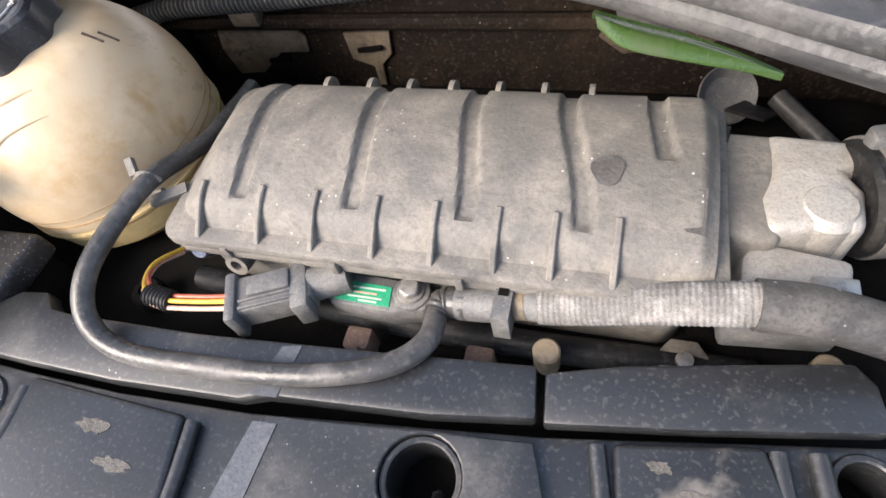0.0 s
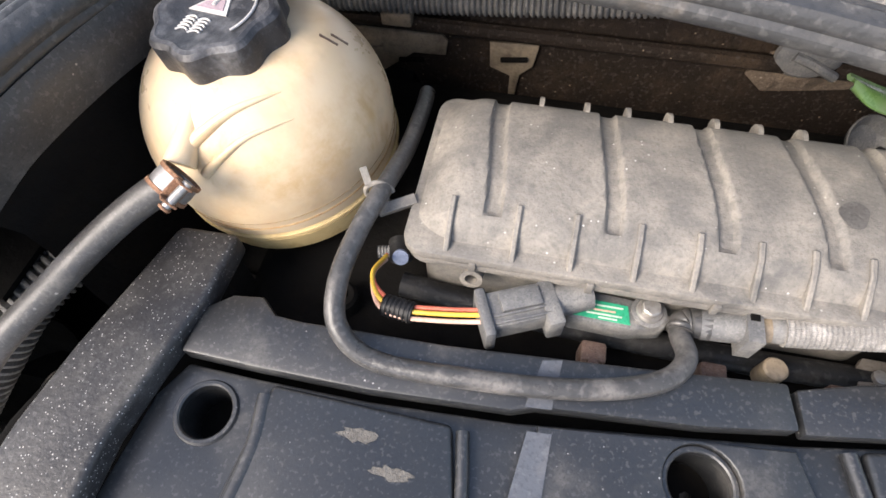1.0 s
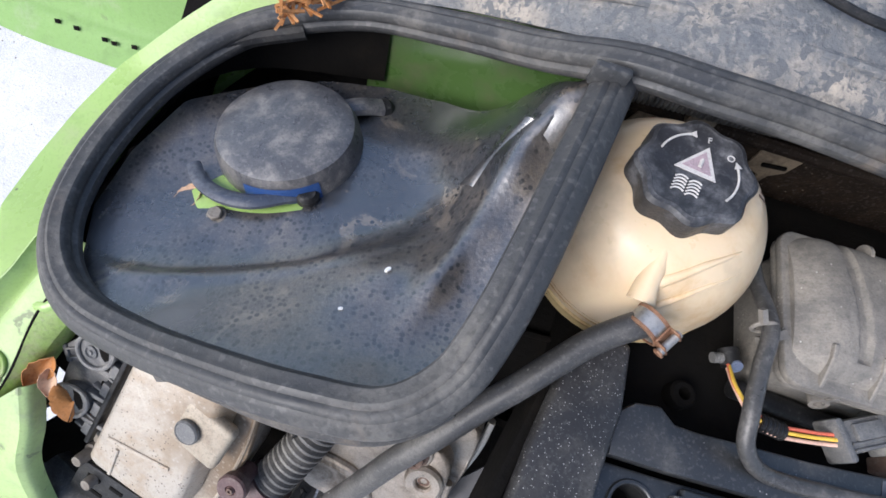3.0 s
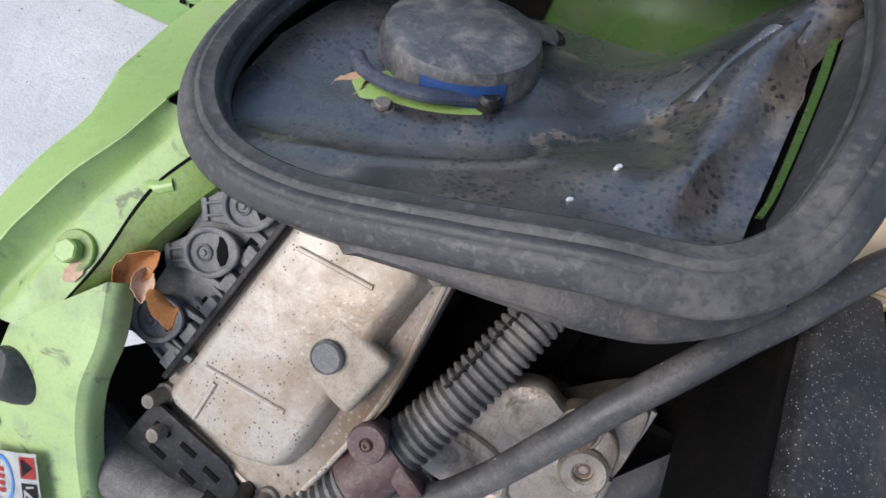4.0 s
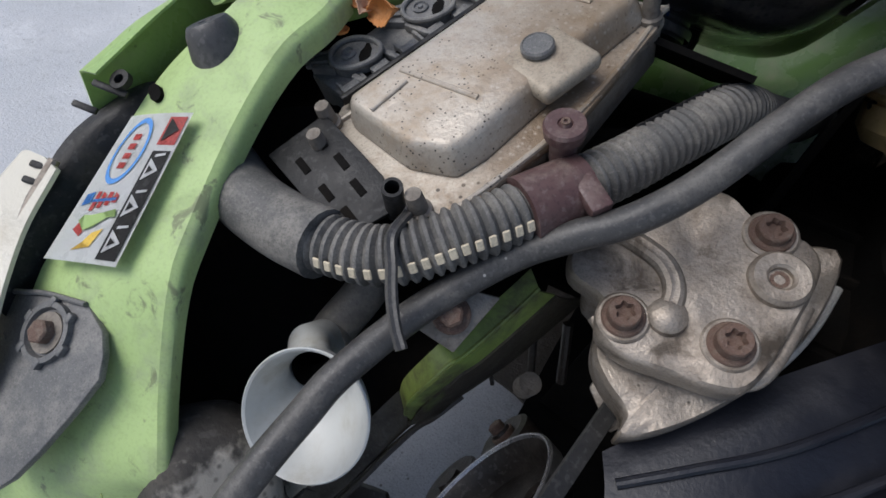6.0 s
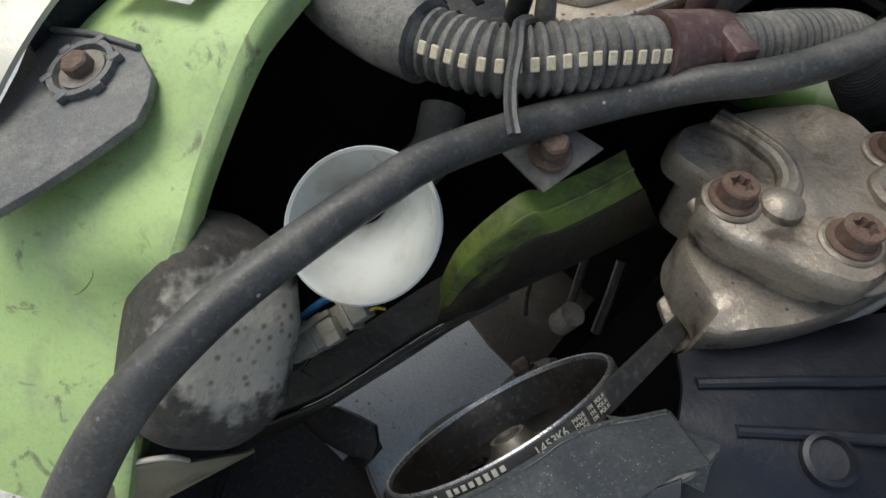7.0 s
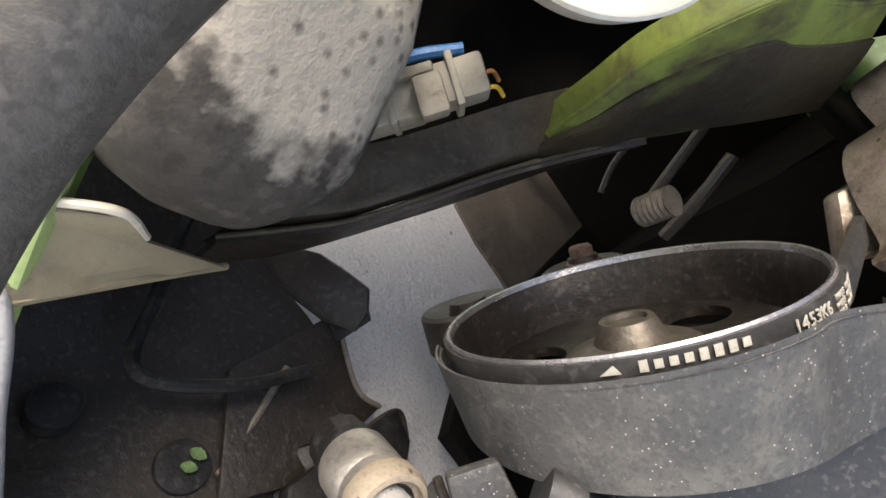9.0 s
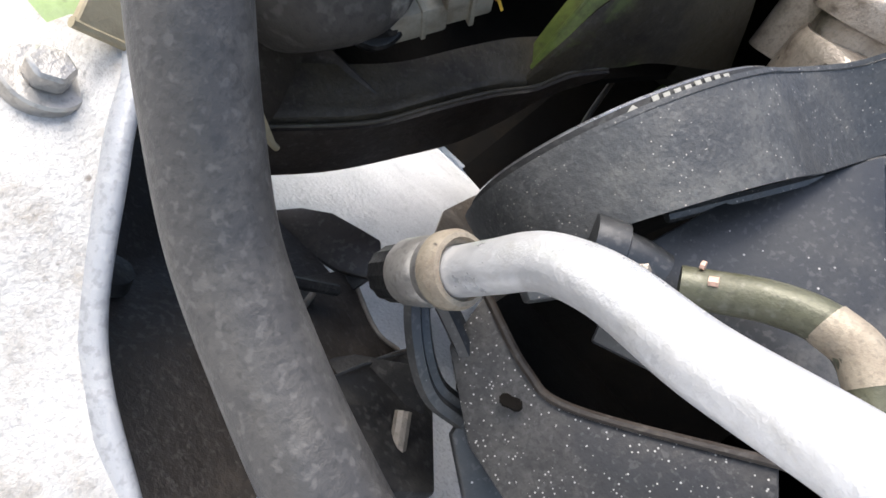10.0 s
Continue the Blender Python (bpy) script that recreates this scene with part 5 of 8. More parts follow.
tray_h = blend(TRAY_EDGE + [(-0.520, 0.030, -0.068), (-0.480, 0.010, -0.059), (-0.480, 0.090, -0.064), (-0.426, 0.040, -0.0535), (-0.398, 0.140, -0.0575), (-0.400, 0.090, -0.0515), (-0.365, 0.100, -0.047), (-0.365, 0.050, -0.043), (-0.342, 0.090, -0.036),
                            (-0.320, 0.060, -0.018), (-0.306, 0.062, 0.010), (-0.290, 0.062, 0.029), (-0.300, 0.100, 0.022), (-0.284, 0.100, 0.038), (-0.325, 0.020, -0.014), (-0.304, 0.022, 0.012), (-0.330, -0.030, -0.004), (-0.312, -0.028, 0.006),
                            (-0.473, -0.015, -0.0545), (-0.498, -0.041, -0.050), (-0.409, -0.0115, -0.038), (-0.370, 0.012, -0.032), (-0.353, -0.012, -0.0105), (-0.373, -0.0435, -0.0135), (-0.432, -0.063, -0.0265), (-0.350, -0.070, -0.001), (-0.400, -0.075, -0.010), (-0.480, -0.065, -0.041)])
tray = thing("strut_tray", eng_at(-0.44, 0.03, -0.05), "grimy black plastic tray over the strut tower", "strut tray")
b = bmesh.new()
rim = even([eng(*p) for p in TRAY_EDGE + TRAY_EDGE[:1]], 161)[:-1]
rim = [ENGINE.inverted() @ p for p in rim]
mid = Vector((-0.43, 0.035, 0))
rings = []
for k in range(57):
    s = (k / 56) ** 0.9
    row = []
    for p in rim:
        x, y = mid.x + (p.x - mid.x) * s, mid.y + (p.y - mid.y) * s
        hh = tray_h(x, y)
        crease = y - float(np.interp(x, (-0.56, -0.525, -0.498, -0.455, -0.409, -0.370, -0.333, -0.318), (-0.036, -0.043, -0.041, -0.028, -0.0115, 0.010, 0.032, 0.060)))
        fade = (1 - s ** 6) * step(-0.32, -0.37, x)
        hh += (0.0012 * math.exp(-((crease + 0.007) / 0.005) ** 2) - 0.0040 * step(-0.004, 0.003, crease) + 0.0040 * step(0.01, 0.05, crease)) * fade
        off = x - float(np.interp(y, (-0.06, -0.02, 0.045, 0.08, 0.10, 0.12), (-0.338, -0.327, -0.308, -0.298, -0.283, -0.272)))
        shoulder = step(-0.07, -0.01, y) * step(0.135, 0.105, y)
        hh += (0.0065 * math.exp(-(off / 0.010) ** 2) - 0.011 * step(0.0, 0.030, off)) * shoulder
        row.append(b.verts.new(eng(x, y, hh)))
    rings.append(row)
for p, q in zip(rings, rings[1:]):
    for i in range(160):
        b.faces.new((p[i], p[(i + 1) % 160], q[(i + 1) % 160], q[i]))
bmesh.ops.remove_doubles(b, verts=b.verts, dist=1e-5)
part("tray_skin", b, m_tray, tray, world=True, sharp=50)
part("notch_flap", sheet([[eng(-0.324, 0.068, -0.020), eng(-0.313, 0.088, 0.000), eng(-0.302, 0.104, 0.020)], [eng(-0.318, 0.063, -0.008), eng(-0.307, 0.083, 0.013), eng(-0.296, 0.099, 0.033)], [eng(-0.310, 0.060, -0.006), eng(-0.299, 0.080, 0.016), eng(-0.289, 0.096, 0.036)]], 16, 0.0018, 4), m_tray, tray, "upstanding folded flap of the moulded notch", world=True)
part("shoulder_end", sheet([[eng(-0.296, 0.100, 0.026), eng(-0.284, 0.116, 0.044), eng(-0.268, 0.124, 0.054)], [eng(-0.290, 0.092, 0.036), eng(-0.278, 0.108, 0.051), eng(-0.264, 0.118, 0.058)], [eng(-0.280, 0.084, 0.034), eng(-0.269, 0.100, 0.049), eng(-0.258, 0.112, 0.055)], [eng(-0.270, 0.078, 0.026), eng(-0.262, 0.094, 0.042), eng(-0.252, 0.108, 0.048)]], 16, 0.0018, 4), m_tray, tray, "rounded upper end of the tray shoulder", world=True)
# the gutter takes the green with shade already in its colour
single("gutter_strip", sheet([[eng(-0.2625, 0.112, 0.049), eng(-0.2670, 0.062, 0.033), eng(-0.2835, -0.010, 0.018), eng(-0.290, -0.030, 0.013)], [eng(-0.266, 0.112, 0.048), eng(-0.271, 0.062, 0.032), eng(-0.287, -0.012, 0.017), eng(-0.293, -0.030, 0.012)]], 16, 0.002), m_green_shaded, "green body gutter between tray and seal, darkened for shade", "body panel", "structure")
part("white_spot", lathe([(0.0014, -0.002), (0.0012, 0.0006), (0, 0.0008)], 12, wave=lambda a, r, z: r * (1 + 0.25 * math.sin(2 * a + 1))), m_sticker, tray, "white fleck of old paint").matrix_basis = Matrix.Translation((0.067, -0.0735, 0.0375))
part("white_spot", lathe([(0.0018, -0.002), (0.0016, 0.0006), (0, 0.0008)], 12, wave=lambda a, r, z: r * (1 + 0.3 * math.sin(2 * a))), m_sticker, tray).matrix_basis = Matrix.Translation((0.087, -0.042, 0.0405))
# body behind the tray
iw = thing("scuttle_side_panel", eng_at(-0.37, 0.18, -0.03), "green inner body panel behind the strut tray, darkened for shade", "body panel", kind="structure")
# shade under the cowl is put into this panel's green
part("panel", sheet([[eng(-0.425, 0.182, -0.140), eng(-0.34, 0.178, -0.140), eng(-0.255, 0.170, -0.140)], [eng(-0.425, 0.196, -0.050), eng(-0.34, 0.190, -0.040), eng(-0.255, 0.170, -0.020)], [eng(-0.425, 0.204, 0.004), eng(-0.34, 0.194, 0.030), eng(-0.255, 0.160, 0.075)]], 20, 0.003, 6), m_green_shaded, iw, world=True)
# left end painted near-black where the panel falls into shadow
part("dark_side", sheet([[eng(-0.585, 0.10, -0.085), eng(-0.52, 0.16, -0.08), eng(-0.41, 0.19, -0.08)], [eng(-0.560, 0.108, -0.056), eng(-0.505, 0.168, -0.038), eng(-0.41, 0.200, -0.005)]], 12, 0.003), m_void, iw, "near-black side wall, its shade put into the colour", world=True)
part("rubber_edge", tube([eng(-0.545, 0.115, -0.044), eng(-0.515, 0.145, -0.035), eng(-0.47, 0.165, -0.025)], 0.007, 10), m_black, iw, world=True)
# underside sheet painted near-black to stand for the dark below the tray
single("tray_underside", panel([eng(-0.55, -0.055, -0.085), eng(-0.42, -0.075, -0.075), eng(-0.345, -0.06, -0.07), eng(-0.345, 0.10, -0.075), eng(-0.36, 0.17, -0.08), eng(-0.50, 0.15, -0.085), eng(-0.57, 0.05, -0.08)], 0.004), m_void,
       "near-black underside of the strut tray, painted as shade", "strut tower", "structure")

# ---- strut dome ----
DOME = ENGINE @ basis((-0.4580, 0.0860, -0.0385), (0.985, 0.0, 0.170), (0.0, 1.0, -0.083)) @ Matrix.Diagonal((1.08, 1.06, 1.12, 1))
dome = thing("strut_dome", DOME, "dusty black domed strut cap with a blue scraped flank", "strut cap")
part("cap", lathe([(0.0515, -0.034), (0.0512, -0.020), (0.0500, -0.009), (0.0470, -0.0025), (0.042, -0.0002), (0.030, 0.0016), (0.015, 0.0025), (0, 0.0028)], 56), m_dome, dome)
blue_arc = lathe([(0.0518, -0.026), (0.0520, -0.020), (0.0511, -0.011), (0.0502, -0.008)], 56, caps=False)
for f in [f for f in blue_arc.faces if f.calc_center_median().y > -0.036 or f.calc_center_median().x < -0.012]:
    blue_arc.faces.remove(f)
part("scraped_band", blue_arc, m_blue, dome, "bare blue paint on the flank")
part("base_ring", lathe([(0.055, -0.032), (0.055, -0.026), (0.051, -0.023)], 48, caps=False), m_dome, dome)
strap = thing("retaining_strap", Matrix.Translation((-0.47, 0.012, 0.848)), "curved black rubber strap clipped in front of the strut cap", "strap")
flat = lambda a, s: 1.0 / math.sqrt((math.cos(a) / 0.6) ** 2 + math.sin(a) ** 2)
part("band", tube([(-0.517, 0.030, 0.829), (-0.506, 0.0190, 0.834), (-0.486, 0.0125, 0.840), (-0.463, 0.0135, 0.8415), (-0.444, 0.0225, 0.836), (-0.4330, 0.0280, 0.831)], lambda s: 0.0065 - 0.002 * abs(s - 0.5), 14, ring=flat, up=nn), m_strap, strap, "dusty rubber band with a blue sheen", world=True)
part("end_plug", moved(lathe([(0.0085, -0.008), (0.0085, 0.004), (0.006, 0.007), (0, 0.0075)], 20), Matrix.Translation((-0.4290, 0.0282, 0.8300)) @ ENGINE.to_3x3().to_4x4()), m_black, strap, world=True)
strap2 = thing("rear_strap", Matrix.Translation((-0.41, 0.11, 0.80)), "black rubber strap with a round plug behind the strut cap", "strap")
part("band", tube([(-0.436, 0.100, 0.804), (-0.420, 0.111, 0.796), (-0.405, 0.118, 0.785)], 0.0085, 12, ring=flat, up=nn), m_dome, strap2, world=True)
part("end_plug", moved(lathe([(0.009, -0.008), (0.009, 0.003), (0.006, 0.006), (0, 0.0065)], 20), Matrix.Translation((-0.4040, 0.1180, 0.7815)) @ ENGINE.to_3x3().to_4x4()), m_black, strap2, world=True)
gm = thing("strut_top_mount", eng_at(-0.462, 0.014, -0.0590) @ Matrix.Rotation(radians(-8), 4, "Y"), "green painted strut mount showing through the tray", "strut mount")
part("plate", prism([(-0.046, 0.012), (-0.034, -0.004), (-0.018, -0.012), (0.002, -0.015), (0.020, -0.010), (0.033, 0.004), (0.038, 0.020), (0.010, 0.03), (-0.03, 0.03)], -0.004, 0.0015, 0.001), m_green, gm)
nut_ob = part("nut", hexbolt(0.0055, 0.005, 0.0075), m_grime_metal, gm, "small zinc hexagon nut")
nut_ob.matrix_basis = Matrix.Translation((-0.020, -0.003, 0.001))


def leaf(name_label, at, size, turn, curl, material, seed):
    """A dry leaf: a pointed, curled blade with a raised vein."""
    rr = random.Random(seed)
    bm = bmesh.new()
    vs = []
    for i in range(15):
        t = i / 14
        wdt = 0.34 * math.sin(math.pi * (0.04 + 0.95 * t)) ** 0.75 * (0.9 + 0.2 * rr.random())
        bend = 0.5 * curl * math.sin(2.6 * t + seed)
        vs.append([bm.verts.new((size * (t - 0.5), size * wdt * k, size * (curl * 0.7 * k * k * (0.4 + t) + bend + 0.03 * rr.random()))) for k in (-1, -0.66, -0.33, 0, 0.33, 0.66, 1)])
    for p, q in zip(vs, vs[1:]):
        for k in range(6):
            bm.faces.new((p[k], p[k + 1], q[k + 1], q[k]))
    bmesh.ops.remove_doubles(bm, verts=bm.verts, dist=1e-6)
    bmesh.ops.solidify(bm, geom=bm.faces[:], thickness=0.0004)
    moved(bm, Matrix.Translation(at) @ Euler([radians(a) for a in turn]).to_matrix().to_4x4())
    return single("dry_leaf", bm, material, name_label, "leaf", group="fallen leaves", sharp=60)


leaf("pale torn dry leaf beside the strut mount", (-0.512, 0.006, 0.8315), 0.026, (-15, 8, 55), 0.25, m_leaf_pale, 3)

# ---- front wing ----
def by_y(points, ys):
    """The line's points at given y."""
    q = np.array([tuple(p) for p in points])
    return [Vector((float(np.interp(y, q[:, 1], q[:, 0])), y, float(np.interp(y, q[:, 1], q[:, 2])))) for y in ys]


def lifted(points, up):
    return [Vector(p) + Vector((0, 0, up)) for p in points]


W0 = [(-0.682, -0.262, 0.790), (-0.675, -0.222, 0.811), (-0.671, -0.182, 0.821), (-0.667, -0.130, 0.831), (-0.653, -0.096, 0.836), (-0.638, -0.068, 0.838), (-0.643, -0.030, 0.828), (-0.640, 0.010, 0.814), (-0.630, 0.055, 0.803), (-0.608, 0.097, 0.802), (-0.566, 0.1415, 0.810), (-0.532, 0.174, 0.815), (-0.51, 0.19, 0.817)]
W1 = [(-0.668, -0.262, 0.792), (-0.664, -0.222, 0.812), (-0.660, -0.184, 0.829), (-0.649, -0.140, 0.835), (-0.632, -0.101, 0.839), (-0.614, -0.071, 0.840), (-0.607, -0.038, 0.832), (-0.592, 0.002, 0.820), (-0.589, 0.034, 0.812), (-0.571, 0.090, 0.800), (-0.532, 0.136, 0.800), (-0.500, 0.165, 0.804), (-0.48, 0.180, 0.806)]
W3 = [(-0.611, -0.183, 0.836), (-0.597, -0.141, 0.840), (-0.586, -0.094, 0.844), (-0.571, -0.062, 0.846), (-0.562, -0.045, 0.838)]
W4 = [(-0.607, -0.175, 0.837), (-0.590, -0.141, 0.841), (-0.573, -0.105, 0.845), (-0.556, -0.074, 0.846), (-0.546, -0.058, 0.836)]
wing = thing("front_wing", Matrix.Translation((-0.63, -0.1, 0.84)), "weathered light green painted front wing with grime in its gutter", "car wing")
out1 = [p + Vector((-0.0015, 0.0, -0.006)) for p in lifted(W0, 0.003)]
out2 = [p + Vector((-0.001, 0.0, -0.050)) for p in lifted(W0, 0.0)]
out3 = [p + Vector((0.002, 0.0, -0.075)) for p in lifted(W0, 0.0)]
out4 = [p + Vector((0.004, 0.0, -0.100)) for p in lifted(W0, 0.0)]
YO = list(np.linspace(-0.262, 0.19, 40))
rows_o = [by_y(l, YO) for l in (out4, out3, out2, out1, lifted(W0, 0.004), lifted(W1, 0.006))]
part("outer_skin", sheet(rows_o, 60, 0.0014, 4), m_green, wing, world=True)
YS = list(np.linspace(-0.186, -0.040, 16))
WV = [(-0.652, -0.190, 0.820), (-0.645, -0.177, 0.821), (-0.630, -0.140, 0.824), (-0.598, -0.069, 0.831), (-0.577, -0.031, 0.836), (-0.570, -0.018, 0.838)]
WC = [(-0.636, -0.190, 0.832), (-0.627, -0.160, 0.834), (-0.615, -0.112, 0.838), (-0.590, -0.062, 0.8425), (-0.567, -0.018, 0.848)]
g0, gv, gc, g3 = by_y(W1, YS), by_y(WV, YS), by_y(WC, YS), by_y(W3, YS)
lines = [lifted(g0, 0.006), [p + Vector((0.002, 0, 0.001)) for p in g0], [p.lerp(q, 0.55) + Vector((0, 0, -0.004)) for p, q in zip(g0, gv)], gv, [p.lerp(q, 0.6) + Vector((0, 0, -0.001)) for p, q in zip(gv, gc)], gc, [p.lerp(q, 0.3) + Vector((0, 0, 0.0005)) for p, q in zip(gc, g3)], lifted(g3, -0.004)]
part("gutter", sheet(lines, 40, 0.0014, 3), m_green_rail, wing, "grimy green gutter along the wing", world=True)
part("inner_flange", sheet([lifted(W3, -0.0025), lifted(W4, -0.010), [p + Vector((0.002, 0, -0.012)) for p in lifted(W4, -0.012)]], 30, 0.0016, 3), m_green_dirty, wing, world=True)
part("flange_seam", tube([Vector(p) + Vector((0.0012 * math.sin(9 * k), 0, -0.0022)) for k, p in enumerate(W3)], lambda s: 0.0006 + 0.0010 * math.sin(math.pi * s), 8), m_void, wing, "dark open seam", world=True)
part("flange_edge", tube(lifted(W4, -0.0095), 0.0009, 8), m_lamp, wing, "pale rubbed edge", world=True)
part("gutter_fold", tube([(-0.603, -0.100, 0.836), (-0.597, -0.092, 0.8385), (-0.586, -0.091, 0.8415), (-0.577, -0.086, 0.842)], 0.0042, 10, ring=flat), m_green, wing, world=True)
bolt = thing("wing_bolt", Matrix.Translation((-0.6127, -0.1372, 0.8365)) @ Euler((radians(8), radians(-8), 0.2)).to_matrix().to_4x4(), "green painted hexagon bolt on a washer in the wing gutter", "bolt")
part("head", hexbolt(0.0072, 0.0075), m_green, bolt)
part("washer", lathe([(0.0125, -0.003), (0.0125, 0.0008), (0.0118, 0.0016), (0, 0.0016)], 28), m_green_dirty, bolt)
leaf("brown dry leaf lodged in the wing gutter", (-0.604, -0.154, 0.839), 0.014, (6, -8, 60), 0.03, m_leaf_pale, 8)
door = thing("loose_body_panel", Matrix.Translation((-0.93, 0.18, GROUND)), "light green dented body panel with small holes standing on the concrete", "car panel")
DP = [[(-0.70, 0.19, 0.452), (-0.82, 0.172, 0.452), (-0.93, 0.176, 0.452), (-1.05, 0.188, 0.452), (-1.25, 0.23, 0.452)], [(-0.70, 0.22, 0.475), (-0.82, 0.205, 0.475), (-0.93, 0.21, 0.475), (-1.05, 0.222, 0.475), (-1.25, 0.26, 0.475)],
      [(-0.68, 0.25, 0.480), (-0.82, 0.232, 0.482), (-0.93, 0.238, 0.482), (-1.05, 0.25, 0.482), (-1.25, 0.29, 0.48)], [(-0.68, 0.30, 0.53), (-0.82, 0.29, 0.54), (-0.93, 0.295, 0.54), (-1.05, 0.305, 0.54), (-1.25, 0.35, 0.53)],
      [(-0.66, 0.36, 0.56), (-0.82, 0.35, 0.57), (-0.93, 0.36, 0.57), (-1.05, 0.37, 0.57), (-1.25, 0.42, 0.56)], [(-0.66, 0.55, 0.60), (-0.82, 0.55, 0.61), (-0.93, 0.56, 0.61), (-1.05, 0.57, 0.61), (-1.25, 0.6, 0.60)]]
part("panel_skin", sheet(DP, 30, 0.003, 4), m_loose, door, world=True)
for x, y in ((-0.84, 0.206), (-0.87, 0.204), (-0.885, 0.206), (-0.93, 0.212), (-0.96, 0.215), (-0.80, 0.208)):
    part("small_hole", box(0.008, 0.002, 0.006, r=0.0005, m=Matrix.Translation((x, y - 0.004, 0.477)) @ Euler((radians(-50), 0, 0)).to_matrix().to_4x4()), m_void, door, world=True)

# ---- slam panel ----
SL = [(-0.627, -0.188, 0.837), (-0.634, -0.202, 0.825), (-0.649, -0.233, 0.799), (-0.652, -0.274, 0.767), (-0.652, -0.333, 0.721), (-0.648, -0.352, 0.706), (-0.642, -0.400, 0.655), (-0.636, -0.428, 0.62), (-0.615, -0.448, 0.585), (-0.59, -0.462, 0.555), (-0.56, -0.47, 0.52)]
SR = [(-0.585, -0.150, 0.845), (-0.578, -0.180, 0.84), (-0.581, -0.209, 0.829), (-0.582, -0.246, 0.800), (-0.572, -0.296, 0.764), (-0.563, -0.320, 0.747), (-0.549, -0.35, 0.704), (-0.528, -0.377, 0.675), (-0.535, -0.385, 0.635), (-0.51, -0.41, 0.60), (-0.49, -0.43, 0.55)]
slam = thing("front_rail", Matrix.Translation((-0.61, -0.29, 0.76)), "light green painted bonnet landing rail beside the headlamp, marked by scuffs", "body rail")
SM = [(Vector(a) + Vector(b_)) / 2 + Vector((-0.0004, -0.002, 0.003)) for a, b_ in zip(SL, SR)]
SR1 = [Vector(p) + Vector((0.005, 0.002, -0.004)) for p in SR]
SR2 = [Vector(p) + Vector((0.006, 0.004, -0.016)) for p in SR]
SL1 = [Vector(p) + Vector((-0.006, 0.001, -0.012)) for p in SL]
part("top_face", sheet([SL, SM, SR], 48, 0.0014, 4), m_green_rail, slam, world=True)
part("inner_hem", sheet([SR, SR1, SR2], 48, 0.0014, 3), m_green_rail, slam, world=True)
part("outer_hem", sheet([SL, SL1], 48, 0.0014), m_green_rail, slam, world=True)
rr = random.Random(5)
SC = basis((-0.577, -0.388, 0.652), (0.95, 0.1, 0.25), (0.1, 0.75, 0.65))
for k in range(7):
    a0 = rr.random() * 6
    x, y, q = -0.035 + 0.06 * rr.random(), -0.02 + 0.05 * rr.random(), 0.003 + 0.003 * rr.random()
    part("scuff", moved(tube([(x + q * math.cos(a0 + t_), y + q * math.sin(a0 + t_) * 1.4, 0.0) for t_ in np.linspace(0, 3.2, 7)], 0.0005, 6), SC @ Matrix.Translation((0, 0, 0.0032))), m_green_dirty, slam, "thin dark curled scuff", world=True)

buf = thing("bonnet_buffer", Matrix.Translation((-0.622, -0.2125, 0.812)), "black conical rubber bonnet buffer with a hole", "rubber buffer")
tilt = Matrix.Translation((-0.622, -0.2125, 0.811)) @ Euler((radians(4), radians(-26), 0)).to_matrix().to_4x4()
part("cone", moved(lathe([(0.018, -0.004), (0.0175, 0.004), (0.0145, 0.015), (0.0125, 0.0185), (0.0115, 0.0195), (0.0045, 0.0195), (0.0038, 0.0185), (0.0038, 0.008), (0, 0.008)], 36), tilt), m_rubber, buf, world=True)
hole = thing("slam_hole", Matrix.Translation((-0.6405, -0.2475, 0.7915)) @ Euler((radians(38), radians(-6), 0)).to_matrix().to_4x4(), "dark oval hole in the slam panel", "hole")
part("opening", lathe([(0.0048, -0.002), (0.0048, 0.0034), (0, 0.0034)], 24, wave=lambda a, r, z: r * (1 + 0.25 * math.cos(2 * a + 1.2))), m_void, hole)

# sticker on the slam panel
TL, TR, BR, BL = (Vector(p) for p in ((-0.640, -0.264, 0.783), (-0.601, -0.253, 0.797), (-0.589, -0.326, 0.746), (-0.639, -0.337, 0.729)))
up_s = ((TL - BL) + (TR - BR)).normalized()
STK = basis((TL + TR + BR + BL) / 4, (TR - TL) + (BR - BL), up_s)
sk = thing("warning_sticker", STK, "scuffed white sticker with coloured marks and a black warning strip", "sticker")
corners = [STK.inverted() @ p for p in (TL, TR, BR, BL)]
lift = 0.0045


def on(x, y, z=0.0):
    """A place on the sticker, x and y from 0 to 1."""
    a, b_ = corners[3].lerp(corners[2], x), corners[0].lerp(corners[1], x)
    p = a.lerp(b_, y)
    bulge = 0.0022 * (1 - (2 * x - 1) ** 2)
    return Vector((p.x, p.y, p.z + lift + bulge * 0.6 + z))


def decal(name, pts2, z, material, label=""):
    bm = bmesh.new()
    bm.faces.new([bm.verts.new(on(x, y, z)) for x, y in pts2])
    bmesh.ops.solidify(bm, geom=bm.faces[:], thickness=0.0003)
    return part(name, bm, material, sk, label)


b = bmesh.new()
gr = [[b.verts.new(on(x, y)) for x in np.linspace(0, 1, 9)] for y in np.linspace(0, 1, 11)]
for p, q in zip(gr, gr[1:]):
    for i in range(8):
        b.faces.new((p[i], p[i + 1], q[i + 1], q[i]))
bmesh.ops.solidify(b, geom=b.faces[:], thickness=-0.0005)
part("backing", b, m_sticker, sk)
oval = lambda k, n_=28: [(0.36 + k * 0.23 * math.cos(a), 0.74 + k * 0.23 * math.sin(a)) for a in np.linspace(0, 2 * math.pi, n_ + 1)[:-1]]
b = bmesh.new()
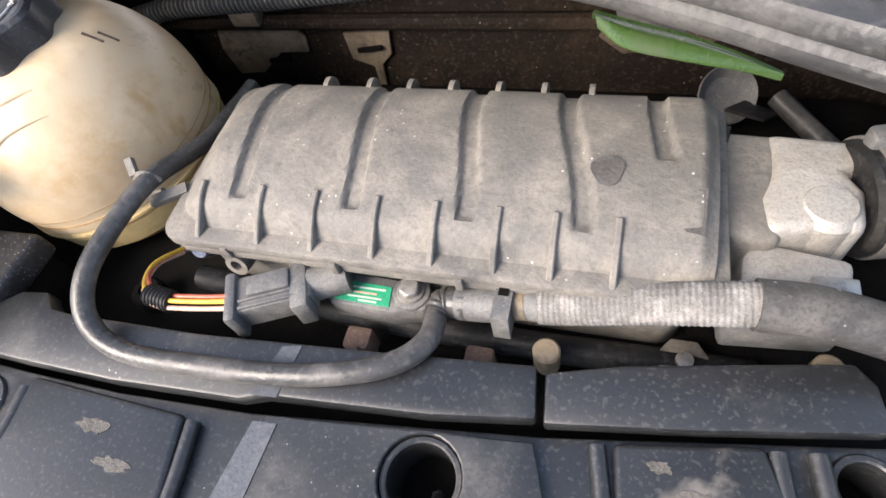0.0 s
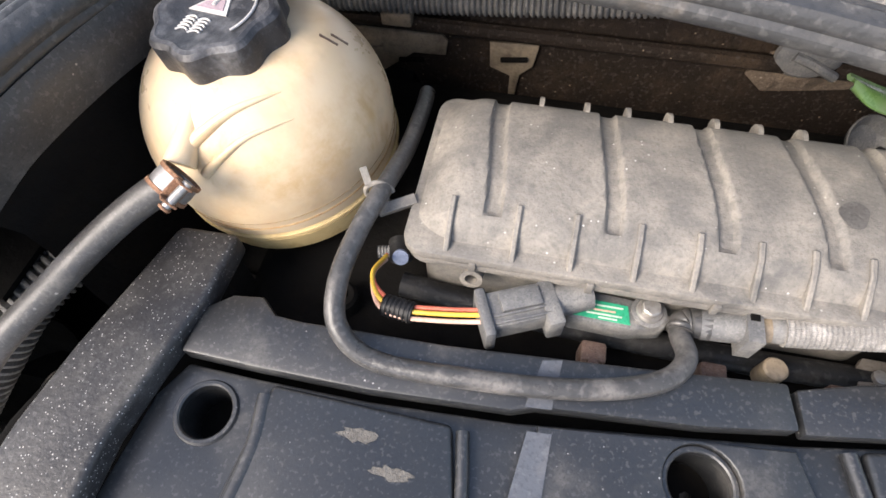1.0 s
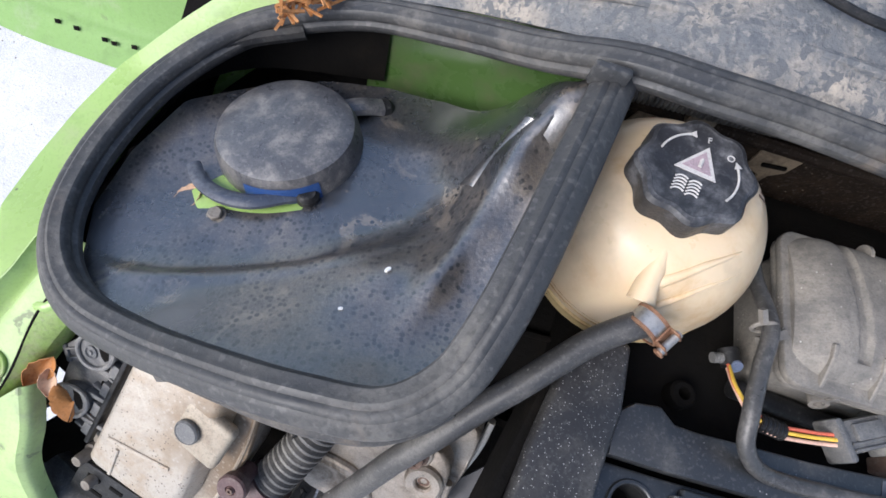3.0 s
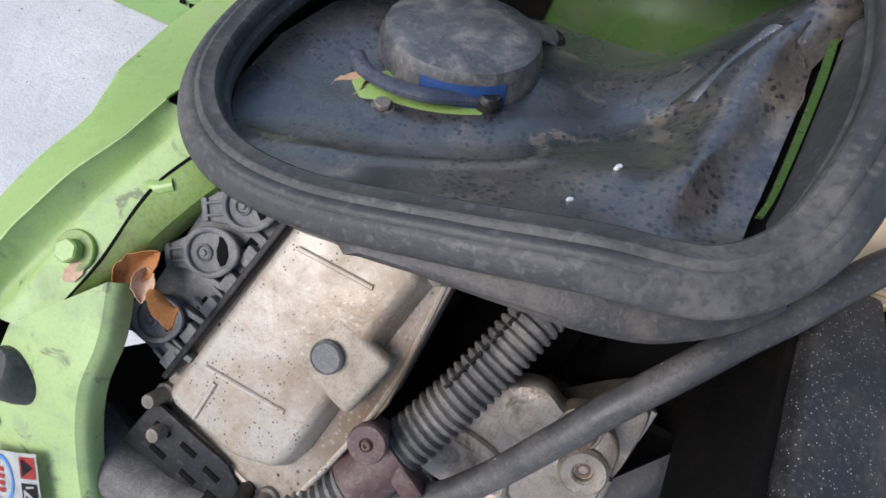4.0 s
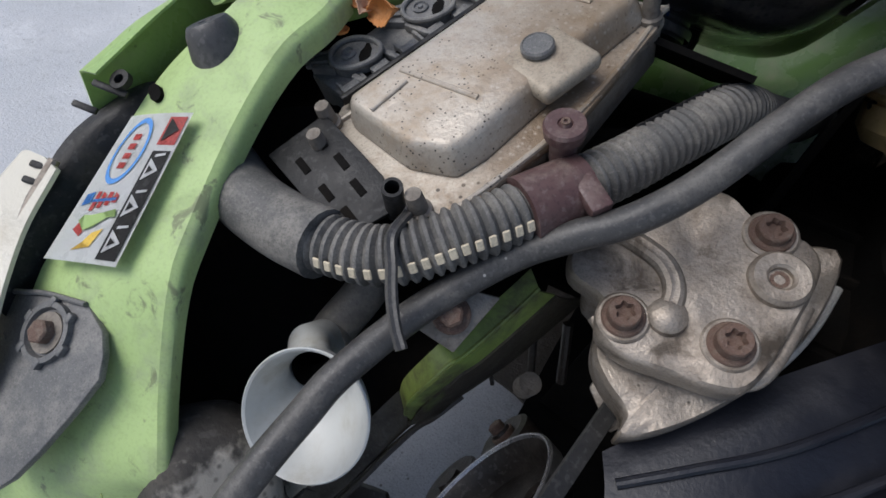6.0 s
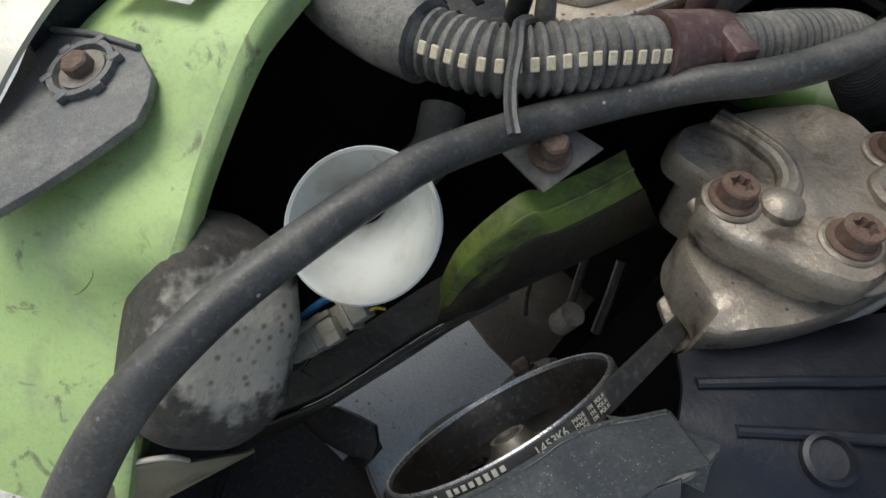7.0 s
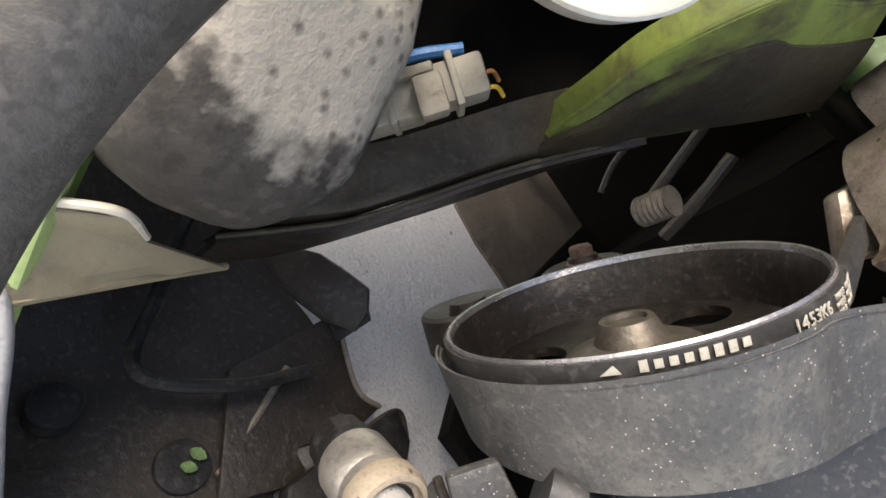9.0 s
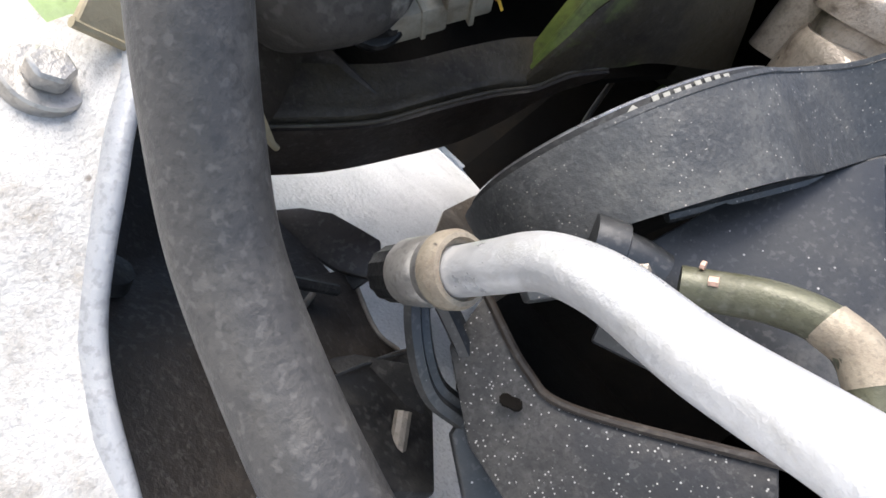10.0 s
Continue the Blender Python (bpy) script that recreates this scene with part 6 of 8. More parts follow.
o1, o2 = [[b.verts.new(on(x, y, 0.0005)) for x, y in oval(k)] for k in (1.0, 0.84)]
for i in range(28):
    b.faces.new((o1[i], o1[(i + 1) % 28], o2[(i + 1) % 28], o2[i]))
part("oval_ring", b, m_ink_blue, sk, "blue oval ring")
for i in range(4):
    decal("red_bar", [(0.31, 0.62 + 0.065 * i), (0.42, 0.62 + 0.065 * i), (0.42, 0.66 + 0.065 * i), (0.31, 0.66 + 0.065 * i)], 0.0005, m_red)
decal("black_strip", [(0.72, 0.03), (0.97, 0.03), (0.97, 0.74), (0.72, 0.74)], 0.0004, m_black, "black strip with white warning signs")
decal("red_corner", [(0.72, 0.78), (0.97, 0.78), (0.97, 0.97), (0.72, 0.97)], 0.0004, m_red)
decal("corner_sign", [(0.76, 0.80), (0.94, 0.88), (0.76, 0.96)], 0.0008, m_black)
for i, y in enumerate((0.05, 0.28, 0.52)):
    decal("white_sign", [(0.76, y + 0.02), (0.93, y + 0.09), (0.76, y + 0.17)], 0.0008, m_sticker)
    decal("white_sign", [(0.80, y + 0.175), (0.93, y + 0.19), (0.93, y + 0.205), (0.80, y + 0.195)], 0.0008, m_sticker)
    decal("sign_core", [(0.79, y + 0.06), (0.87, y + 0.09), (0.79, y + 0.12)], 0.0011, m_black)
decal("blue_block", [(0.10, 0.36), (0.22, 0.38), (0.22, 0.46), (0.10, 0.44)], 0.0005, m_ink_blue)
for i in range(4):
    decal("red_block", [(0.26 + 0.09 * i, 0.33 + 0.02 * i), (0.32 + 0.09 * i, 0.33 + 0.02 * i), (0.32 + 0.09 * i, 0.46 - 0.02 * (i % 2)), (0.26 + 0.09 * i, 0.46)], 0.0005, m_red)
decal("blue_block", [(0.24, 0.385), (0.58, 0.405), (0.58, 0.425), (0.24, 0.405)], 0.0007, m_ink_blue)
decal("yellow_block", [(0.34, 0.07), (0.56, 0.10), (0.62, 0.22), (0.50, 0.19), (0.44, 0.13)], 0.0005, m_yellow)
decal("red_block", [(0.20, 0.20), (0.34, 0.16), (0.36, 0.19), (0.24, 0.25)], 0.0006, m_red)
decal("torn_patch", [(0.22, 0.26), (0.36, 0.20), (0.46, 0.22), (0.60, 0.29), (0.70, 0.30), (0.66, 0.35), (0.50, 0.32), (0.36, 0.30), (0.26, 0.30)], 0.0009, m_green, "torn patch showing green paint")

lb = thing("lamp_bracket", Matrix.Translation((-0.62, -0.357, 0.71)), "black plastic lamp bracket bolted to the slam panel", "bracket")
LB = basis((-0.6125, -0.362, 0.704), (0.975, -0.15, 0.02), (0.12, 0.78, 0.60))
part("foot", moved(prism([(-0.0510, -0.0060), (-0.0170, 0.0140), (0.0100, 0.0250), (0.0290, 0.0210), (0.0390, 0.0130), (0.0460, 0.0030), (0.0450, -0.0190), (0.0420, -0.0450), (0.0380, -0.0640), (0.0280, -0.0840), (0.0000, -0.0720), (-0.0110, -0.0470), (-0.0310, -0.0240)], -0.001, 0.004, 0.0012), LB), m_connector, lb, world=True)
part("top_rib", moved(tube([(-0.0510, -0.0060, 0.0050), (-0.0340, 0.0040, 0.0050), (-0.0170, 0.0140, 0.0050), (0.0100, 0.0250, 0.0050)], 0.0016, 8), LB), m_connector, lb, world=True)
part("collar", moved(lathe([(0.0165, 0.003), (0.0165, 0.0075), (0.0135, 0.0075), (0.0125, 0.0045), (0, 0.0045)], 30), LB), m_connector, lb, world=True)
for k in range(6):
    part("collar_rib", box(0.004, 0.006, 0.004, (0.0165 * math.cos(k * 1.05), 0.0165 * math.sin(k * 1.05), 0.006), 0.0008, m=LB), m_connector, lb, world=True)
part("bolt_head", moved(hexbolt(0.0070, 0.008, 0.0100), LB @ Matrix.Translation((0, 0, 0.004))), m_rust, lb, "brown rusted hexagon bolt head", world=True)
part("washer", moved(lathe([(0.0112, 0.004), (0.0112, 0.0062), (0, 0.0062)], 24), LB), m_grime_metal, lb, world=True)
for x0, y0, s_ in ((-0.034, -0.040, 0.006), (-0.040, -0.050, 0.006), (-0.030, -0.034, 0.005), (-0.026, -0.020, 0.004)):
    part("worn_mark", box(s_, 0.0014, 0.0012, (x0, y0, 0.0042), 0.0003, m=LB), m_plenum, lb, world=True)
lamp = thing("headlamp", Matrix.Translation((-0.67, -0.33, 0.74)), "yellowed headlamp lens beside the slam panel", "headlamp")
part("lens", sheet([[(-0.655, -0.310, 0.764), (-0.650, -0.345, 0.738), (-0.628, -0.390, 0.702), (-0.615, -0.43, 0.64)], [(-0.672, -0.308, 0.764), (-0.672, -0.345, 0.738), (-0.655, -0.400, 0.700), (-0.64, -0.45, 0.63)],
                    [(-0.690, -0.312, 0.756), (-0.700, -0.352, 0.724), (-0.690, -0.410, 0.68), (-0.67, -0.46, 0.61)], [(-0.700, -0.33, 0.71), (-0.712, -0.37, 0.66), (-0.70, -0.43, 0.60), (-0.67, -0.48, 0.55)]], 24, 0.003, 5), m_lamp, lamp, world=True)
part("lens_rim", tube([(-0.662, -0.306, 0.764), (-0.660, -0.330, 0.746), (-0.654, -0.352, 0.728), (-0.642, -0.382, 0.704)], 0.003, 10), m_cast, lamp, "grey moulded lens rim", world=True)
fb = thing("finger_bracket", Matrix.Translation((-0.655, -0.29, 0.77)), "black plastic clip strip with fingers beside the headlamp", "clip strip")
part("strip", sheet([[(-0.646, -0.228, 0.786), (-0.654, -0.270, 0.758), (-0.655, -0.325, 0.718), (-0.648, -0.365, 0.690)], [(-0.662, -0.236, 0.786), (-0.668, -0.280, 0.766), (-0.664, -0.325, 0.738), (-0.652, -0.368, 0.706)],
                     [(-0.676, -0.245, 0.778), (-0.680, -0.285, 0.764), (-0.672, -0.322, 0.742), (-0.656, -0.366, 0.708)]], 20, 0.003, 4), m_black, fb, world=True)
for p, s_ in (((-0.662, -0.262, 0.792), 0.020), ((-0.668, -0.276, 0.784), 0.014), ((-0.668, -0.310, 0.762), 0.012), ((-0.667, -0.318, 0.757), 0.010)):
    part("finger", box(s_, 0.004, 0.003, r=0.001, m=Matrix.Translation(p) @ Euler((0.5, 0.2, 0.35)).to_matrix().to_4x4()), m_black, fb, world=True)
part("eye", moved(lathe([(0.006, -0.002), (0.006, 0.002), (0.003, 0.002), (0.003, -0.002)], 18), Matrix.Translation((-0.659, -0.256, 0.796)) @ Euler((0.6, 0, 0)).to_matrix().to_4x4()), m_black, fb, world=True)

# ---- control unit ----
ECU = basis((-0.457, -0.145, 0.848), (0.3587, 0.8397, 0.4076), (-0.9187, 0.3949, -0.0051))
ecu = thing("control_unit", ECU, "dirt-speckled alloy engine control unit", "control unit")
LID = [(-0.090, 0.056), (-0.093, 0.049), (-0.087, 0.004), (-0.073, -0.017), (-0.059, -0.019), (0.028, -0.009), (0.063, -0.008), (0.068, 0.0), (0.042, 0.058)]
FLANGE = [(-0.117, 0.040), (-0.113, -0.010), (-0.112, -0.033), (-0.096, -0.041), (-0.008, -0.040), (0.076, -0.020), (0.083, -0.009), (0.048, 0.062), (0.038, 0.074), (-0.094, 0.072), (-0.112, 0.060)]
mid2 = [(-0.095 + 0.0, 0.061), (-0.099, 0.05), (-0.093, 0.0), (-0.078, -0.024), (-0.059, -0.026), (0.03, -0.017), (0.068, -0.015), (0.075, -0.002), (0.045, 0.065)]
part("flange", prism(FLANGE, -0.025, -0.019, 0.0018), m_ecu_flange, ecu, "dirtier alloy flange")
b = bmesh.new()
rows = [[b.verts.new((x, y, z)) for x, y in o] for o, z in ((mid2, -0.020), (LID, -0.001))]
for i in range(len(LID)):
    b.faces.new((rows[0][i], rows[0][(i + 1) % len(LID)], rows[1][(i + 1) % len(LID)], rows[1][i]))
b.faces.new(rows[1])
b.faces.new(rows[0][::-1])
bmesh.ops.recalc_face_normals(b, faces=b.faces)
rounded(b, 0.0055, 4, 20)
part("raised_lid", b, m_ecu, ecu, sharp=50)
part("lid_step", box(0.165, 0.003, 0.003, (-0.022, 0.061, -0.018), 0.001), m_ecu, ecu)
part("boss", box(0.040, 0.040, 0.011, (0.001, -0.008, -0.0058), 0.0045, 4), m_ecu_boss, ecu, "beige grimed boss round the plug")
part("vent_plug", lathe([(0.0092, 0.001), (0.0092, 0.0032), (0.0082, 0.0044), (0.0076, 0.0038), (0, 0.0038)], 32), m_connector, ecu, "round grey vent plug")
for p, q in (((0.031, 0.049), (0.044, 0.006)), ((-0.059, 0.048), (-0.043, -0.002)), ((-0.088, 0.035), (-0.062, 0.038))):
    a, c_ = Vector((*p, -0.0006)), Vector((*q, -0.0006))
    part("raised_bead", tube([a, a.lerp(c_, 0.5), c_], 0.0016, 10, ring=lambda a_, s: 0.6 + 0.4 * abs(math.sin(a_)), up=(0, 0, 1)), m_ecu, ecu)
part("rim_bead", tube([(-0.112, 0.038, -0.019), (-0.108, -0.008, -0.019), (-0.107, -0.030, -0.019), (-0.094, -0.037, -0.019), (-0.008, -0.036, -0.019), (0.074, -0.016, -0.019), (0.079, -0.008, -0.019), (0.046, 0.060, -0.019)], 0.0018, 8), m_ecu, ecu, "raised bead round the flange")
part("case_base", prism([(x * 0.96, y * 0.96) for x, y in FLANGE], -0.050, -0.025, 0.002), m_cast, ecu)
for x, y in ((-0.103, -0.026), (-0.120, 0.048), (-0.106, 0.063), (0.070, -0.014)):
    s_ = part("stud", lathe([(0.0068, -0.030), (0.0068, -0.016), (0.0050, -0.015), (0.0046, -0.004), (0.0042, -0.0025), (0, -0.0025)], 20), m_grime_metal, ecu, "grimy threaded stud")
    s_.matrix_basis = Matrix.Translation((x, y, 0))
plugs = thing("control_unit_plugs", ECU @ Matrix.Translation((-0.03, 0.092, -0.012)), "dusty grey wiring plugs locked into the control unit", "wiring plug")
CB = [(-0.088, 0.069), (0.041, 0.068), (0.014, 0.118), (-0.093, 0.112)]
part("plug_block", prism([(x + 0.03, y - 0.092) for x, y in CB], -0.030, -0.006, 0.002), m_connector, plugs)
part("seam_rail", box(0.132, 0.004, 0.006, (0.004, -0.022, -0.002), 0.001), m_black, plugs)
for cx, cy in ((-0.069, 0.098), (-0.014, 0.096), (0.023, 0.094)):
    m_ = Matrix.Translation((cx + 0.03, cy - 0.092, 0)) @ Matrix.Rotation(radians(-44), 4, "Z")
    ring = [(0.005 + 0.0165 * math.cos(a), 0.0130 * math.sin(a) * (1 - 0.12 * math.cos(a)), 0.002) for a in np.linspace(0, 2 * math.pi, 29)[:-1]]
    lt = part("lock_lever", moved(prism([(x, y) for x, y, z in ring], -0.008, 0.001, 0.0008), m_), m_connector, plugs, "grey oval locking lever with a curved slot")
    part("lever_rim", moved(tube(ring, 0.0018, 8, 2, closed=True), m_), m_connector, lt)
    part("hub", moved(lathe([(0.0052, 0.0), (0.0052, 0.0022), (0.0040, 0.0030), (0.0034, 0.0018), (0.0020, 0.0018), (0.0016, 0.0030), (0, 0.0030)], 20), m_), m_connector, lt)
    part("slot", moved(prism([(0.0095, -0.0085), (0.0125, -0.0075), (0.0150, -0.003), (0.0150, 0.003), (0.0125, 0.0080), (0.0105, 0.0085), (0.0100, 0.005), (0.0080, 0.001), (0.0078, -0.004)], 0.0008, 0.0016), m_), m_void, lt)
    part("lever_tail", moved(prism([(-0.008, -0.010), (-0.025, -0.007), (-0.027, 0.006), (-0.010, 0.011)], -0.010, -0.001, 0.001), m_), m_connector, plugs)
    for k_ in (-0.0035, 0.0035):
        part("tail_rib", box(0.014, 0.0016, 0.0022, (-0.018, k_, 0.0), 0.0005, m=m_), m_connector, plugs)
    part("lever_hook", box(0.004, 0.014, 0.0035, (-0.026, 0, -0.001), 0.001, m=m_), m_connector, plugs)
for i in range(9):
    part("plug_rib", box(0.0022, 0.016, 0.005, (-0.056 + 0.0145 * i, -0.013, -0.0045), 0.0006), m_connector, plugs)
for i, x in enumerate((-0.052, -0.030, -0.008, 0.012, 0.032)):
    part("plug_tab", box(0.012, 0.008, 0.007, (x, -0.017, -0.004), 0.001), m_connector, plugs)
for i, x in enumerate((-0.047, -0.022, 0.003, 0.025)):
    part("plug_arm", box(0.004, 0.020, 0.006, (x, -0.008, -0.0035), 0.001, m=Matrix.Rotation(radians(14), 4, "Z")), m_connector, plugs)
    part("plug_gap", box(0.009, 0.006, 0.0012, (x + 0.010, -0.012, -0.0055), 0.0004), m_void, plugs)
for p, s_, tn, cu_, sd, mt in (((-0.578, -0.141, 0.834), 0.026, (35, 20, 75), 0.45, 4, m_leaf), ((-0.554, -0.149, 0.836), 0.025, (70, -20, 20), 0.55, 5, m_leaf), ((-0.570, -0.150, 0.829), 0.018, (20, 30, 120), 0.4, 6, m_leaf_pale), ((-0.585, -0.152, 0.812), 0.014, (20, 0, 80), 0.3, 7, m_leaf)):
    leaf("curled brown dry leaf lying between the wiring plugs", p, s_, tn, cu_, mt, sd)
# made-up panel, near-black, covers a sliver of ground below the plugs
single("plug_gap_panel", moved(prism([(-0.140, 0.04), (0.06, 0.04), (0.03, 0.200), (-0.130, 0.200)], -0.075, -0.070), ECU), m_void, "added near-black panel filling the dark under the control unit plugs", "tray")
eb = thing("unit_bracket", Matrix.Translation((-0.51, -0.235, 0.78)), "black slotted steel bracket in front of the control unit", "bracket")
EBM = basis((-0.522, -0.236, 0.782), (0.90, -0.35, -0.10), (0.30, 0.80, 0.5))
part("plate", moved(prism([(-0.040, -0.022), (0.035, -0.018), (0.040, 0.010), (0.020, 0.020), (-0.038, 0.018)], -0.0015, 0.0015, 0.0006), EBM), m_black, eb, world=True)
for x, y in ((-0.024, 0.006), (-0.004, 0.008), (0.016, 0.006), (-0.018, -0.010), (0.006, -0.009), (0.026, -0.007)):
    part("slot", box(0.012, 0.0045, 0.0012, (x, y, 0.0016), 0.0005, m=EBM), m_void, eb, world=True)
st = thing("tube_stub", Matrix.Translation((-0.488, -0.238, 0.79)), "short black open tube end beside the control unit", "tube")
part("stub", moved(lathe([(0.0055, -0.02), (0.0055, 0.008), (0.0038, 0.008), (0.0038, -0.01), (0, -0.01)], 20), Matrix.Translation((-0.480, -0.243, 0.797)) @ Euler((0.4, 0.1, 0)).to_matrix().to_4x4()), m_black, st, world=True)

# ---- wiring conduit in front of the control unit ----
CD = [(-0.28, 0.12, 0.76), (-0.30, 0.05, 0.775), (-0.33, -0.02, 0.80), (-0.352, -0.073, 0.820), (-0.374, -0.123, 0.816), (-0.394, -0.163, 0.807), (-0.416, -0.199, 0.798), (-0.44, -0.233, 0.788), (-0.472, -0.26, 0.772), (-0.516, -0.267, 0.763)]
cd = thing("wiring_conduit", Matrix.Translation((-0.41, -0.19, 0.79)), "thick dusty corrugated grey wiring conduit with a beige stripe", "conduit")
part("sleeve", ribbed(CD, 0.0162, 0.0056, 0.17, 24), m_conduit, cd, world=True)
part("split_sleeve", tube([(-0.505, -0.267, 0.765), (-0.535, -0.265, 0.760), (-0.565, -0.26, 0.758), (-0.60, -0.245, 0.755)], 0.0195, 20, ring=lambda a, s: 1 + 0.05 * math.exp(-((a - 1.2) / 0.12) ** 2)), m_conduit, cd, "smooth taped grey end sleeve", world=True)
line = even(smooth_line(CD, 10), 400)
b = None
acc = 0.0
for i in range(1, 399):
    p = line[i]
    acc += (line[i] - line[i - 1]).length
    if acc > 0.0056 and -0.505 < p.x < -0.412:
        acc = 0.0
        t_ = (line[i + 1] - line[i - 1]).normalized()
        d = Vector((0.2, -0.95, 0.12))
        d = (d - t_ * d.dot(t_)).normalized()
        m_ = basis(p + d * 0.0158, t_, d.cross(t_))
        pc = box(0.0040, 0.0060, 0.0014, r=0.0005, seg=1, m=m_)
        b = pc if b is None else joined(b, pc)
part("stripe", b, m_beige, cd, "beige painted stripe", world=True)
b = None
for i in range(90):
    s_ = 0.30 + 0.30 * i / 90
    p, q = line[int(s_ * 399)], line[int(s_ * 399) + 1]
    t_ = (q - p).normalized()
    d = Vector((-0.55, 0.25, 0.80))
    d = (d - t_ * d.dot(t_)).normalized()
    if i % 2 == 0:
        pc = box(0.0024, 0.0020, 0.0024, r=0.0, m=basis(p + d * 0.0158, t_, d.cross(t_)))
        b = pc if b is None else joined(b, pc)
part("split_edge", b, m_black, cd, "black toothed split along the sleeve", world=True)
cl = thing("conduit_clip", Matrix.Translation((-0.414, -0.19, 0.82)), "maroon plastic clip with a round pin holding the conduit", "clip")
a, c_ = Vector((-0.404, -0.181, 0.8025)), Vector((-0.4235, -0.2105, 0.7945))
part("band", tube([a, a.lerp(c_, 0.5), c_], 0.0188, 28, 4, steps=5, ring=lambda q, s: 1.0), m_clip, cl, world=True)
PIN = Matrix.Translation((-0.422, -0.181, 0.830)) @ Euler((radians(18), radians(-6), 0)).to_matrix().to_4x4()
part("pin_disc", moved(lathe([(0.0072, -0.020), (0.0072, -0.004), (0.0105, -0.003), (0.0112, 0.003), (0.0102, 0.0048), (0.004, 0.0048), (0.0034, 0.0038), (0.0026, 0.0052), (0, 0.0052)], 28), PIN), m_clip, cl, world=True)
part("pin_core", moved(lathe([(0.0024, 0.004), (0.0024, 0.0064), (0.0012, 0.0064), (0.001, 0.005), (0, 0.005)], 12), PIN), m_rust, cl, world=True)
part("tongue", box(0.022, 0.012, 0.009, r=0.002, m=basis((-0.396, -0.196, 0.812), (0.75, -0.5, -0.2), (0.4, 0.6, 0.3))), m_clip, cl, world=True)
tie = thing("cable_tie", Matrix.Translation((-0.456, -0.267, 0.785)), "dusty black cable tie round the conduit and hose", "cable tie")
part("band", tube([(-0.470, -0.244, 0.791), (-0.467, -0.263, 0.792), (-0.459, -0.274, 0.786), (-0.452, -0.283, 0.777), (-0.444, -0.291, 0.770), (-0.436, -0.297, 0.765)], 0.0030, 8, ring=lambda a_, s: 0.4 + 0.6 * abs(math.sin(a_))), m_hose, tie, world=True)

# ---- gearbox mount bracket ----
MT = basis((-0.330, -0.191, 0.765), (0.995, 0, 0.0995), (-0.042, 0.907, 0.419))
mt = thing("engine_mount", MT, "dirty cast alloy engine mount bracket with rusty bolts", "engine mount")
PLATE = [(-0.0400, 0.0480), (-0.0170, 0.0720), (0.0020, 0.0770), (0.0160, 0.0690), (0.0290, 0.0630), (0.0470, 0.0640), (0.0580, 0.0500), (0.0540, 0.0110), (0.0460, -0.0230), (0.0340, -0.0330), (0.0080, -0.0360), (-0.0160, -0.0380), (-0.0330, -0.0310), (-0.0380, -0.0130), (-0.0590, -0.0060), (-0.0630, 0.0130)]


def cast_plate(outline, z0, z1, r, seed, rough_h):
    """A cast plate: rounded rim and an uneven face."""
    flat_o = [Vector((x, y, 0)) for x, y in outline]
    ring0 = smooth_line(flat_o, 4, True)
    c0 = sum(ring0, Vector()) / len(ring0)
    bm = bmesh.new()
    from_noise = lambda x, y: rough_h * (math.sin(90 * x + seed) * math.cos(110 * y - seed) + 0.5 * math.sin(210 * x + 150 * y))
    loops = []
    for s, z in ((1.0, z0), (1.0, z1 - r), (0.985, z1 - 0.35 * r), (0.95, z1), (0.8, z1), (0.6, z1), (0.4, z1), (0.2, z1)):
        loops.append([bm.verts.new((c0.x + (p.x - c0.x) * s, c0.y + (p.y - c0.y) * s, z + (from_noise(c0.x + (p.x - c0.x) * s, c0.y + (p.y - c0.y) * s) if z == z1 else 0))) for p in ring0])
    n_ = len(ring0)
    for p, q in zip(loops, loops[1:]):
        for i in range(n_):
            bm.faces.new((p[i], p[(i + 1) % n_], q[(i + 1) % n_], q[i]))
    bm.faces.new(loops[-1])
    bm.faces.new(loops[0][::-1])
    return bm


part("plate", cast_plate(PLATE, -0.016, 0.0, 0.006, 1.0, 0.0012), m_cast, mt, sharp=45)
SK = [(-0.0330, -0.0140), (-0.0310, -0.0350), (-0.0180, -0.0490), (-0.0020, -0.0590), (-0.0010, -0.0720), (0.0180, -0.0590), (0.0420, -0.0300), (0.0600, 0.0020), (0.0720, 0.0430), (0.0690, 0.0830), (0.0220, 0.0570), (-0.0140, 0.0230)]
part("skirt", cast_plate(SK, -0.060, -0.026, 0.008, 2.0, 0.0016), m_cast, mt, "stained lower skirt of the casting", sharp=45)
part("neck", cast_plate([(x * 0.8, y * 0.8 - 0.004) for x, y in PLATE], -0.05, -0.012, 0.004, 3.0, 0.001), m_cast, mt)
for x, y, hgt in ((-0.0230, -0.0180, 0.010), (0.0290, -0.0090, 0.010), (0.0290, 0.0590, 0.008)):
    bs = part("boss", lathe([(0.0150, -0.012), (0.0142, 0.001), (0.0130, 0.002), (0, 0.002)], 28), m_cast, mt)
    bs.matrix_basis = Matrix.Translation((x, y, 0))
    sb = part("star_bolt", star_bolt(0.0086, hgt), m_rust, mt, "rusty brown star-socket bolt")
    sb.matrix_basis = Matrix.Translation((x, y, 0.002))
hb = part("hole_boss", lathe([(0.0165, -0.014), (0.0155, 0.003), (0.0135, 0.0055), (0.0075, 0.0050), (0.0060, 0.0035), (0.0052, -0.008), (0, -0.008)], 32), m_cast, mt)
hb.matrix_basis = Matrix.Translation((0.0400, 0.0350, 0))
hc = part("hole_core", lathe([(0.0050, -0.006), (0.0048, 0.0012), (0.0028, 0.0012), (0.0026, -0.004), (0, -0.004)], 18), m_rust, mt)
hc.matrix_basis = Matrix.Translation((0.0400, 0.0350, 0))
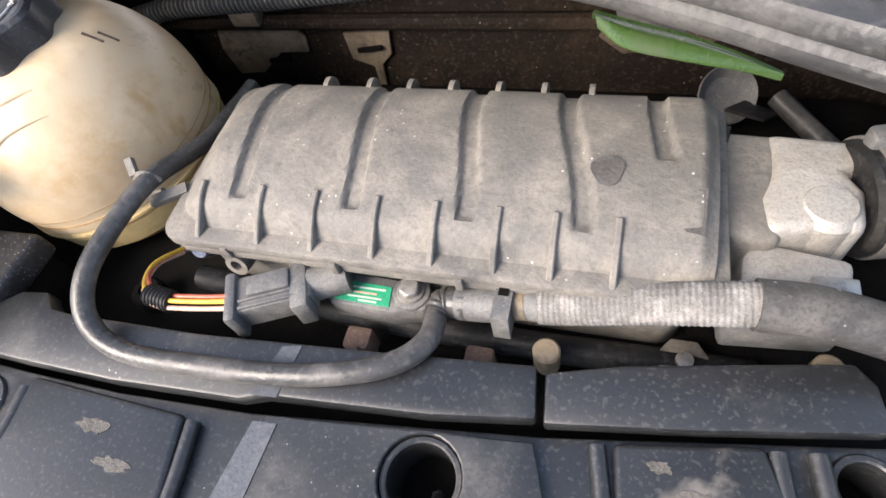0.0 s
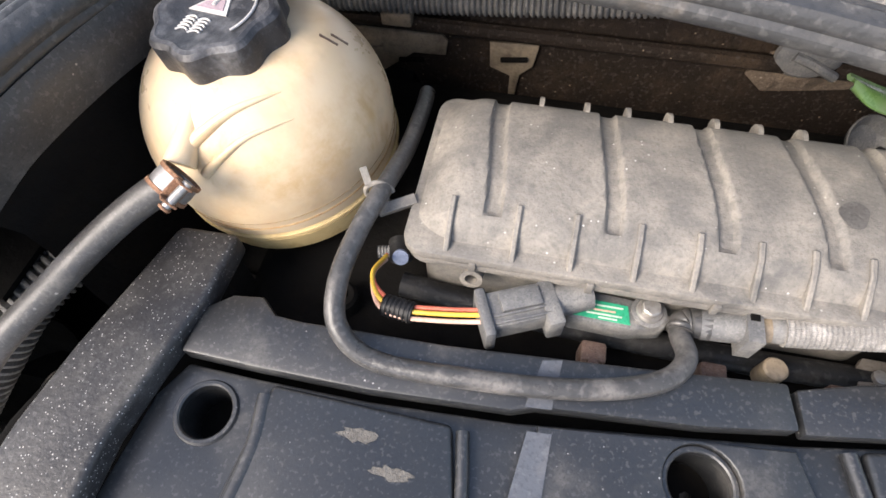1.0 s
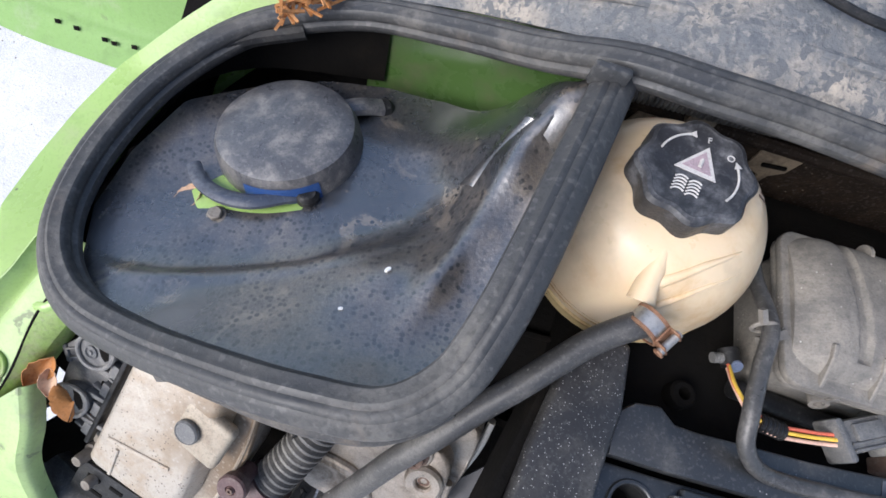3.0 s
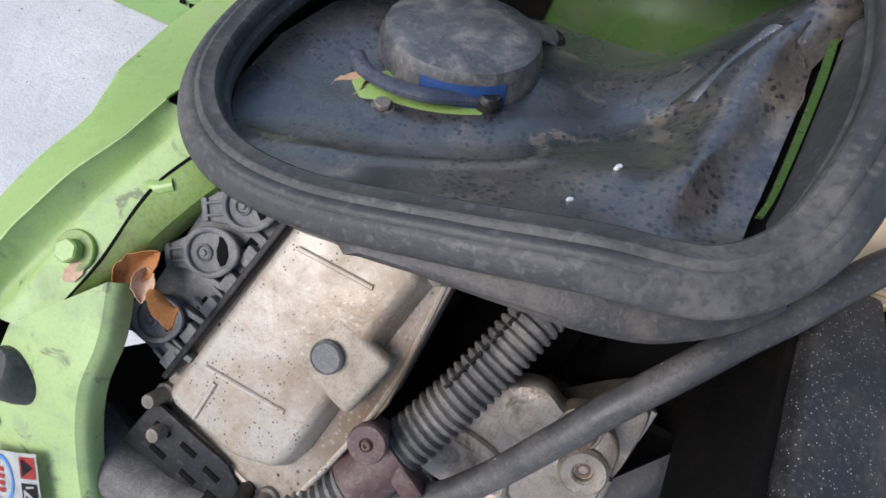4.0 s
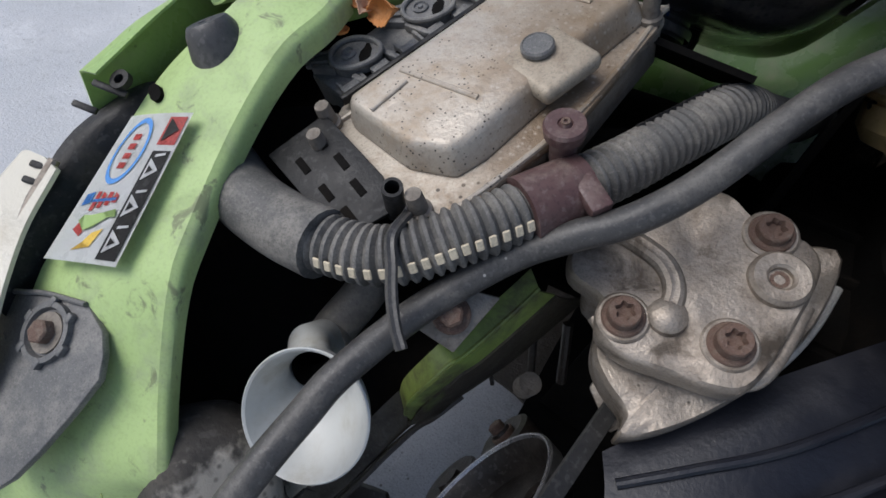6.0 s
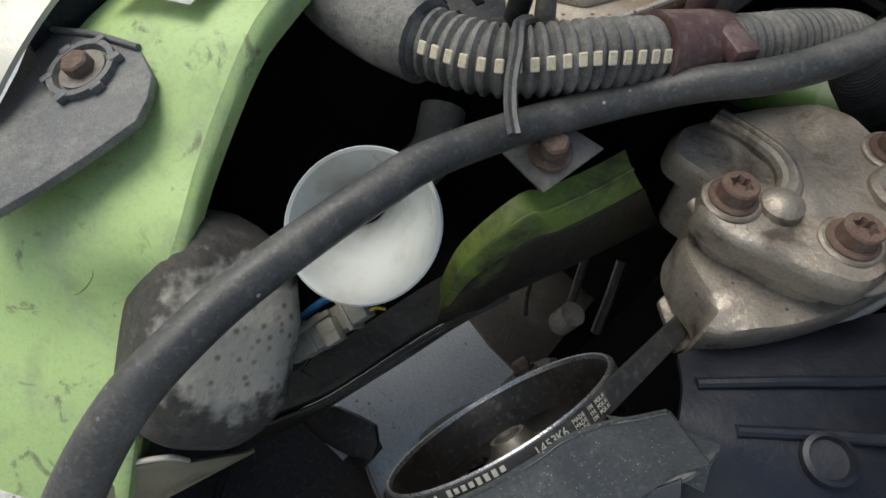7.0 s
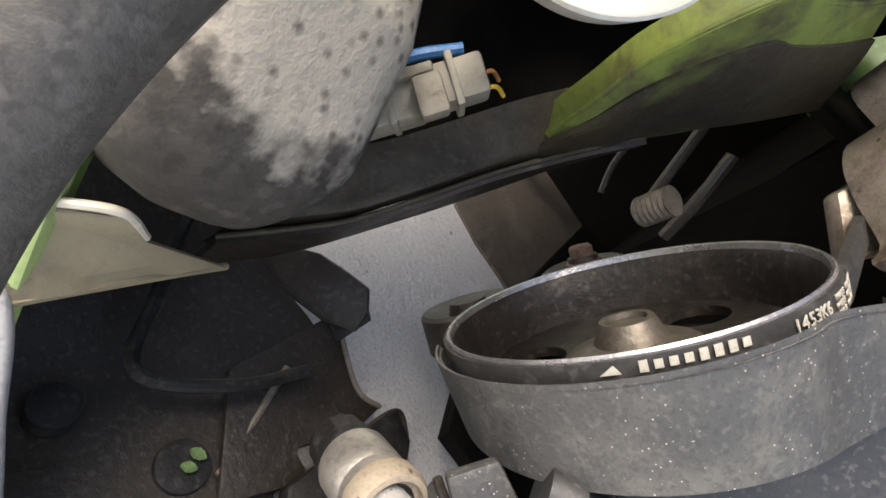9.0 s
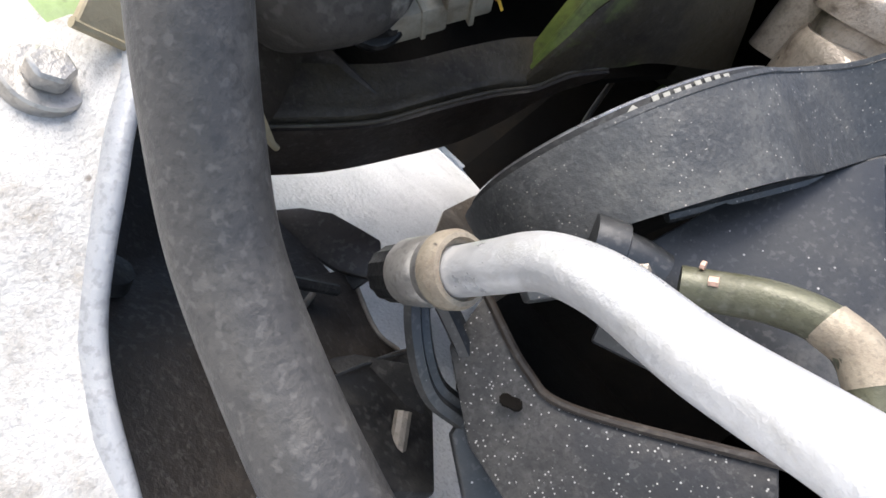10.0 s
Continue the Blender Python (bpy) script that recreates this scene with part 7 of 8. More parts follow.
part("web_ridge", tube([(-0.0510, 0.0290, 0.0010), (-0.0320, 0.0260, 0.0010), (-0.0150, 0.0200, 0.0010), (-0.0050, 0.0080, 0.0010), (-0.0030, -0.0080, 0.0010)], 0.0062, 14, ring=lambda a_, s: 0.65 + 0.35 * abs(math.sin(a_))), m_cast, mt)
part("lip", tube([(-0.0370, -0.0210, -0.0100), (-0.0220, -0.0310, -0.0100), (0.0000, -0.0300, -0.0100), (0.0220, -0.0280, -0.0100), (0.0360, -0.0250, -0.0100), (0.0480, -0.0170, -0.0100), (0.0540, 0.0010, -0.0100), (0.0580, 0.0310, -0.0100)], 0.0040, 12), m_cast, mt, "rounded casting lip")
part("rim_band", tube([(0.0000, -0.0660, -0.0500), (0.0200, -0.0520, -0.0500), (0.0460, -0.0220, -0.0500), (0.0650, 0.0120, -0.0500), (0.0750, 0.0410, -0.0500), (0.0800, 0.0690, -0.0500)], 0.0045, 12, ring=lambda a_, s: 0.5 + 0.5 * abs(math.cos(a_))), m_alloy, mt, "bright machined rim")
part("cast_dimple", lathe([(0.0110, -0.004), (0.0100, 0.003), (0.006, 0.0062), (0, 0.007)], 24), m_cast, mt).matrix_basis = Matrix.Translation((-0.0030, -0.0080, 0))
bb = thing("mount_side_bracket", Matrix.Translation((-0.33, -0.2, 0.685)), "rust-edged alloy bracket below the engine mount", "bracket")
part("plate", panel([(-0.350, -0.202, 0.682), (-0.342, -0.171, 0.712), (-0.313, -0.190, 0.700), (-0.313, -0.197, 0.686), (-0.327, -0.216, 0.670)], 0.010, 0.002), m_cast, bb, world=True)
tc = thing("timing_cover", Matrix.Translation((-0.27, -0.21, 0.70)), "blue-black plastic lower timing cover with moulded arcs", "timing cover")
part("shell", sheet([[(-0.330, -0.243, 0.690), (-0.300, -0.205, 0.708), (-0.262, -0.165, 0.730), (-0.20, -0.10, 0.755)], [(-0.322, -0.262, 0.690), (-0.285, -0.225, 0.710), (-0.245, -0.185, 0.730), (-0.18, -0.12, 0.755)],
                     [(-0.315, -0.280, 0.684), (-0.262, -0.262, 0.698), (-0.215, -0.225, 0.705), (-0.14, -0.16, 0.73)], [(-0.300, -0.290, 0.66), (-0.245, -0.285, 0.67), (-0.19, -0.26, 0.67), (-0.10, -0.2, 0.69)]], 28, 0.004, 5), m_timing, tc, world=True)
for k, off in enumerate((0.0, 0.022)):
    part("moulded_arc", tube([(-0.318 + off, -0.258 - off * 0.5, 0.693), (-0.288 + off, -0.236 - off * 0.6, 0.7075 - off * 0.1), (-0.250 + off, -0.205 - off * 0.7, 0.7225 - off * 0.2), (-0.205 + off, -0.155 - off * 0.7, 0.742 - off * 0.2)], 0.0030, 10), m_timing, tc, world=True)
part("moulded_boss", moved(lathe([(0.012, -0.006), (0.011, 0.004), (0.009, 0.005), (0.008, 0.002), (0, 0.002)], 24), basis((-0.262, -0.258, 0.701), (1, 0, 0.1), (0, 0.8, 0.5))), m_timing, tc, world=True)

# ---- washer funnel and the body behind it ----
FN = basis((-0.4749, -0.3233, 0.7005), (0.99, 0.136, 0.0), (0.0, 0.666, 0.745)) @ Matrix.Translation((0.0012, 0.0008, 0)) @ Matrix.Scale(0.985, 4)
fn = thing("filler_funnel", FN, "white plastic washer filler funnel with a dark throat", "funnel")
bell = lathe([(0.0364, 0.0), (0.0369, 0.0012), (0.0361, 0.0020), (0.0349, 0.0010), (0.0325, -0.007), (0.0285, -0.015), (0.0225, -0.023), (0.0165, -0.030), (0.0135, -0.037), (0.0125, -0.050), (0.0125, -0.075),
                    (0.0145, -0.075), (0.0148, -0.050), (0.0158, -0.037), (0.0190, -0.030), (0.0250, -0.023), (0.0305, -0.0155), (0.0345, -0.008), (0.0364, 0.0)], 56)
throat = lathe([(0.0124, -0.036), (0.0121, -0.050), (0.0118, -0.068), (0, -0.069)], 24, caps=False)
for bm_ in (bell, throat):
    for v in bm_.verts:
        v.co.x += -0.0235 * min(0.0, v.co.z) ** 2 / 0.0016 * (1 if v.co.z > -0.045 else 0.0020 / v.co.z ** 2)
        v.co.y += 0.0135 * min(0.0, v.co.z) ** 2 / 0.0016 * (1 if v.co.z > -0.045 else 0.0020 / v.co.z ** 2)
part("bell", bell, m_white, fn)
part("throat", throat, m_void, fn, "dark throat")
part("neck", tube([(-0.0280, 0.0160, -0.074), (-0.0290, 0.0250, -0.084), (-0.020, 0.060, -0.094), (-0.03, 0.09, -0.095)], 0.0150, 20), m_plenum, fn, "grey dusty filler neck")
rp = thing("rusty_plate", Matrix.Translation((-0.432, -0.25, 0.745)), "rust-brown steel tab with its bolt", "bracket")
part("tab", panel([(-0.453, -0.266, 0.740), (-0.435, -0.242, 0.757), (-0.415, -0.232, 0.753), (-0.423, -0.263, 0.732)], 0.003, 0.0008), m_grime_metal, rp, world=True)
RPM = basis((-0.432, -0.2535, 0.7475), (0.9, 0.4, 0.1), (-0.25, 0.75, 0.6))
part("bolt", moved(hexbolt(0.0070, 0.011, 0.0105), RPM), m_rust, rp, "rusted hexagon bolt", world=True)
gl = thing("wing_ledge", Matrix.Translation((-0.42, -0.26, 0.72)), "grimy green steel ledge of the inner wing", "body panel")
U = [(-0.4487, -0.2392, 0.608), (-0.447, -0.252, 0.620), (-0.442, -0.268, 0.650), (-0.440, -0.271, 0.671), (-0.435, -0.272, 0.690), (-0.428, -0.270, 0.710), (-0.4235, -0.262, 0.719), (-0.419, -0.252, 0.7195), (-0.409, -0.221, 0.729), (-0.402, -0.200, 0.739)]
L = [(-0.4440, -0.2460, 0.606), (-0.4425, -0.2530, 0.612), (-0.4330, -0.2500, 0.628), (-0.4270, -0.2480, 0.638), (-0.4225, -0.2380, 0.645), (-0.4160, -0.2290, 0.653), (-0.4090, -0.2200, 0.663), (-0.4010, -0.2060, 0.672), (-0.3900, -0.1800, 0.684), (-0.3775, -0.1500, 0.6987)]
LM = [Vector(a_).lerp(Vector(c_), 0.5) + Vector((0.002, -0.004, 0.001)) for a_, c_ in zip(U, L)]
UB = [Vector(p) + Vector((-0.010, 0.008, 0.004)) for p in U]
UM = [Vector(a_).lerp(Vector(c_), 0.28) + Vector((0.002, -0.003, 0.001)) for a_, c_ in zip(U, L)]
part("ledge", sheet([UB, U, [Vector(p) + Vector((0.002, -0.0005, -0.001)) for p in U], UM], 36, 0.0016, 3), m_ledge, gl, world=True)
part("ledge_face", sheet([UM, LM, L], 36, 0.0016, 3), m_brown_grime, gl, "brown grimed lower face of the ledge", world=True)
part("ledge_edge", tube(U, 0.0013, 8), m_ledge, gl, "cleaner green folded edge", world=True)
BAR = [(-0.492, -0.352, 0.532), (-0.476, -0.330, 0.549), (-0.466, -0.317, 0.562), (-0.456, -0.299, 0.582), (-0.447, -0.277, 0.601), (-0.438, -0.256, 0.616), (-0.429, -0.251, 0.633), (-0.419, -0.234, 0.6475)]
LOW = [(-0.500, -0.345, 0.500), (-0.485, -0.325, 0.515), (-0.476, -0.307, 0.527), (-0.466, -0.284, 0.545), (-0.455, -0.261, 0.566), (-0.445, -0.250, 0.590), (-0.434, -0.246, 0.618), (-0.421, -0.233, 0.642)]
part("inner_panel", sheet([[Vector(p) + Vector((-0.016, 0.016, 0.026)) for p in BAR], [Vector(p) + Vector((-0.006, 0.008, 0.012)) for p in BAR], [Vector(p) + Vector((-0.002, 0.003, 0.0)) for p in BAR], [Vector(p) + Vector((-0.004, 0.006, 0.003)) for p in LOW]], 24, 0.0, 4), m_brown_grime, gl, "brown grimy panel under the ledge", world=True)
# inner wing painted near-black, since it lies in deep shade
part("back_panel", sheet([[(-0.66, -0.36, 0.70), (-0.62, -0.22, 0.76), (-0.56, -0.17, 0.78), (-0.48, -0.12, 0.78), (-0.40, -0.08, 0.79)], [(-0.65, -0.39, 0.62), (-0.60, -0.25, 0.66), (-0.54, -0.2, 0.66), (-0.47, -0.14, 0.68), (-0.41, -0.10, 0.72)], [(-0.62, -0.42, 0.52), (-0.58, -0.34, 0.53), (-0.515, -0.325, 0.54), (-0.46, -0.26, 0.595), (-0.40, -0.17, 0.67)]], 20, 0.003, 4), m_void, gl, "near-black inner wing behind the funnel, shade put into its colour", world=True)
xm = thing("crossmember", Matrix.Translation((-0.44, -0.25, 0.6)), "dark grimy steel crossmember edge", "crossmember")
part("web", sheet([BAR, LOW], 30, 0.003), m_oily, xm, world=True)
# made-up dark panel, hides bright ground past the bar's end
part("bar_gap_panel", panel([(-0.545, -0.345, 0.515), (-0.488, -0.325, 0.522), (-0.474, -0.312, 0.568), (-0.545, -0.340, 0.575)], 0.003, 0.0008), m_oily, xm, world=True)
part("top_bead", tube(BAR, 0.0012, 10), m_brown_grime, xm, world=True)
part("lower_bead", tube(LOW, 0.0012, 10), m_brown_grime, xm, world=True)

# ---- canister, plug and flaps low at the front ----
cn = thing("grey_canister", Matrix.Translation((-0.49, -0.37, 0.61)), "mottled dusty grey canister hanging below the funnel", "canister")
part("body", tube([(-0.5368, -0.3401, 0.6680), (-0.5328, -0.3461, 0.6580), (-0.5198, -0.3601, 0.6300), (-0.5048, -0.3761, 0.6019), (-0.4938, -0.3881, 0.5839), (-0.4898, -0.3941, 0.5759)], lambda s: 0.039 * (0.72 + 0.28 * min(1, 2.5 * s)) * math.sqrt(max(0.0, 1 - max(0.0, (s - 0.70) / 0.302) ** 2)) * math.sqrt(max(0.0, 1 - max(0.0, (0.18 - s) / 0.182) ** 2)), 40, steps=54, ring=lambda a_, s: 0.97 * (abs(math.cos(a_ + 0.6)) ** 4 + abs(math.sin(a_ + 0.6)) ** 4) ** -0.25), m_canister, cn, world=True)
part("outlet_cuff", moved(lathe([(0.013, -0.006), (0.0145, -0.004), (0.0145, 0.006), (0.012, 0.008), (0.012, -0.006)], 24), basis((-0.4933, -0.3296, 0.5955), (-0.45, 0.6, -0.2), (0.3, 0.1, 0.9)) @ Matrix.Rotation(radians(90), 4, "Y")), m_black, cn, "black outlet cuff", world=True)
part("spout", tube([(-0.4988, -0.3461, 0.5899), (-0.4928, -0.3321, 0.5939), (-0.4888, -0.3241, 0.5979)], 0.010, 14), m_black, cn, "black rubber outlet sleeve", world=True)
gp = thing("grey_plug", Matrix.Translation((-0.476, -0.307, 0.615)), "pale grey electrical connector with a blue wire", "electrical plug")
GP = basis((-0.4815, -0.3155, 0.6138), (0.0176, 0.0256, 0.0354), (-0.0139, 0.0058, 0.0098)) @ Matrix.Translation((0.003, 0, 0)) @ Matrix.Scale(1.18, 4)
part("shell", box(0.024, 0.015, 0.014, (-0.010, 0, 0), 0.0016, m=GP), m_grey_plug, gp, world=True)
part("socket", box(0.020, 0.0125, 0.012, (0.0115, 0, 0), 0.0014, m=GP), m_grey_plug, gp, world=True)
part("latch", box(0.0085, 0.0120, 0.008, (0.004, -0.004, 0.0095), 0.0014, m=GP), m_grey_plug, gp, "raised locking latch", world=True)
part("boot", box(0.012, 0.0135, 0.0135, (-0.026, 0, 0), 0.004, 3, m=GP), m_black, gp, "black rubber boot", world=True)
part("latch_arm", box(0.022, 0.003, 0.003, (-0.004, 0.0045, 0.0085), 0.0008, m=GP), m_grey_plug, gp, world=True)
for x in (-0.008, 0.012):
    part("ridge", box(0.0022, 0.016, 0.0155, (x, 0, 0), 0.0005, m=GP), m_grey_plug, gp, world=True)
part("wire", tube([GP @ Vector(p) for p in ((-0.026, 0.010, -0.004), (0.0, 0.0125, -0.002), (0.018, 0.011, -0.004))], 0.0022, 8), m_ink_blue, gp, "blue wire", world=True)
for k, mt_ in enumerate((m_wire_yellow, m_leaf)):
    part("wire", tube([GP @ Vector(p) for p in ((0.020, -0.004 + 0.004 * k, 0.001), (0.024, -0.004 + 0.005 * k, -0.001), (0.026, -0.006 + 0.005 * k, -0.006))], 0.0008, 8), mt_, gp, "orange wire", world=True)
fl = thing("sealed_flap", Matrix.Translation((-0.49, -0.395, 0.547)), "cream sealed steel flap below the canister", "body panel")
part("flap", panel([(-0.5080, -0.4340, 0.5720), (-0.4974, -0.4171, 0.5740), (-0.4874, -0.4037, 0.5760), (-0.4860, -0.3945, 0.5620), (-0.4803, -0.3548, 0.5295), (-0.4811, -0.3802, 0.5404), (-0.4840, -0.4160, 0.5510), (-0.4890, -0.4480, 0.5550)], 0.003, 0.0008), m_flap, fl, world=True)
part("folded_edge", tube([(-0.4890, -0.4480, 0.5550), (-0.4840, -0.4160, 0.5510), (-0.4811, -0.3802, 0.5404), (-0.4803, -0.3548, 0.5295)], 0.0016, 8), m_flap, fl, "rolled lower edge of the flap", world=True)
part("seam_sealer", tube([(-0.5080, -0.4340, 0.5735), (-0.4974, -0.4171, 0.5755), (-0.4880, -0.4045, 0.5772), (-0.4862, -0.3945, 0.5630)], 0.0014, 8), m_lamp, fl, "bead of cream seam sealer", world=True)
gs = thing("green_inner_edge", Matrix.Translation((-0.5, -0.41, 0.57)), "bright green painted panel edge below the slam panel", "body panel")
part("edge", sheet([[(-0.535, -0.375, 0.60), (-0.523, -0.392, 0.585), (-0.511, -0.405, 0.570), (-0.503, -0.412, 0.556)], [(-0.526, -0.382, 0.585), (-0.513, -0.397, 0.570), (-0.504, -0.407, 0.556), (-0.499, -0.412, 0.546)]], 16, 0.002), m_green, gs, world=True)

# ---- pulley and belt ----
ax = Vector((-0.905, 0.101, 0.414)).normalized()
PU = basis((-0.3793, -0.2860, 0.6162), ax.cross(Vector((0, 0, 1))), ax.cross(ax.cross(Vector((0, 0, 1)))))
if (PU.to_3x3() @ Vector((0, 0, 1))).dot(ax) < 0:
    PU = PU @ Matrix.Rotation(math.pi, 4, "X")
PU = PU @ Matrix.Scale(1.065, 4)
pu = thing("belt_pulley", PU, "worn dark steel belt pulley with oval lightening holes", "pulley")
circle = lambda r, n_: [(r * math.cos(a), r * math.sin(a)) for a in np.linspace(0, 2 * math.pi, n_ + 1)[:-1]]
part("rim", lathe([(0.0600, -0.0100), (0.0625, -0.0095), (0.0625, -0.004), (0.0640, -0.002), (0.0640, 0.0004), (0.0634, 0.0012), (0.0624, 0.0008), (0.0618, -0.0015)], 72, caps=False), m_pulley_rim, pu, "polished steel pulley rim")
part("inner_wall", lathe([(0.0619, -0.0013), (0.0606, -0.004), (0.0590, -0.012), (0.0568, -0.026)], 72, caps=False), m_pulley, pu)
part("web", prism(circle(0.0575, 60), -0.026, -0.022, 0.0, holes=[(0.038 * math.cos(a), 0.038 * math.sin(a), 0.0125) for a in (-0.42, 1.67, 3.76)]), m_pulley, pu)
part("hub", lathe([(0.028, -0.024), (0.024, -0.021), (0.0165, -0.019), (0.0130, -0.017), (0.0105, -0.011), (0.0096, -0.0095), (0.0075, -0.0095), (0.0070, -0.0115), (0, -0.0115)], 36), m_hub, pu, "worn steel hub boss")
part("back_plate", lathe([(0.050, -0.034), (0.050, -0.030), (0, -0.030)], 40), m_void, pu)
belt = thing("drive_belt", PU, "black ribbed drive belt with white print on the pulley", "belt")
part("band", lathe([(0.0600, -0.0105), (0.0650, -0.0105), (0.0650, -0.0002), (0.0638, -0.0002), (0.0600, -0.0105)], 90), m_belt, belt)
part("run", panel([PU @ Vector(p) for p in ((0.0, -0.0640, -0.0105), (0.0, -0.0640, -0.0002), (0.10, -0.075, -0.0002), (0.10, -0.075, -0.0105))], 0.0035), m_belt, belt, "straight run of the belt", world=True)


def on_belt(a, z, r=0.0657):
    """A place on the belt's back: upright letters point to the pulley's face."""
    rad = Vector((math.cos(a), math.sin(a), 0))
    y = Vector((0, 0, 1))
    return Matrix.Translation(rad * r + y * z) @ basis((0, 0, 0), y.cross(rad), y)


for k, word in enumerate("1453K6"):
    writing(word, 0.0052, m_print, belt, on_belt(radians(-124 + 2.4 * k), -0.0036))
for row, zz in enumerate((-0.0024, -0.0048, -0.0072)):
    for k, word in enumerate("MADE IN POLAND"):
        if word != " ":
            writing(word, 0.0026, m_print, belt, on_belt(radians(-107 + 1.6 * k), zz))
mk = prism([(-0.0026, -0.0011), (0.0026, -0.0011), (0.001, 0.0013)], 0, 0.0003)
part("print_mark", moved(mk, on_belt(radians(-166), -0.0022)), m_print, belt, "plain white triangle mark")
for k in range(8):
    part("print_bar", moved(box(0.0021, 0.0030 if k in (0, 4, 5, 6) else 0.0023, 0.0003, r=0.0), on_belt(radians(-159 + 3.1 * k), -0.0022)), m_print, belt)
tens = thing("tensioner_pulley", PU, "dark oily tensioner pulley behind the belt pulley", "pulley")
TP = basis((-0.408, -0.235, 0.519), PU.to_3x3() @ Vector((1, 0, 0)), PU.to_3x3() @ Vector((0, 1, 0)))
part("wheel", moved(lathe([(0.026, -0.024), (0.028, -0.022), (0.028, -0.002), (0.026, 0.0), (0.020, -0.002), (0.012, -0.004), (0.010, 0.002), (0, 0.002)], 40), TP), m_oily, tens, world=True)
TP2 = basis((-0.386, -0.203, 0.574), PU.to_3x3() @ Vector((1, 0, 0)), PU.to_3x3() @ Vector((0, 1, 0)))
part("wheel", moved(lathe([(0.022, -0.024), (0.024, -0.022), (0.024, -0.002), (0.020, 0.0), (0.009, -0.003), (0.008, 0.004), (0, 0.004)], 40), TP2), m_oily, tens, world=True)
part("bolt", moved(hexbolt(0.007, 0.010, 0.010), TP2), m_rust, tens, world=True)
part("screw_thread", moved(lathe([(0.0075 + 0.0012 * (k % 2), 0.0016 * k) for k in range(14)], 20), Matrix.Translation((-0.388, -0.178, 0.607)) @ Euler((0.3, 0.2, 0)).to_matrix().to_4x4()), m_grime_metal, tens, "threaded steel adjuster", world=True)
# shroud strip below the pulley
ss = thing("belt_shroud", Matrix.Translation((-0.37, -0.33, 0.61)), "speckled black plastic shroud in front of the belt", "shroud")
def around(degrees_, r, z):
    return PU @ Vector((r * math.cos(radians(degrees_)), r * math.sin(radians(degrees_)), z))


ARC = [118 + 8.5 * k for k in range(16)]
ST = [around(a, 0.0682, -0.0036) for a in ARC] + [PU @ Vector(p) for p in ((-0.0165, -0.0740, -0.0060), (-0.0115, -0.0843, -0.0085), (-0.0085, -0.0960, -0.0098))]
SK2 = [around(a, 0.0690, -0.0062) for a in ARC] + [PU @ Vector(p) for p in ((-0.0165, -0.0752, -0.0086), (-0.0115, -0.0850, -0.0110), (-0.0085, -0.0965, -0.0122))]
SB = [around(a, 0.0655, -0.030 - 0.010 * k / 15) for k, a in enumerate(ARC)] + [PU @ Vector(p) for p in ((-0.0100, -0.0725, -0.0400), (-0.0010, -0.0810, -0.0402), (0.0040, -0.0920, -0.0405))]
part("strip", sheet([ST, SK2, SB], 60, 0.002, 3), m_shroud, ss, world=True)
part("lower_panel", panel([(-0.334, -0.325, 0.629), (-0.304, -0.296, 0.677), (-0.263, -0.331, 0.623), (-0.248, -0.346, 0.602), (-0.300, -0.352, 0.575), (-0.333, -0.350, 0.563), (-0.345, -0.345, 0.595)], 0.004, 0.001), m_cover, ss, "smooth black lower panel", world=True)
part("step_rib", tube([(-0.345, -0.334, 0.612), (-0.325, -0.317, 0.642), (-0.303, -0.293, 0.676), (-0.297, -0.274, 0.684)], 0.0026, 8), m_shroud, ss, world=True)
part("corner_block", sheet([[(-0.342, -0.305, 0.686), (-0.320, -0.291, 0.690), (-0.298, -0.277, 0.688)], [(-0.312, -0.300, 0.673), (-0.302, -0.293, 0.672), (-0.288, -0.285, 0.668)]], 12, 0.004), m_shroud, ss, world=True)
part("grey_piece", panel([(-0.378, -0.369, 0.572), (-0.371, -0.357, 0.582), (-0.346, -0.358, 0.576), (-0.358, -0.372, 0.563)], 0.006, 0.0015), m_shroud, ss, world=True)

# ---- air-conditioning pipe and neighbours ----
ac = thing("air_con_pipe", Matrix.Translation((-0.34, -0.41, 0.59)), "bright dented alloy air-conditioning pipe", "pipe")
part("pipe", tube([(-0.386, -0.380, 0.552), (-0.379, -0.385, 0.560), (-0.371, -0.392, 0.571), (-0.361, -0.401, 0.584), (-0.345, -0.414, 0.593), (-0.322, -0.429, 0.598), (-0.296, -0.448, 0.607), (-0.262, -0.472, 0.615)], 0.0085, 24), m_pipe, ac, world=True)
axis = (Vector((-0.371, -0.392, 0.571)) - Vector((-0.392, -0.374, 0.545))).normalized()
AC = basis((-0.3815, -0.3815, 0.5575), axis.cross(Vector((0, 0, 1))), axis.cross(axis.cross(Vector((0, 0, 1)))))
part("collar", moved(lathe([(0.0125, -0.006), (0.0135, -0.004), (0.0135, 0.001), (0.0122, 0.0035), (0.0105, 0.004), (0.0100, 0.0016), (0.0085, 0.0016)], 36, caps=False), AC), m_ecu_boss, ac, "beige crimped collar", world=True)
part("fitting", moved(lathe([(0.0118, -0.026), (0.0126, -0.024), (0.0126, -0.012), (0.0118, -0.010), (0.0124, -0.008), (0.0124, -0.004), (0.0, -0.004)], 36), AC), m_steel, ac, "grey alloy fitting", world=True)
part("cap", moved(lathe([(0.0100, -0.040), (0.0107, -0.037), (0.0110, -0.024), (0, -0.024)], 28, wave=lambda a_, r, z: r * (1 + 0.03 * math.cos(14 * a_))), AC), m_black, ac, "black ribbed plastic sleeve", world=True)
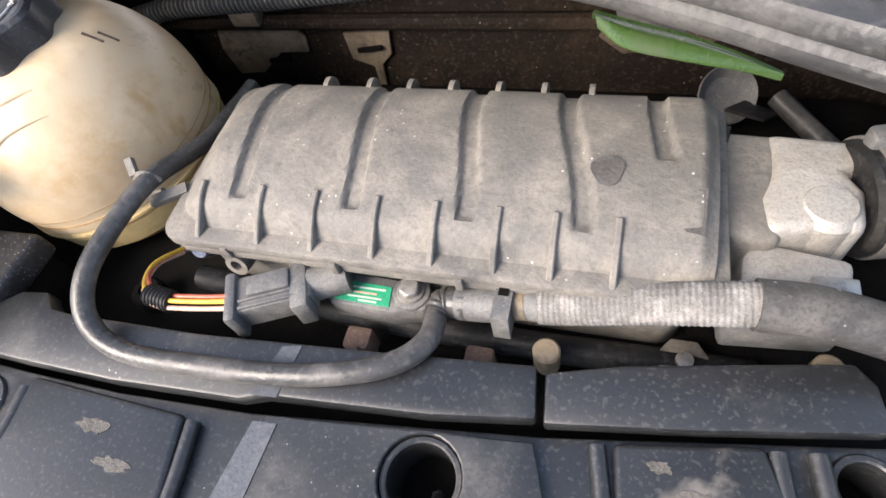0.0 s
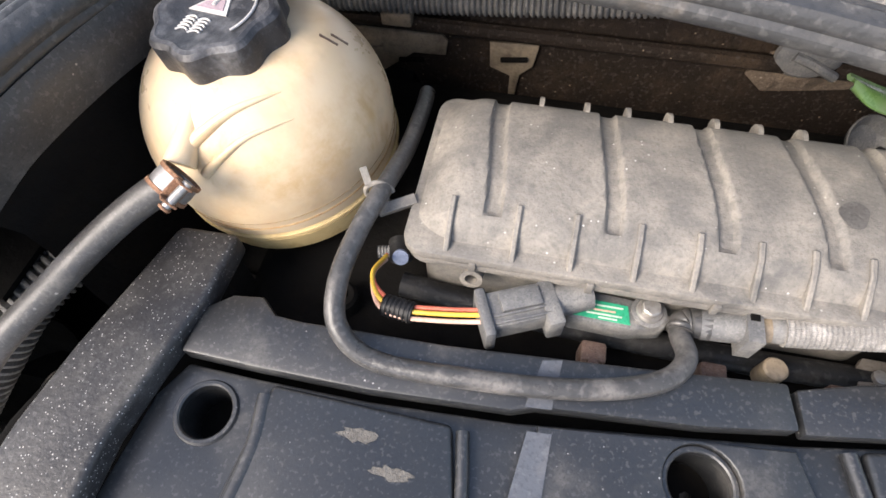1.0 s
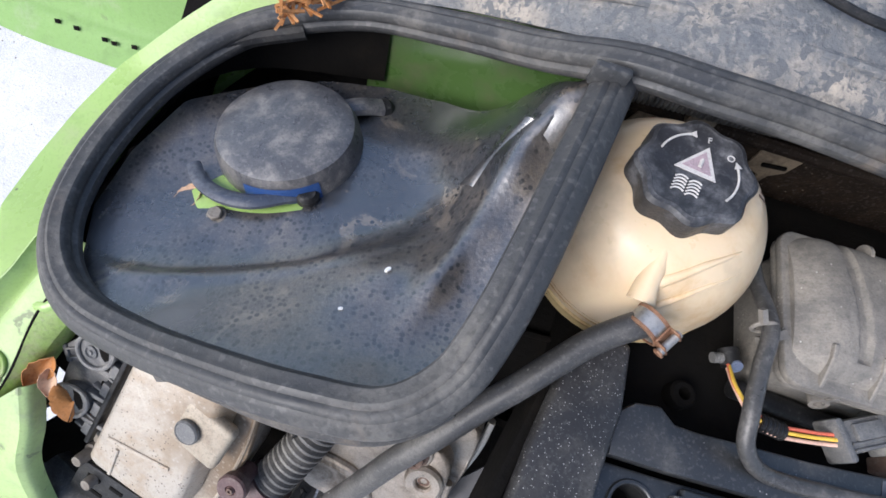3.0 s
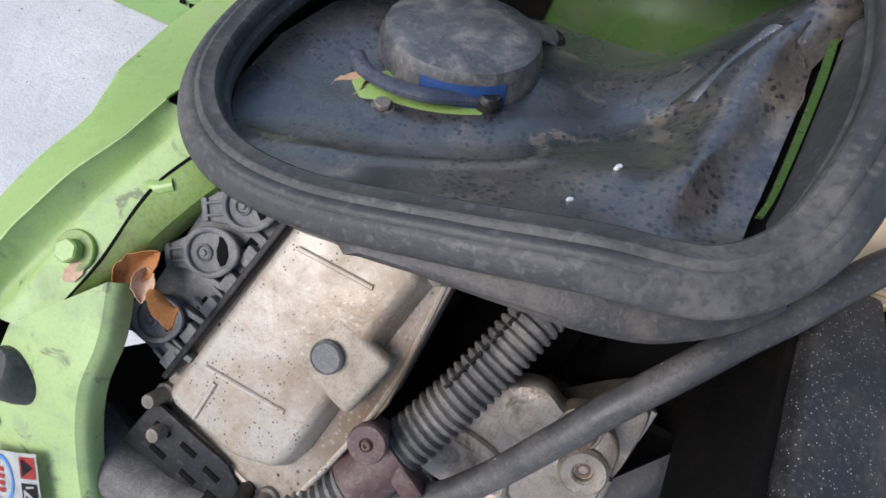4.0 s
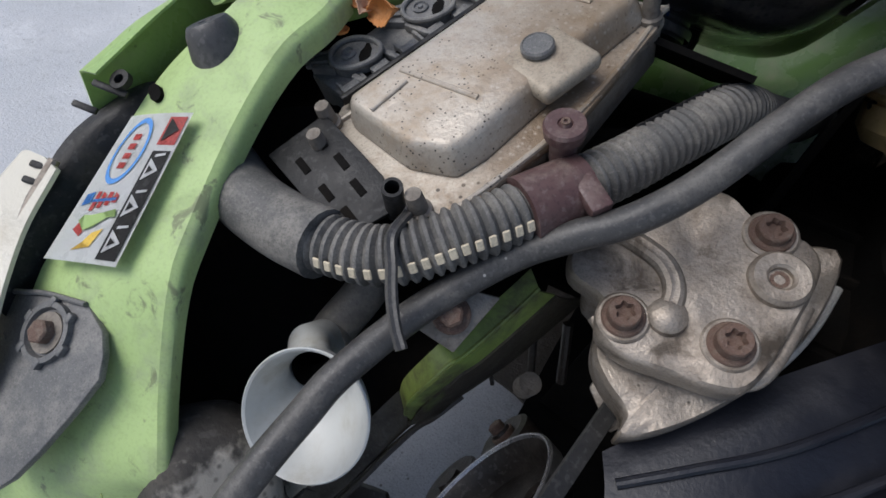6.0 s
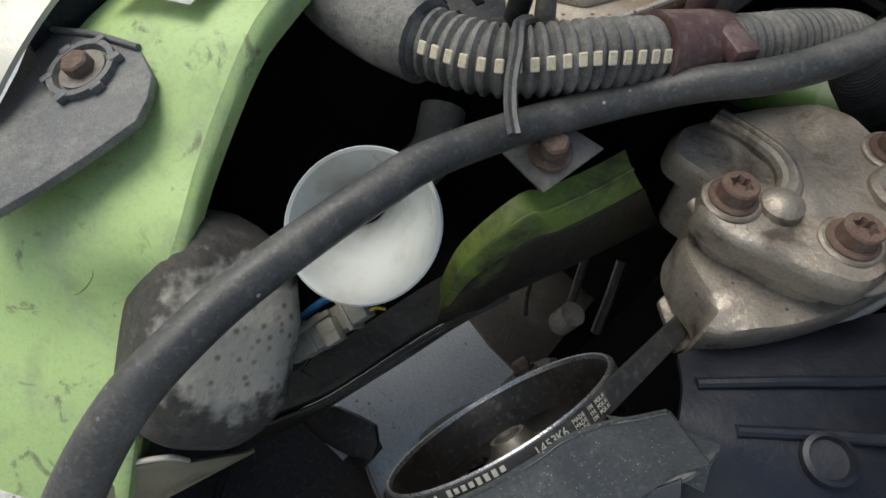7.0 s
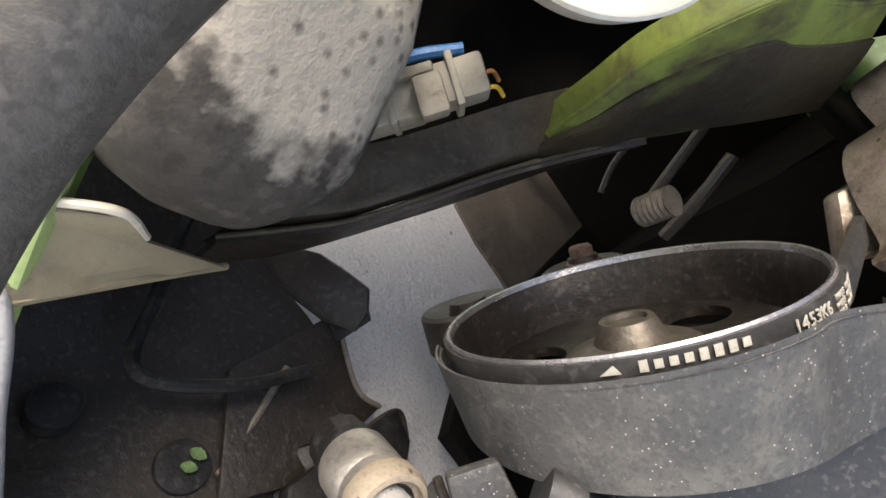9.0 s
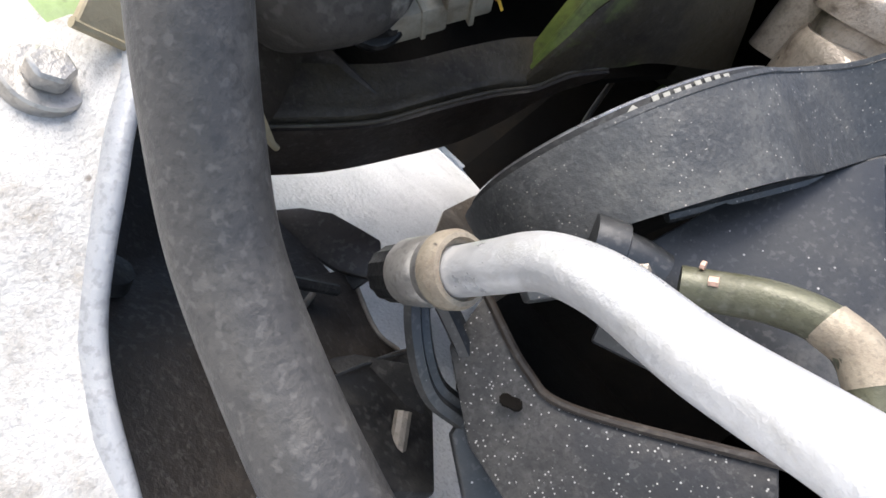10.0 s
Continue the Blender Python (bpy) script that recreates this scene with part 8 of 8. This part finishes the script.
ot = thing("olive_pipe", Matrix.Translation((-0.29, -0.33, 0.61)), "olive painted metal pipe with a hexagon fitting", "pipe")
part("pipe", tube([(-0.3268, -0.3526, 0.5984), (-0.3169, -0.3526, 0.6052), (-0.3052, -0.3549, 0.6133), (-0.2926, -0.3585, 0.6187), (-0.2818, -0.3630, 0.6187), (-0.2701, -0.3693, 0.6106), (-0.2611, -0.3765, 0.5944)], 0.0070, 18), m_olive, ot, world=True)
part("fitting", moved(hexbolt(0.0115, 0.012), basis((-0.3349, -0.3531, 0.5948), Vector((-0.5, 0.3, 0.8)), Vector((0.1, 0.95, -0.3)))), m_cast, ot, "grey hexagon fitting", world=True)
part("elbow", tube([(-0.3340, -0.3531, 0.5966), (-0.3421, -0.3553, 0.5957), (-0.3493, -0.3576, 0.5935), (-0.3574, -0.3603, 0.5899)], lambda s: 0.0080 + 0.0025 * (s > 0.62), 18), m_cover, ot, "dark steel elbow", world=True)
part("paint_mark", tube([(-0.3223, -0.3580, 0.6061), (-0.3200, -0.3585, 0.6079)], 0.0017, 8), m_wire_pink, ot, "pink paint mark", world=True)
part("paint_mark", tube([(-0.3272, -0.3549, 0.6083), (-0.3259, -0.3553, 0.6088)], 0.0015, 8), m_wire_pink, ot, world=True)
part("flaked_patch", tube([(-0.2917, -0.3588, 0.6191), (-0.2818, -0.3630, 0.6191), (-0.2737, -0.3671, 0.6142)], 0.0073, 16), m_ecu_boss, ot, "pale flaked paint", world=True)
sbk = thing("slotted_bracket", Matrix.Translation((-0.36, -0.36, 0.52)), "black slotted steel bracket below the pipe fitting", "bracket")
part("plate", tube([(-0.398, -0.366, 0.546), (-0.380, -0.372, 0.528), (-0.362, -0.366, 0.512), (-0.346, -0.356, 0.508)], 0.006, 10, ring=lambda a_, s: 0.35 + 0.65 * abs(math.sin(a_))), m_cover, sbk, world=True)
part("plate", tube([(-0.398, -0.366, 0.546), (-0.375, -0.360, 0.535), (-0.352, -0.352, 0.522), (-0.334, -0.343, 0.513), (-0.346, -0.356, 0.508)], 0.006, 10, ring=lambda a_, s: 0.35 + 0.65 * abs(math.sin(a_))), m_cover, sbk, world=True)
part("arm", panel([(-0.352, -0.350, 0.530), (-0.330, -0.335, 0.520), (-0.29, -0.345, 0.49), (-0.30, -0.365, 0.47), (-0.345, -0.360, 0.500)], 0.004, 0.001), m_cover, sbk, world=True)
lo = thing("lower_duct", Matrix.Translation((-0.37, -0.33, 0.46)), "black plastic duct low behind the bumper", "duct")
part("body", panel([(-0.415, -0.345, 0.455), (-0.402, -0.325, 0.468), (-0.381, -0.311, 0.478), (-0.368, -0.310, 0.474), (-0.333, -0.332, 0.449), (-0.362, -0.375, 0.438), (-0.40, -0.375, 0.44)], 0.012, 0.003), m_black, lo, world=True)
part("rail", tube([(-0.365, -0.340, 0.478), (-0.352, -0.352, 0.466), (-0.335, -0.372, 0.452), (-0.31, -0.40, 0.43)], 0.004, 10), m_grime_metal, lo, "dull brown metal rail", world=True)
hd = thing("dark_half_disc", Matrix.Translation((-0.47, -0.278, 0.48)), "dark half-round bracket above the ground gap", "bracket")
part("disc", panel([(-0.508, -0.290, 0.464), (-0.495, -0.277, 0.478), (-0.480, -0.270, 0.487), (-0.462, -0.266, 0.491), (-0.448, -0.264, 0.494), (-0.438, -0.270, 0.488), (-0.434, -0.277, 0.478), (-0.450, -0.283, 0.470), (-0.471, -0.287, 0.466)], 0.007, 0.0015), m_oily, hd, world=True)
part("tab", panel([(-0.446, -0.266, 0.490), (-0.434, -0.270, 0.486), (-0.436, -0.284, 0.470), (-0.447, -0.281, 0.470)], 0.003, 0.0006), m_black, hd, world=True)
fp = thing("cooling_shroud", Matrix.Translation((-0.44, -0.36, 0.465)), "dark grimy cooling shroud pan at the front", "shroud")
part("pan", sheet([[(-0.640, -0.28, 0.530), (-0.620, -0.36, 0.525), (-0.590, -0.42, 0.515), (-0.55, -0.455, 0.505)], [(-0.53, -0.30, 0.478), (-0.505, -0.36, 0.470), (-0.494, -0.414, 0.462), (-0.47, -0.45, 0.47)], [(-0.500, -0.292, 0.470), (-0.475, -0.35, 0.462), (-0.462, -0.41, 0.460), (-0.44, -0.45, 0.462)], [(-0.445, -0.290, 0.470), (-0.430, -0.35, 0.463), (-0.42, -0.40, 0.460), (-0.40, -0.45, 0.458)],
                   [(-0.425, -0.300, 0.464), (-0.400, -0.350, 0.458), (-0.38, -0.40, 0.456), (-0.35, -0.46, 0.456)]], 18, 0.003, 4), m_brown_pan, fp, world=True)
part("round_boss", moved(lathe([(0.012, -0.004), (0.011, 0.002), (0, 0.003)], 24), Matrix.Translation((-0.432, -0.380, 0.461))), m_black, fp, world=True)
part("round_boss", moved(lathe([(0.010, -0.004), (0.009, 0.002), (0, 0.003)], 24), Matrix.Translation((-0.478, -0.405, 0.466))), m_black, fp, world=True)
part("rail", tube([(-0.520, -0.330, 0.500), (-0.495, -0.36, 0.490), (-0.470, -0.385, 0.488), (-0.445, -0.355, 0.486), (-0.432, -0.318, 0.482)], 0.0030, 10), m_black, fp, "raised black edge rail", world=True)
part("rib", tube([(-0.440, -0.320, 0.472), (-0.430, -0.345, 0.468), (-0.420, -0.372, 0.464)], 0.0018, 8), m_grime_metal, fp, "dull metal brace", world=True)
cb = thing("cradle_block", Matrix.Translation((-0.37, -0.33, 0.46)), "black plastic radiator cradle end beside the gap", "radiator cradle")
part("body", panel([(-0.398, -0.356, 0.468), (-0.394, -0.319, 0.470), (-0.388, -0.281, 0.468), (-0.370, -0.287, 0.466), (-0.332, -0.351, 0.466), (-0.360, -0.393, 0.466)], 0.010, 0.002), m_black, cb, world=True)
part("top_edge", tube([(-0.396, -0.354, 0.470), (-0.393, -0.319, 0.472), (-0.387, -0.281, 0.470), (-0.370, -0.286, 0.467)], 0.0016, 8), m_oily, cb, world=True)
part("brown_gusset", panel([(-0.450, -0.274, 0.470), (-0.411, -0.289, 0.464), (-0.394, -0.283, 0.462), (-0.394, -0.320, 0.463), (-0.398, -0.354, 0.464), (-0.411, -0.380, 0.465), (-0.455, -0.343, 0.468)], 0.004, 0.001), m_brown_pan, cb, "rust-brown sheet gusset", world=True)
part("gusset_fold", tube([(-0.449, -0.275, 0.473), (-0.411, -0.290, 0.467), (-0.394, -0.284, 0.465)], 0.0014, 8), m_grime_metal, cb, world=True)
gd = thing("lower_guard", Matrix.Translation((-0.31, -0.37, 0.54)), "brown-black speckled guard plate below the alloy pipe", "guard plate")
part("plate", panel([(-0.372, -0.352, 0.548), (-0.342, -0.354, 0.538), (-0.321, -0.356, 0.541), (-0.268, -0.358, 0.578), (-0.258, -0.366, 0.566), (-0.300, -0.376, 0.505), (-0.338, -0.368, 0.508), (-0.368, -0.360, 0.526)], 0.003, 0.001), m_duct, gd, world=True)
part("fold", tube([(-0.372, -0.353, 0.549), (-0.342, -0.356, 0.540), (-0.321, -0.358, 0.543), (-0.268, -0.360, 0.580)], 0.0018, 8), m_oily, gd, world=True)
for p_ in ((-0.338, -0.3640, 0.530), (-0.352, -0.3625, 0.520)):
    part("hole", moved(lathe([(0.0032, -0.001), (0.0032, 0.0012), (0, 0.0012)], 16, wave=lambda a, r, z: r * (1 + 0.4 * math.cos(2 * a))), basis(p_, (0.9, 0.0, 0.4), (-0.3, 0.5, 0.6))), m_void, gd, world=True)
leaf("small green leaf lying on the shroud pan", (-0.432, -0.374, 0.4655), 0.0075, (0, 0, 20), 0.1, m_green_leaf, 11)
leaf("small green leaf lying on the shroud pan", (-0.430, -0.380, 0.4655), 0.0070, (0, 0, 35), 0.1, m_green_leaf, 12)
for pts_, r in (([(-0.425, -0.170, 0.650), (-0.419, -0.179, 0.617), (-0.410, -0.185, 0.60)], 0.0018), ([(-0.403, -0.150, 0.655), (-0.392, -0.160, 0.62), (-0.385, -0.165, 0.60)], 0.0032), ([(-0.38, -0.14, 0.655), (-0.372, -0.148, 0.63), (-0.365, -0.15, 0.60)], 0.004)):
    single("brake_line", tube(pts_, r, 10), m_oily, "thin dull metal line behind the pulley", "pipe", group="lines behind the pulley")

# ---- white splashed panel at the front ----
wp = thing("bumper_support", Matrix.Translation((-0.46, -0.455, 0.52)), "mud-splashed white plastic bumper support panel", "bumper support")
part("panel", panel([(-0.56, -0.460, 0.540), (-0.525, -0.438, 0.553), (-0.490, -0.431, 0.553), (-0.476, -0.436, 0.545), (-0.463, -0.442, 0.534), (-0.450, -0.448, 0.519), (-0.428, -0.456, 0.500), (-0.404, -0.459, 0.490), (-0.388, -0.461, 0.487), (-0.385, -0.49, 0.475), (-0.43, -0.53, 0.47), (-0.52, -0.52, 0.50)], 0.004, 0.001), m_white_panel, wp, world=True)
part("lip", tube([(-0.518, -0.438, 0.554), (-0.490, -0.430, 0.553), (-0.462, -0.442, 0.533), (-0.428, -0.455, 0.501), (-0.390, -0.462, 0.485), (-0.345, -0.470, 0.474)], 0.0050, 28, 14, ring=lambda a_, s: 1.0 / math.sqrt(math.cos(a_) ** 2 + (math.sin(a_) / 0.65) ** 2)), m_lip, wp, "smooth grey curved lip", world=True)
WB = basis((-0.4875, -0.4490, 0.5375), (0.8, -0.3, -0.4), (0.35, 0.9, 0.1))
part("washer", moved(lathe([(0.0105, -0.004), (0.0105, 0.0008), (0.0098, 0.0016), (0, 0.0016)], 30), WB), m_steel, wp, world=True)
part("bolt", moved(hexbolt(0.0062, 0.008), WB), m_steel, wp, "dull zinc hexagon bolt", world=True)
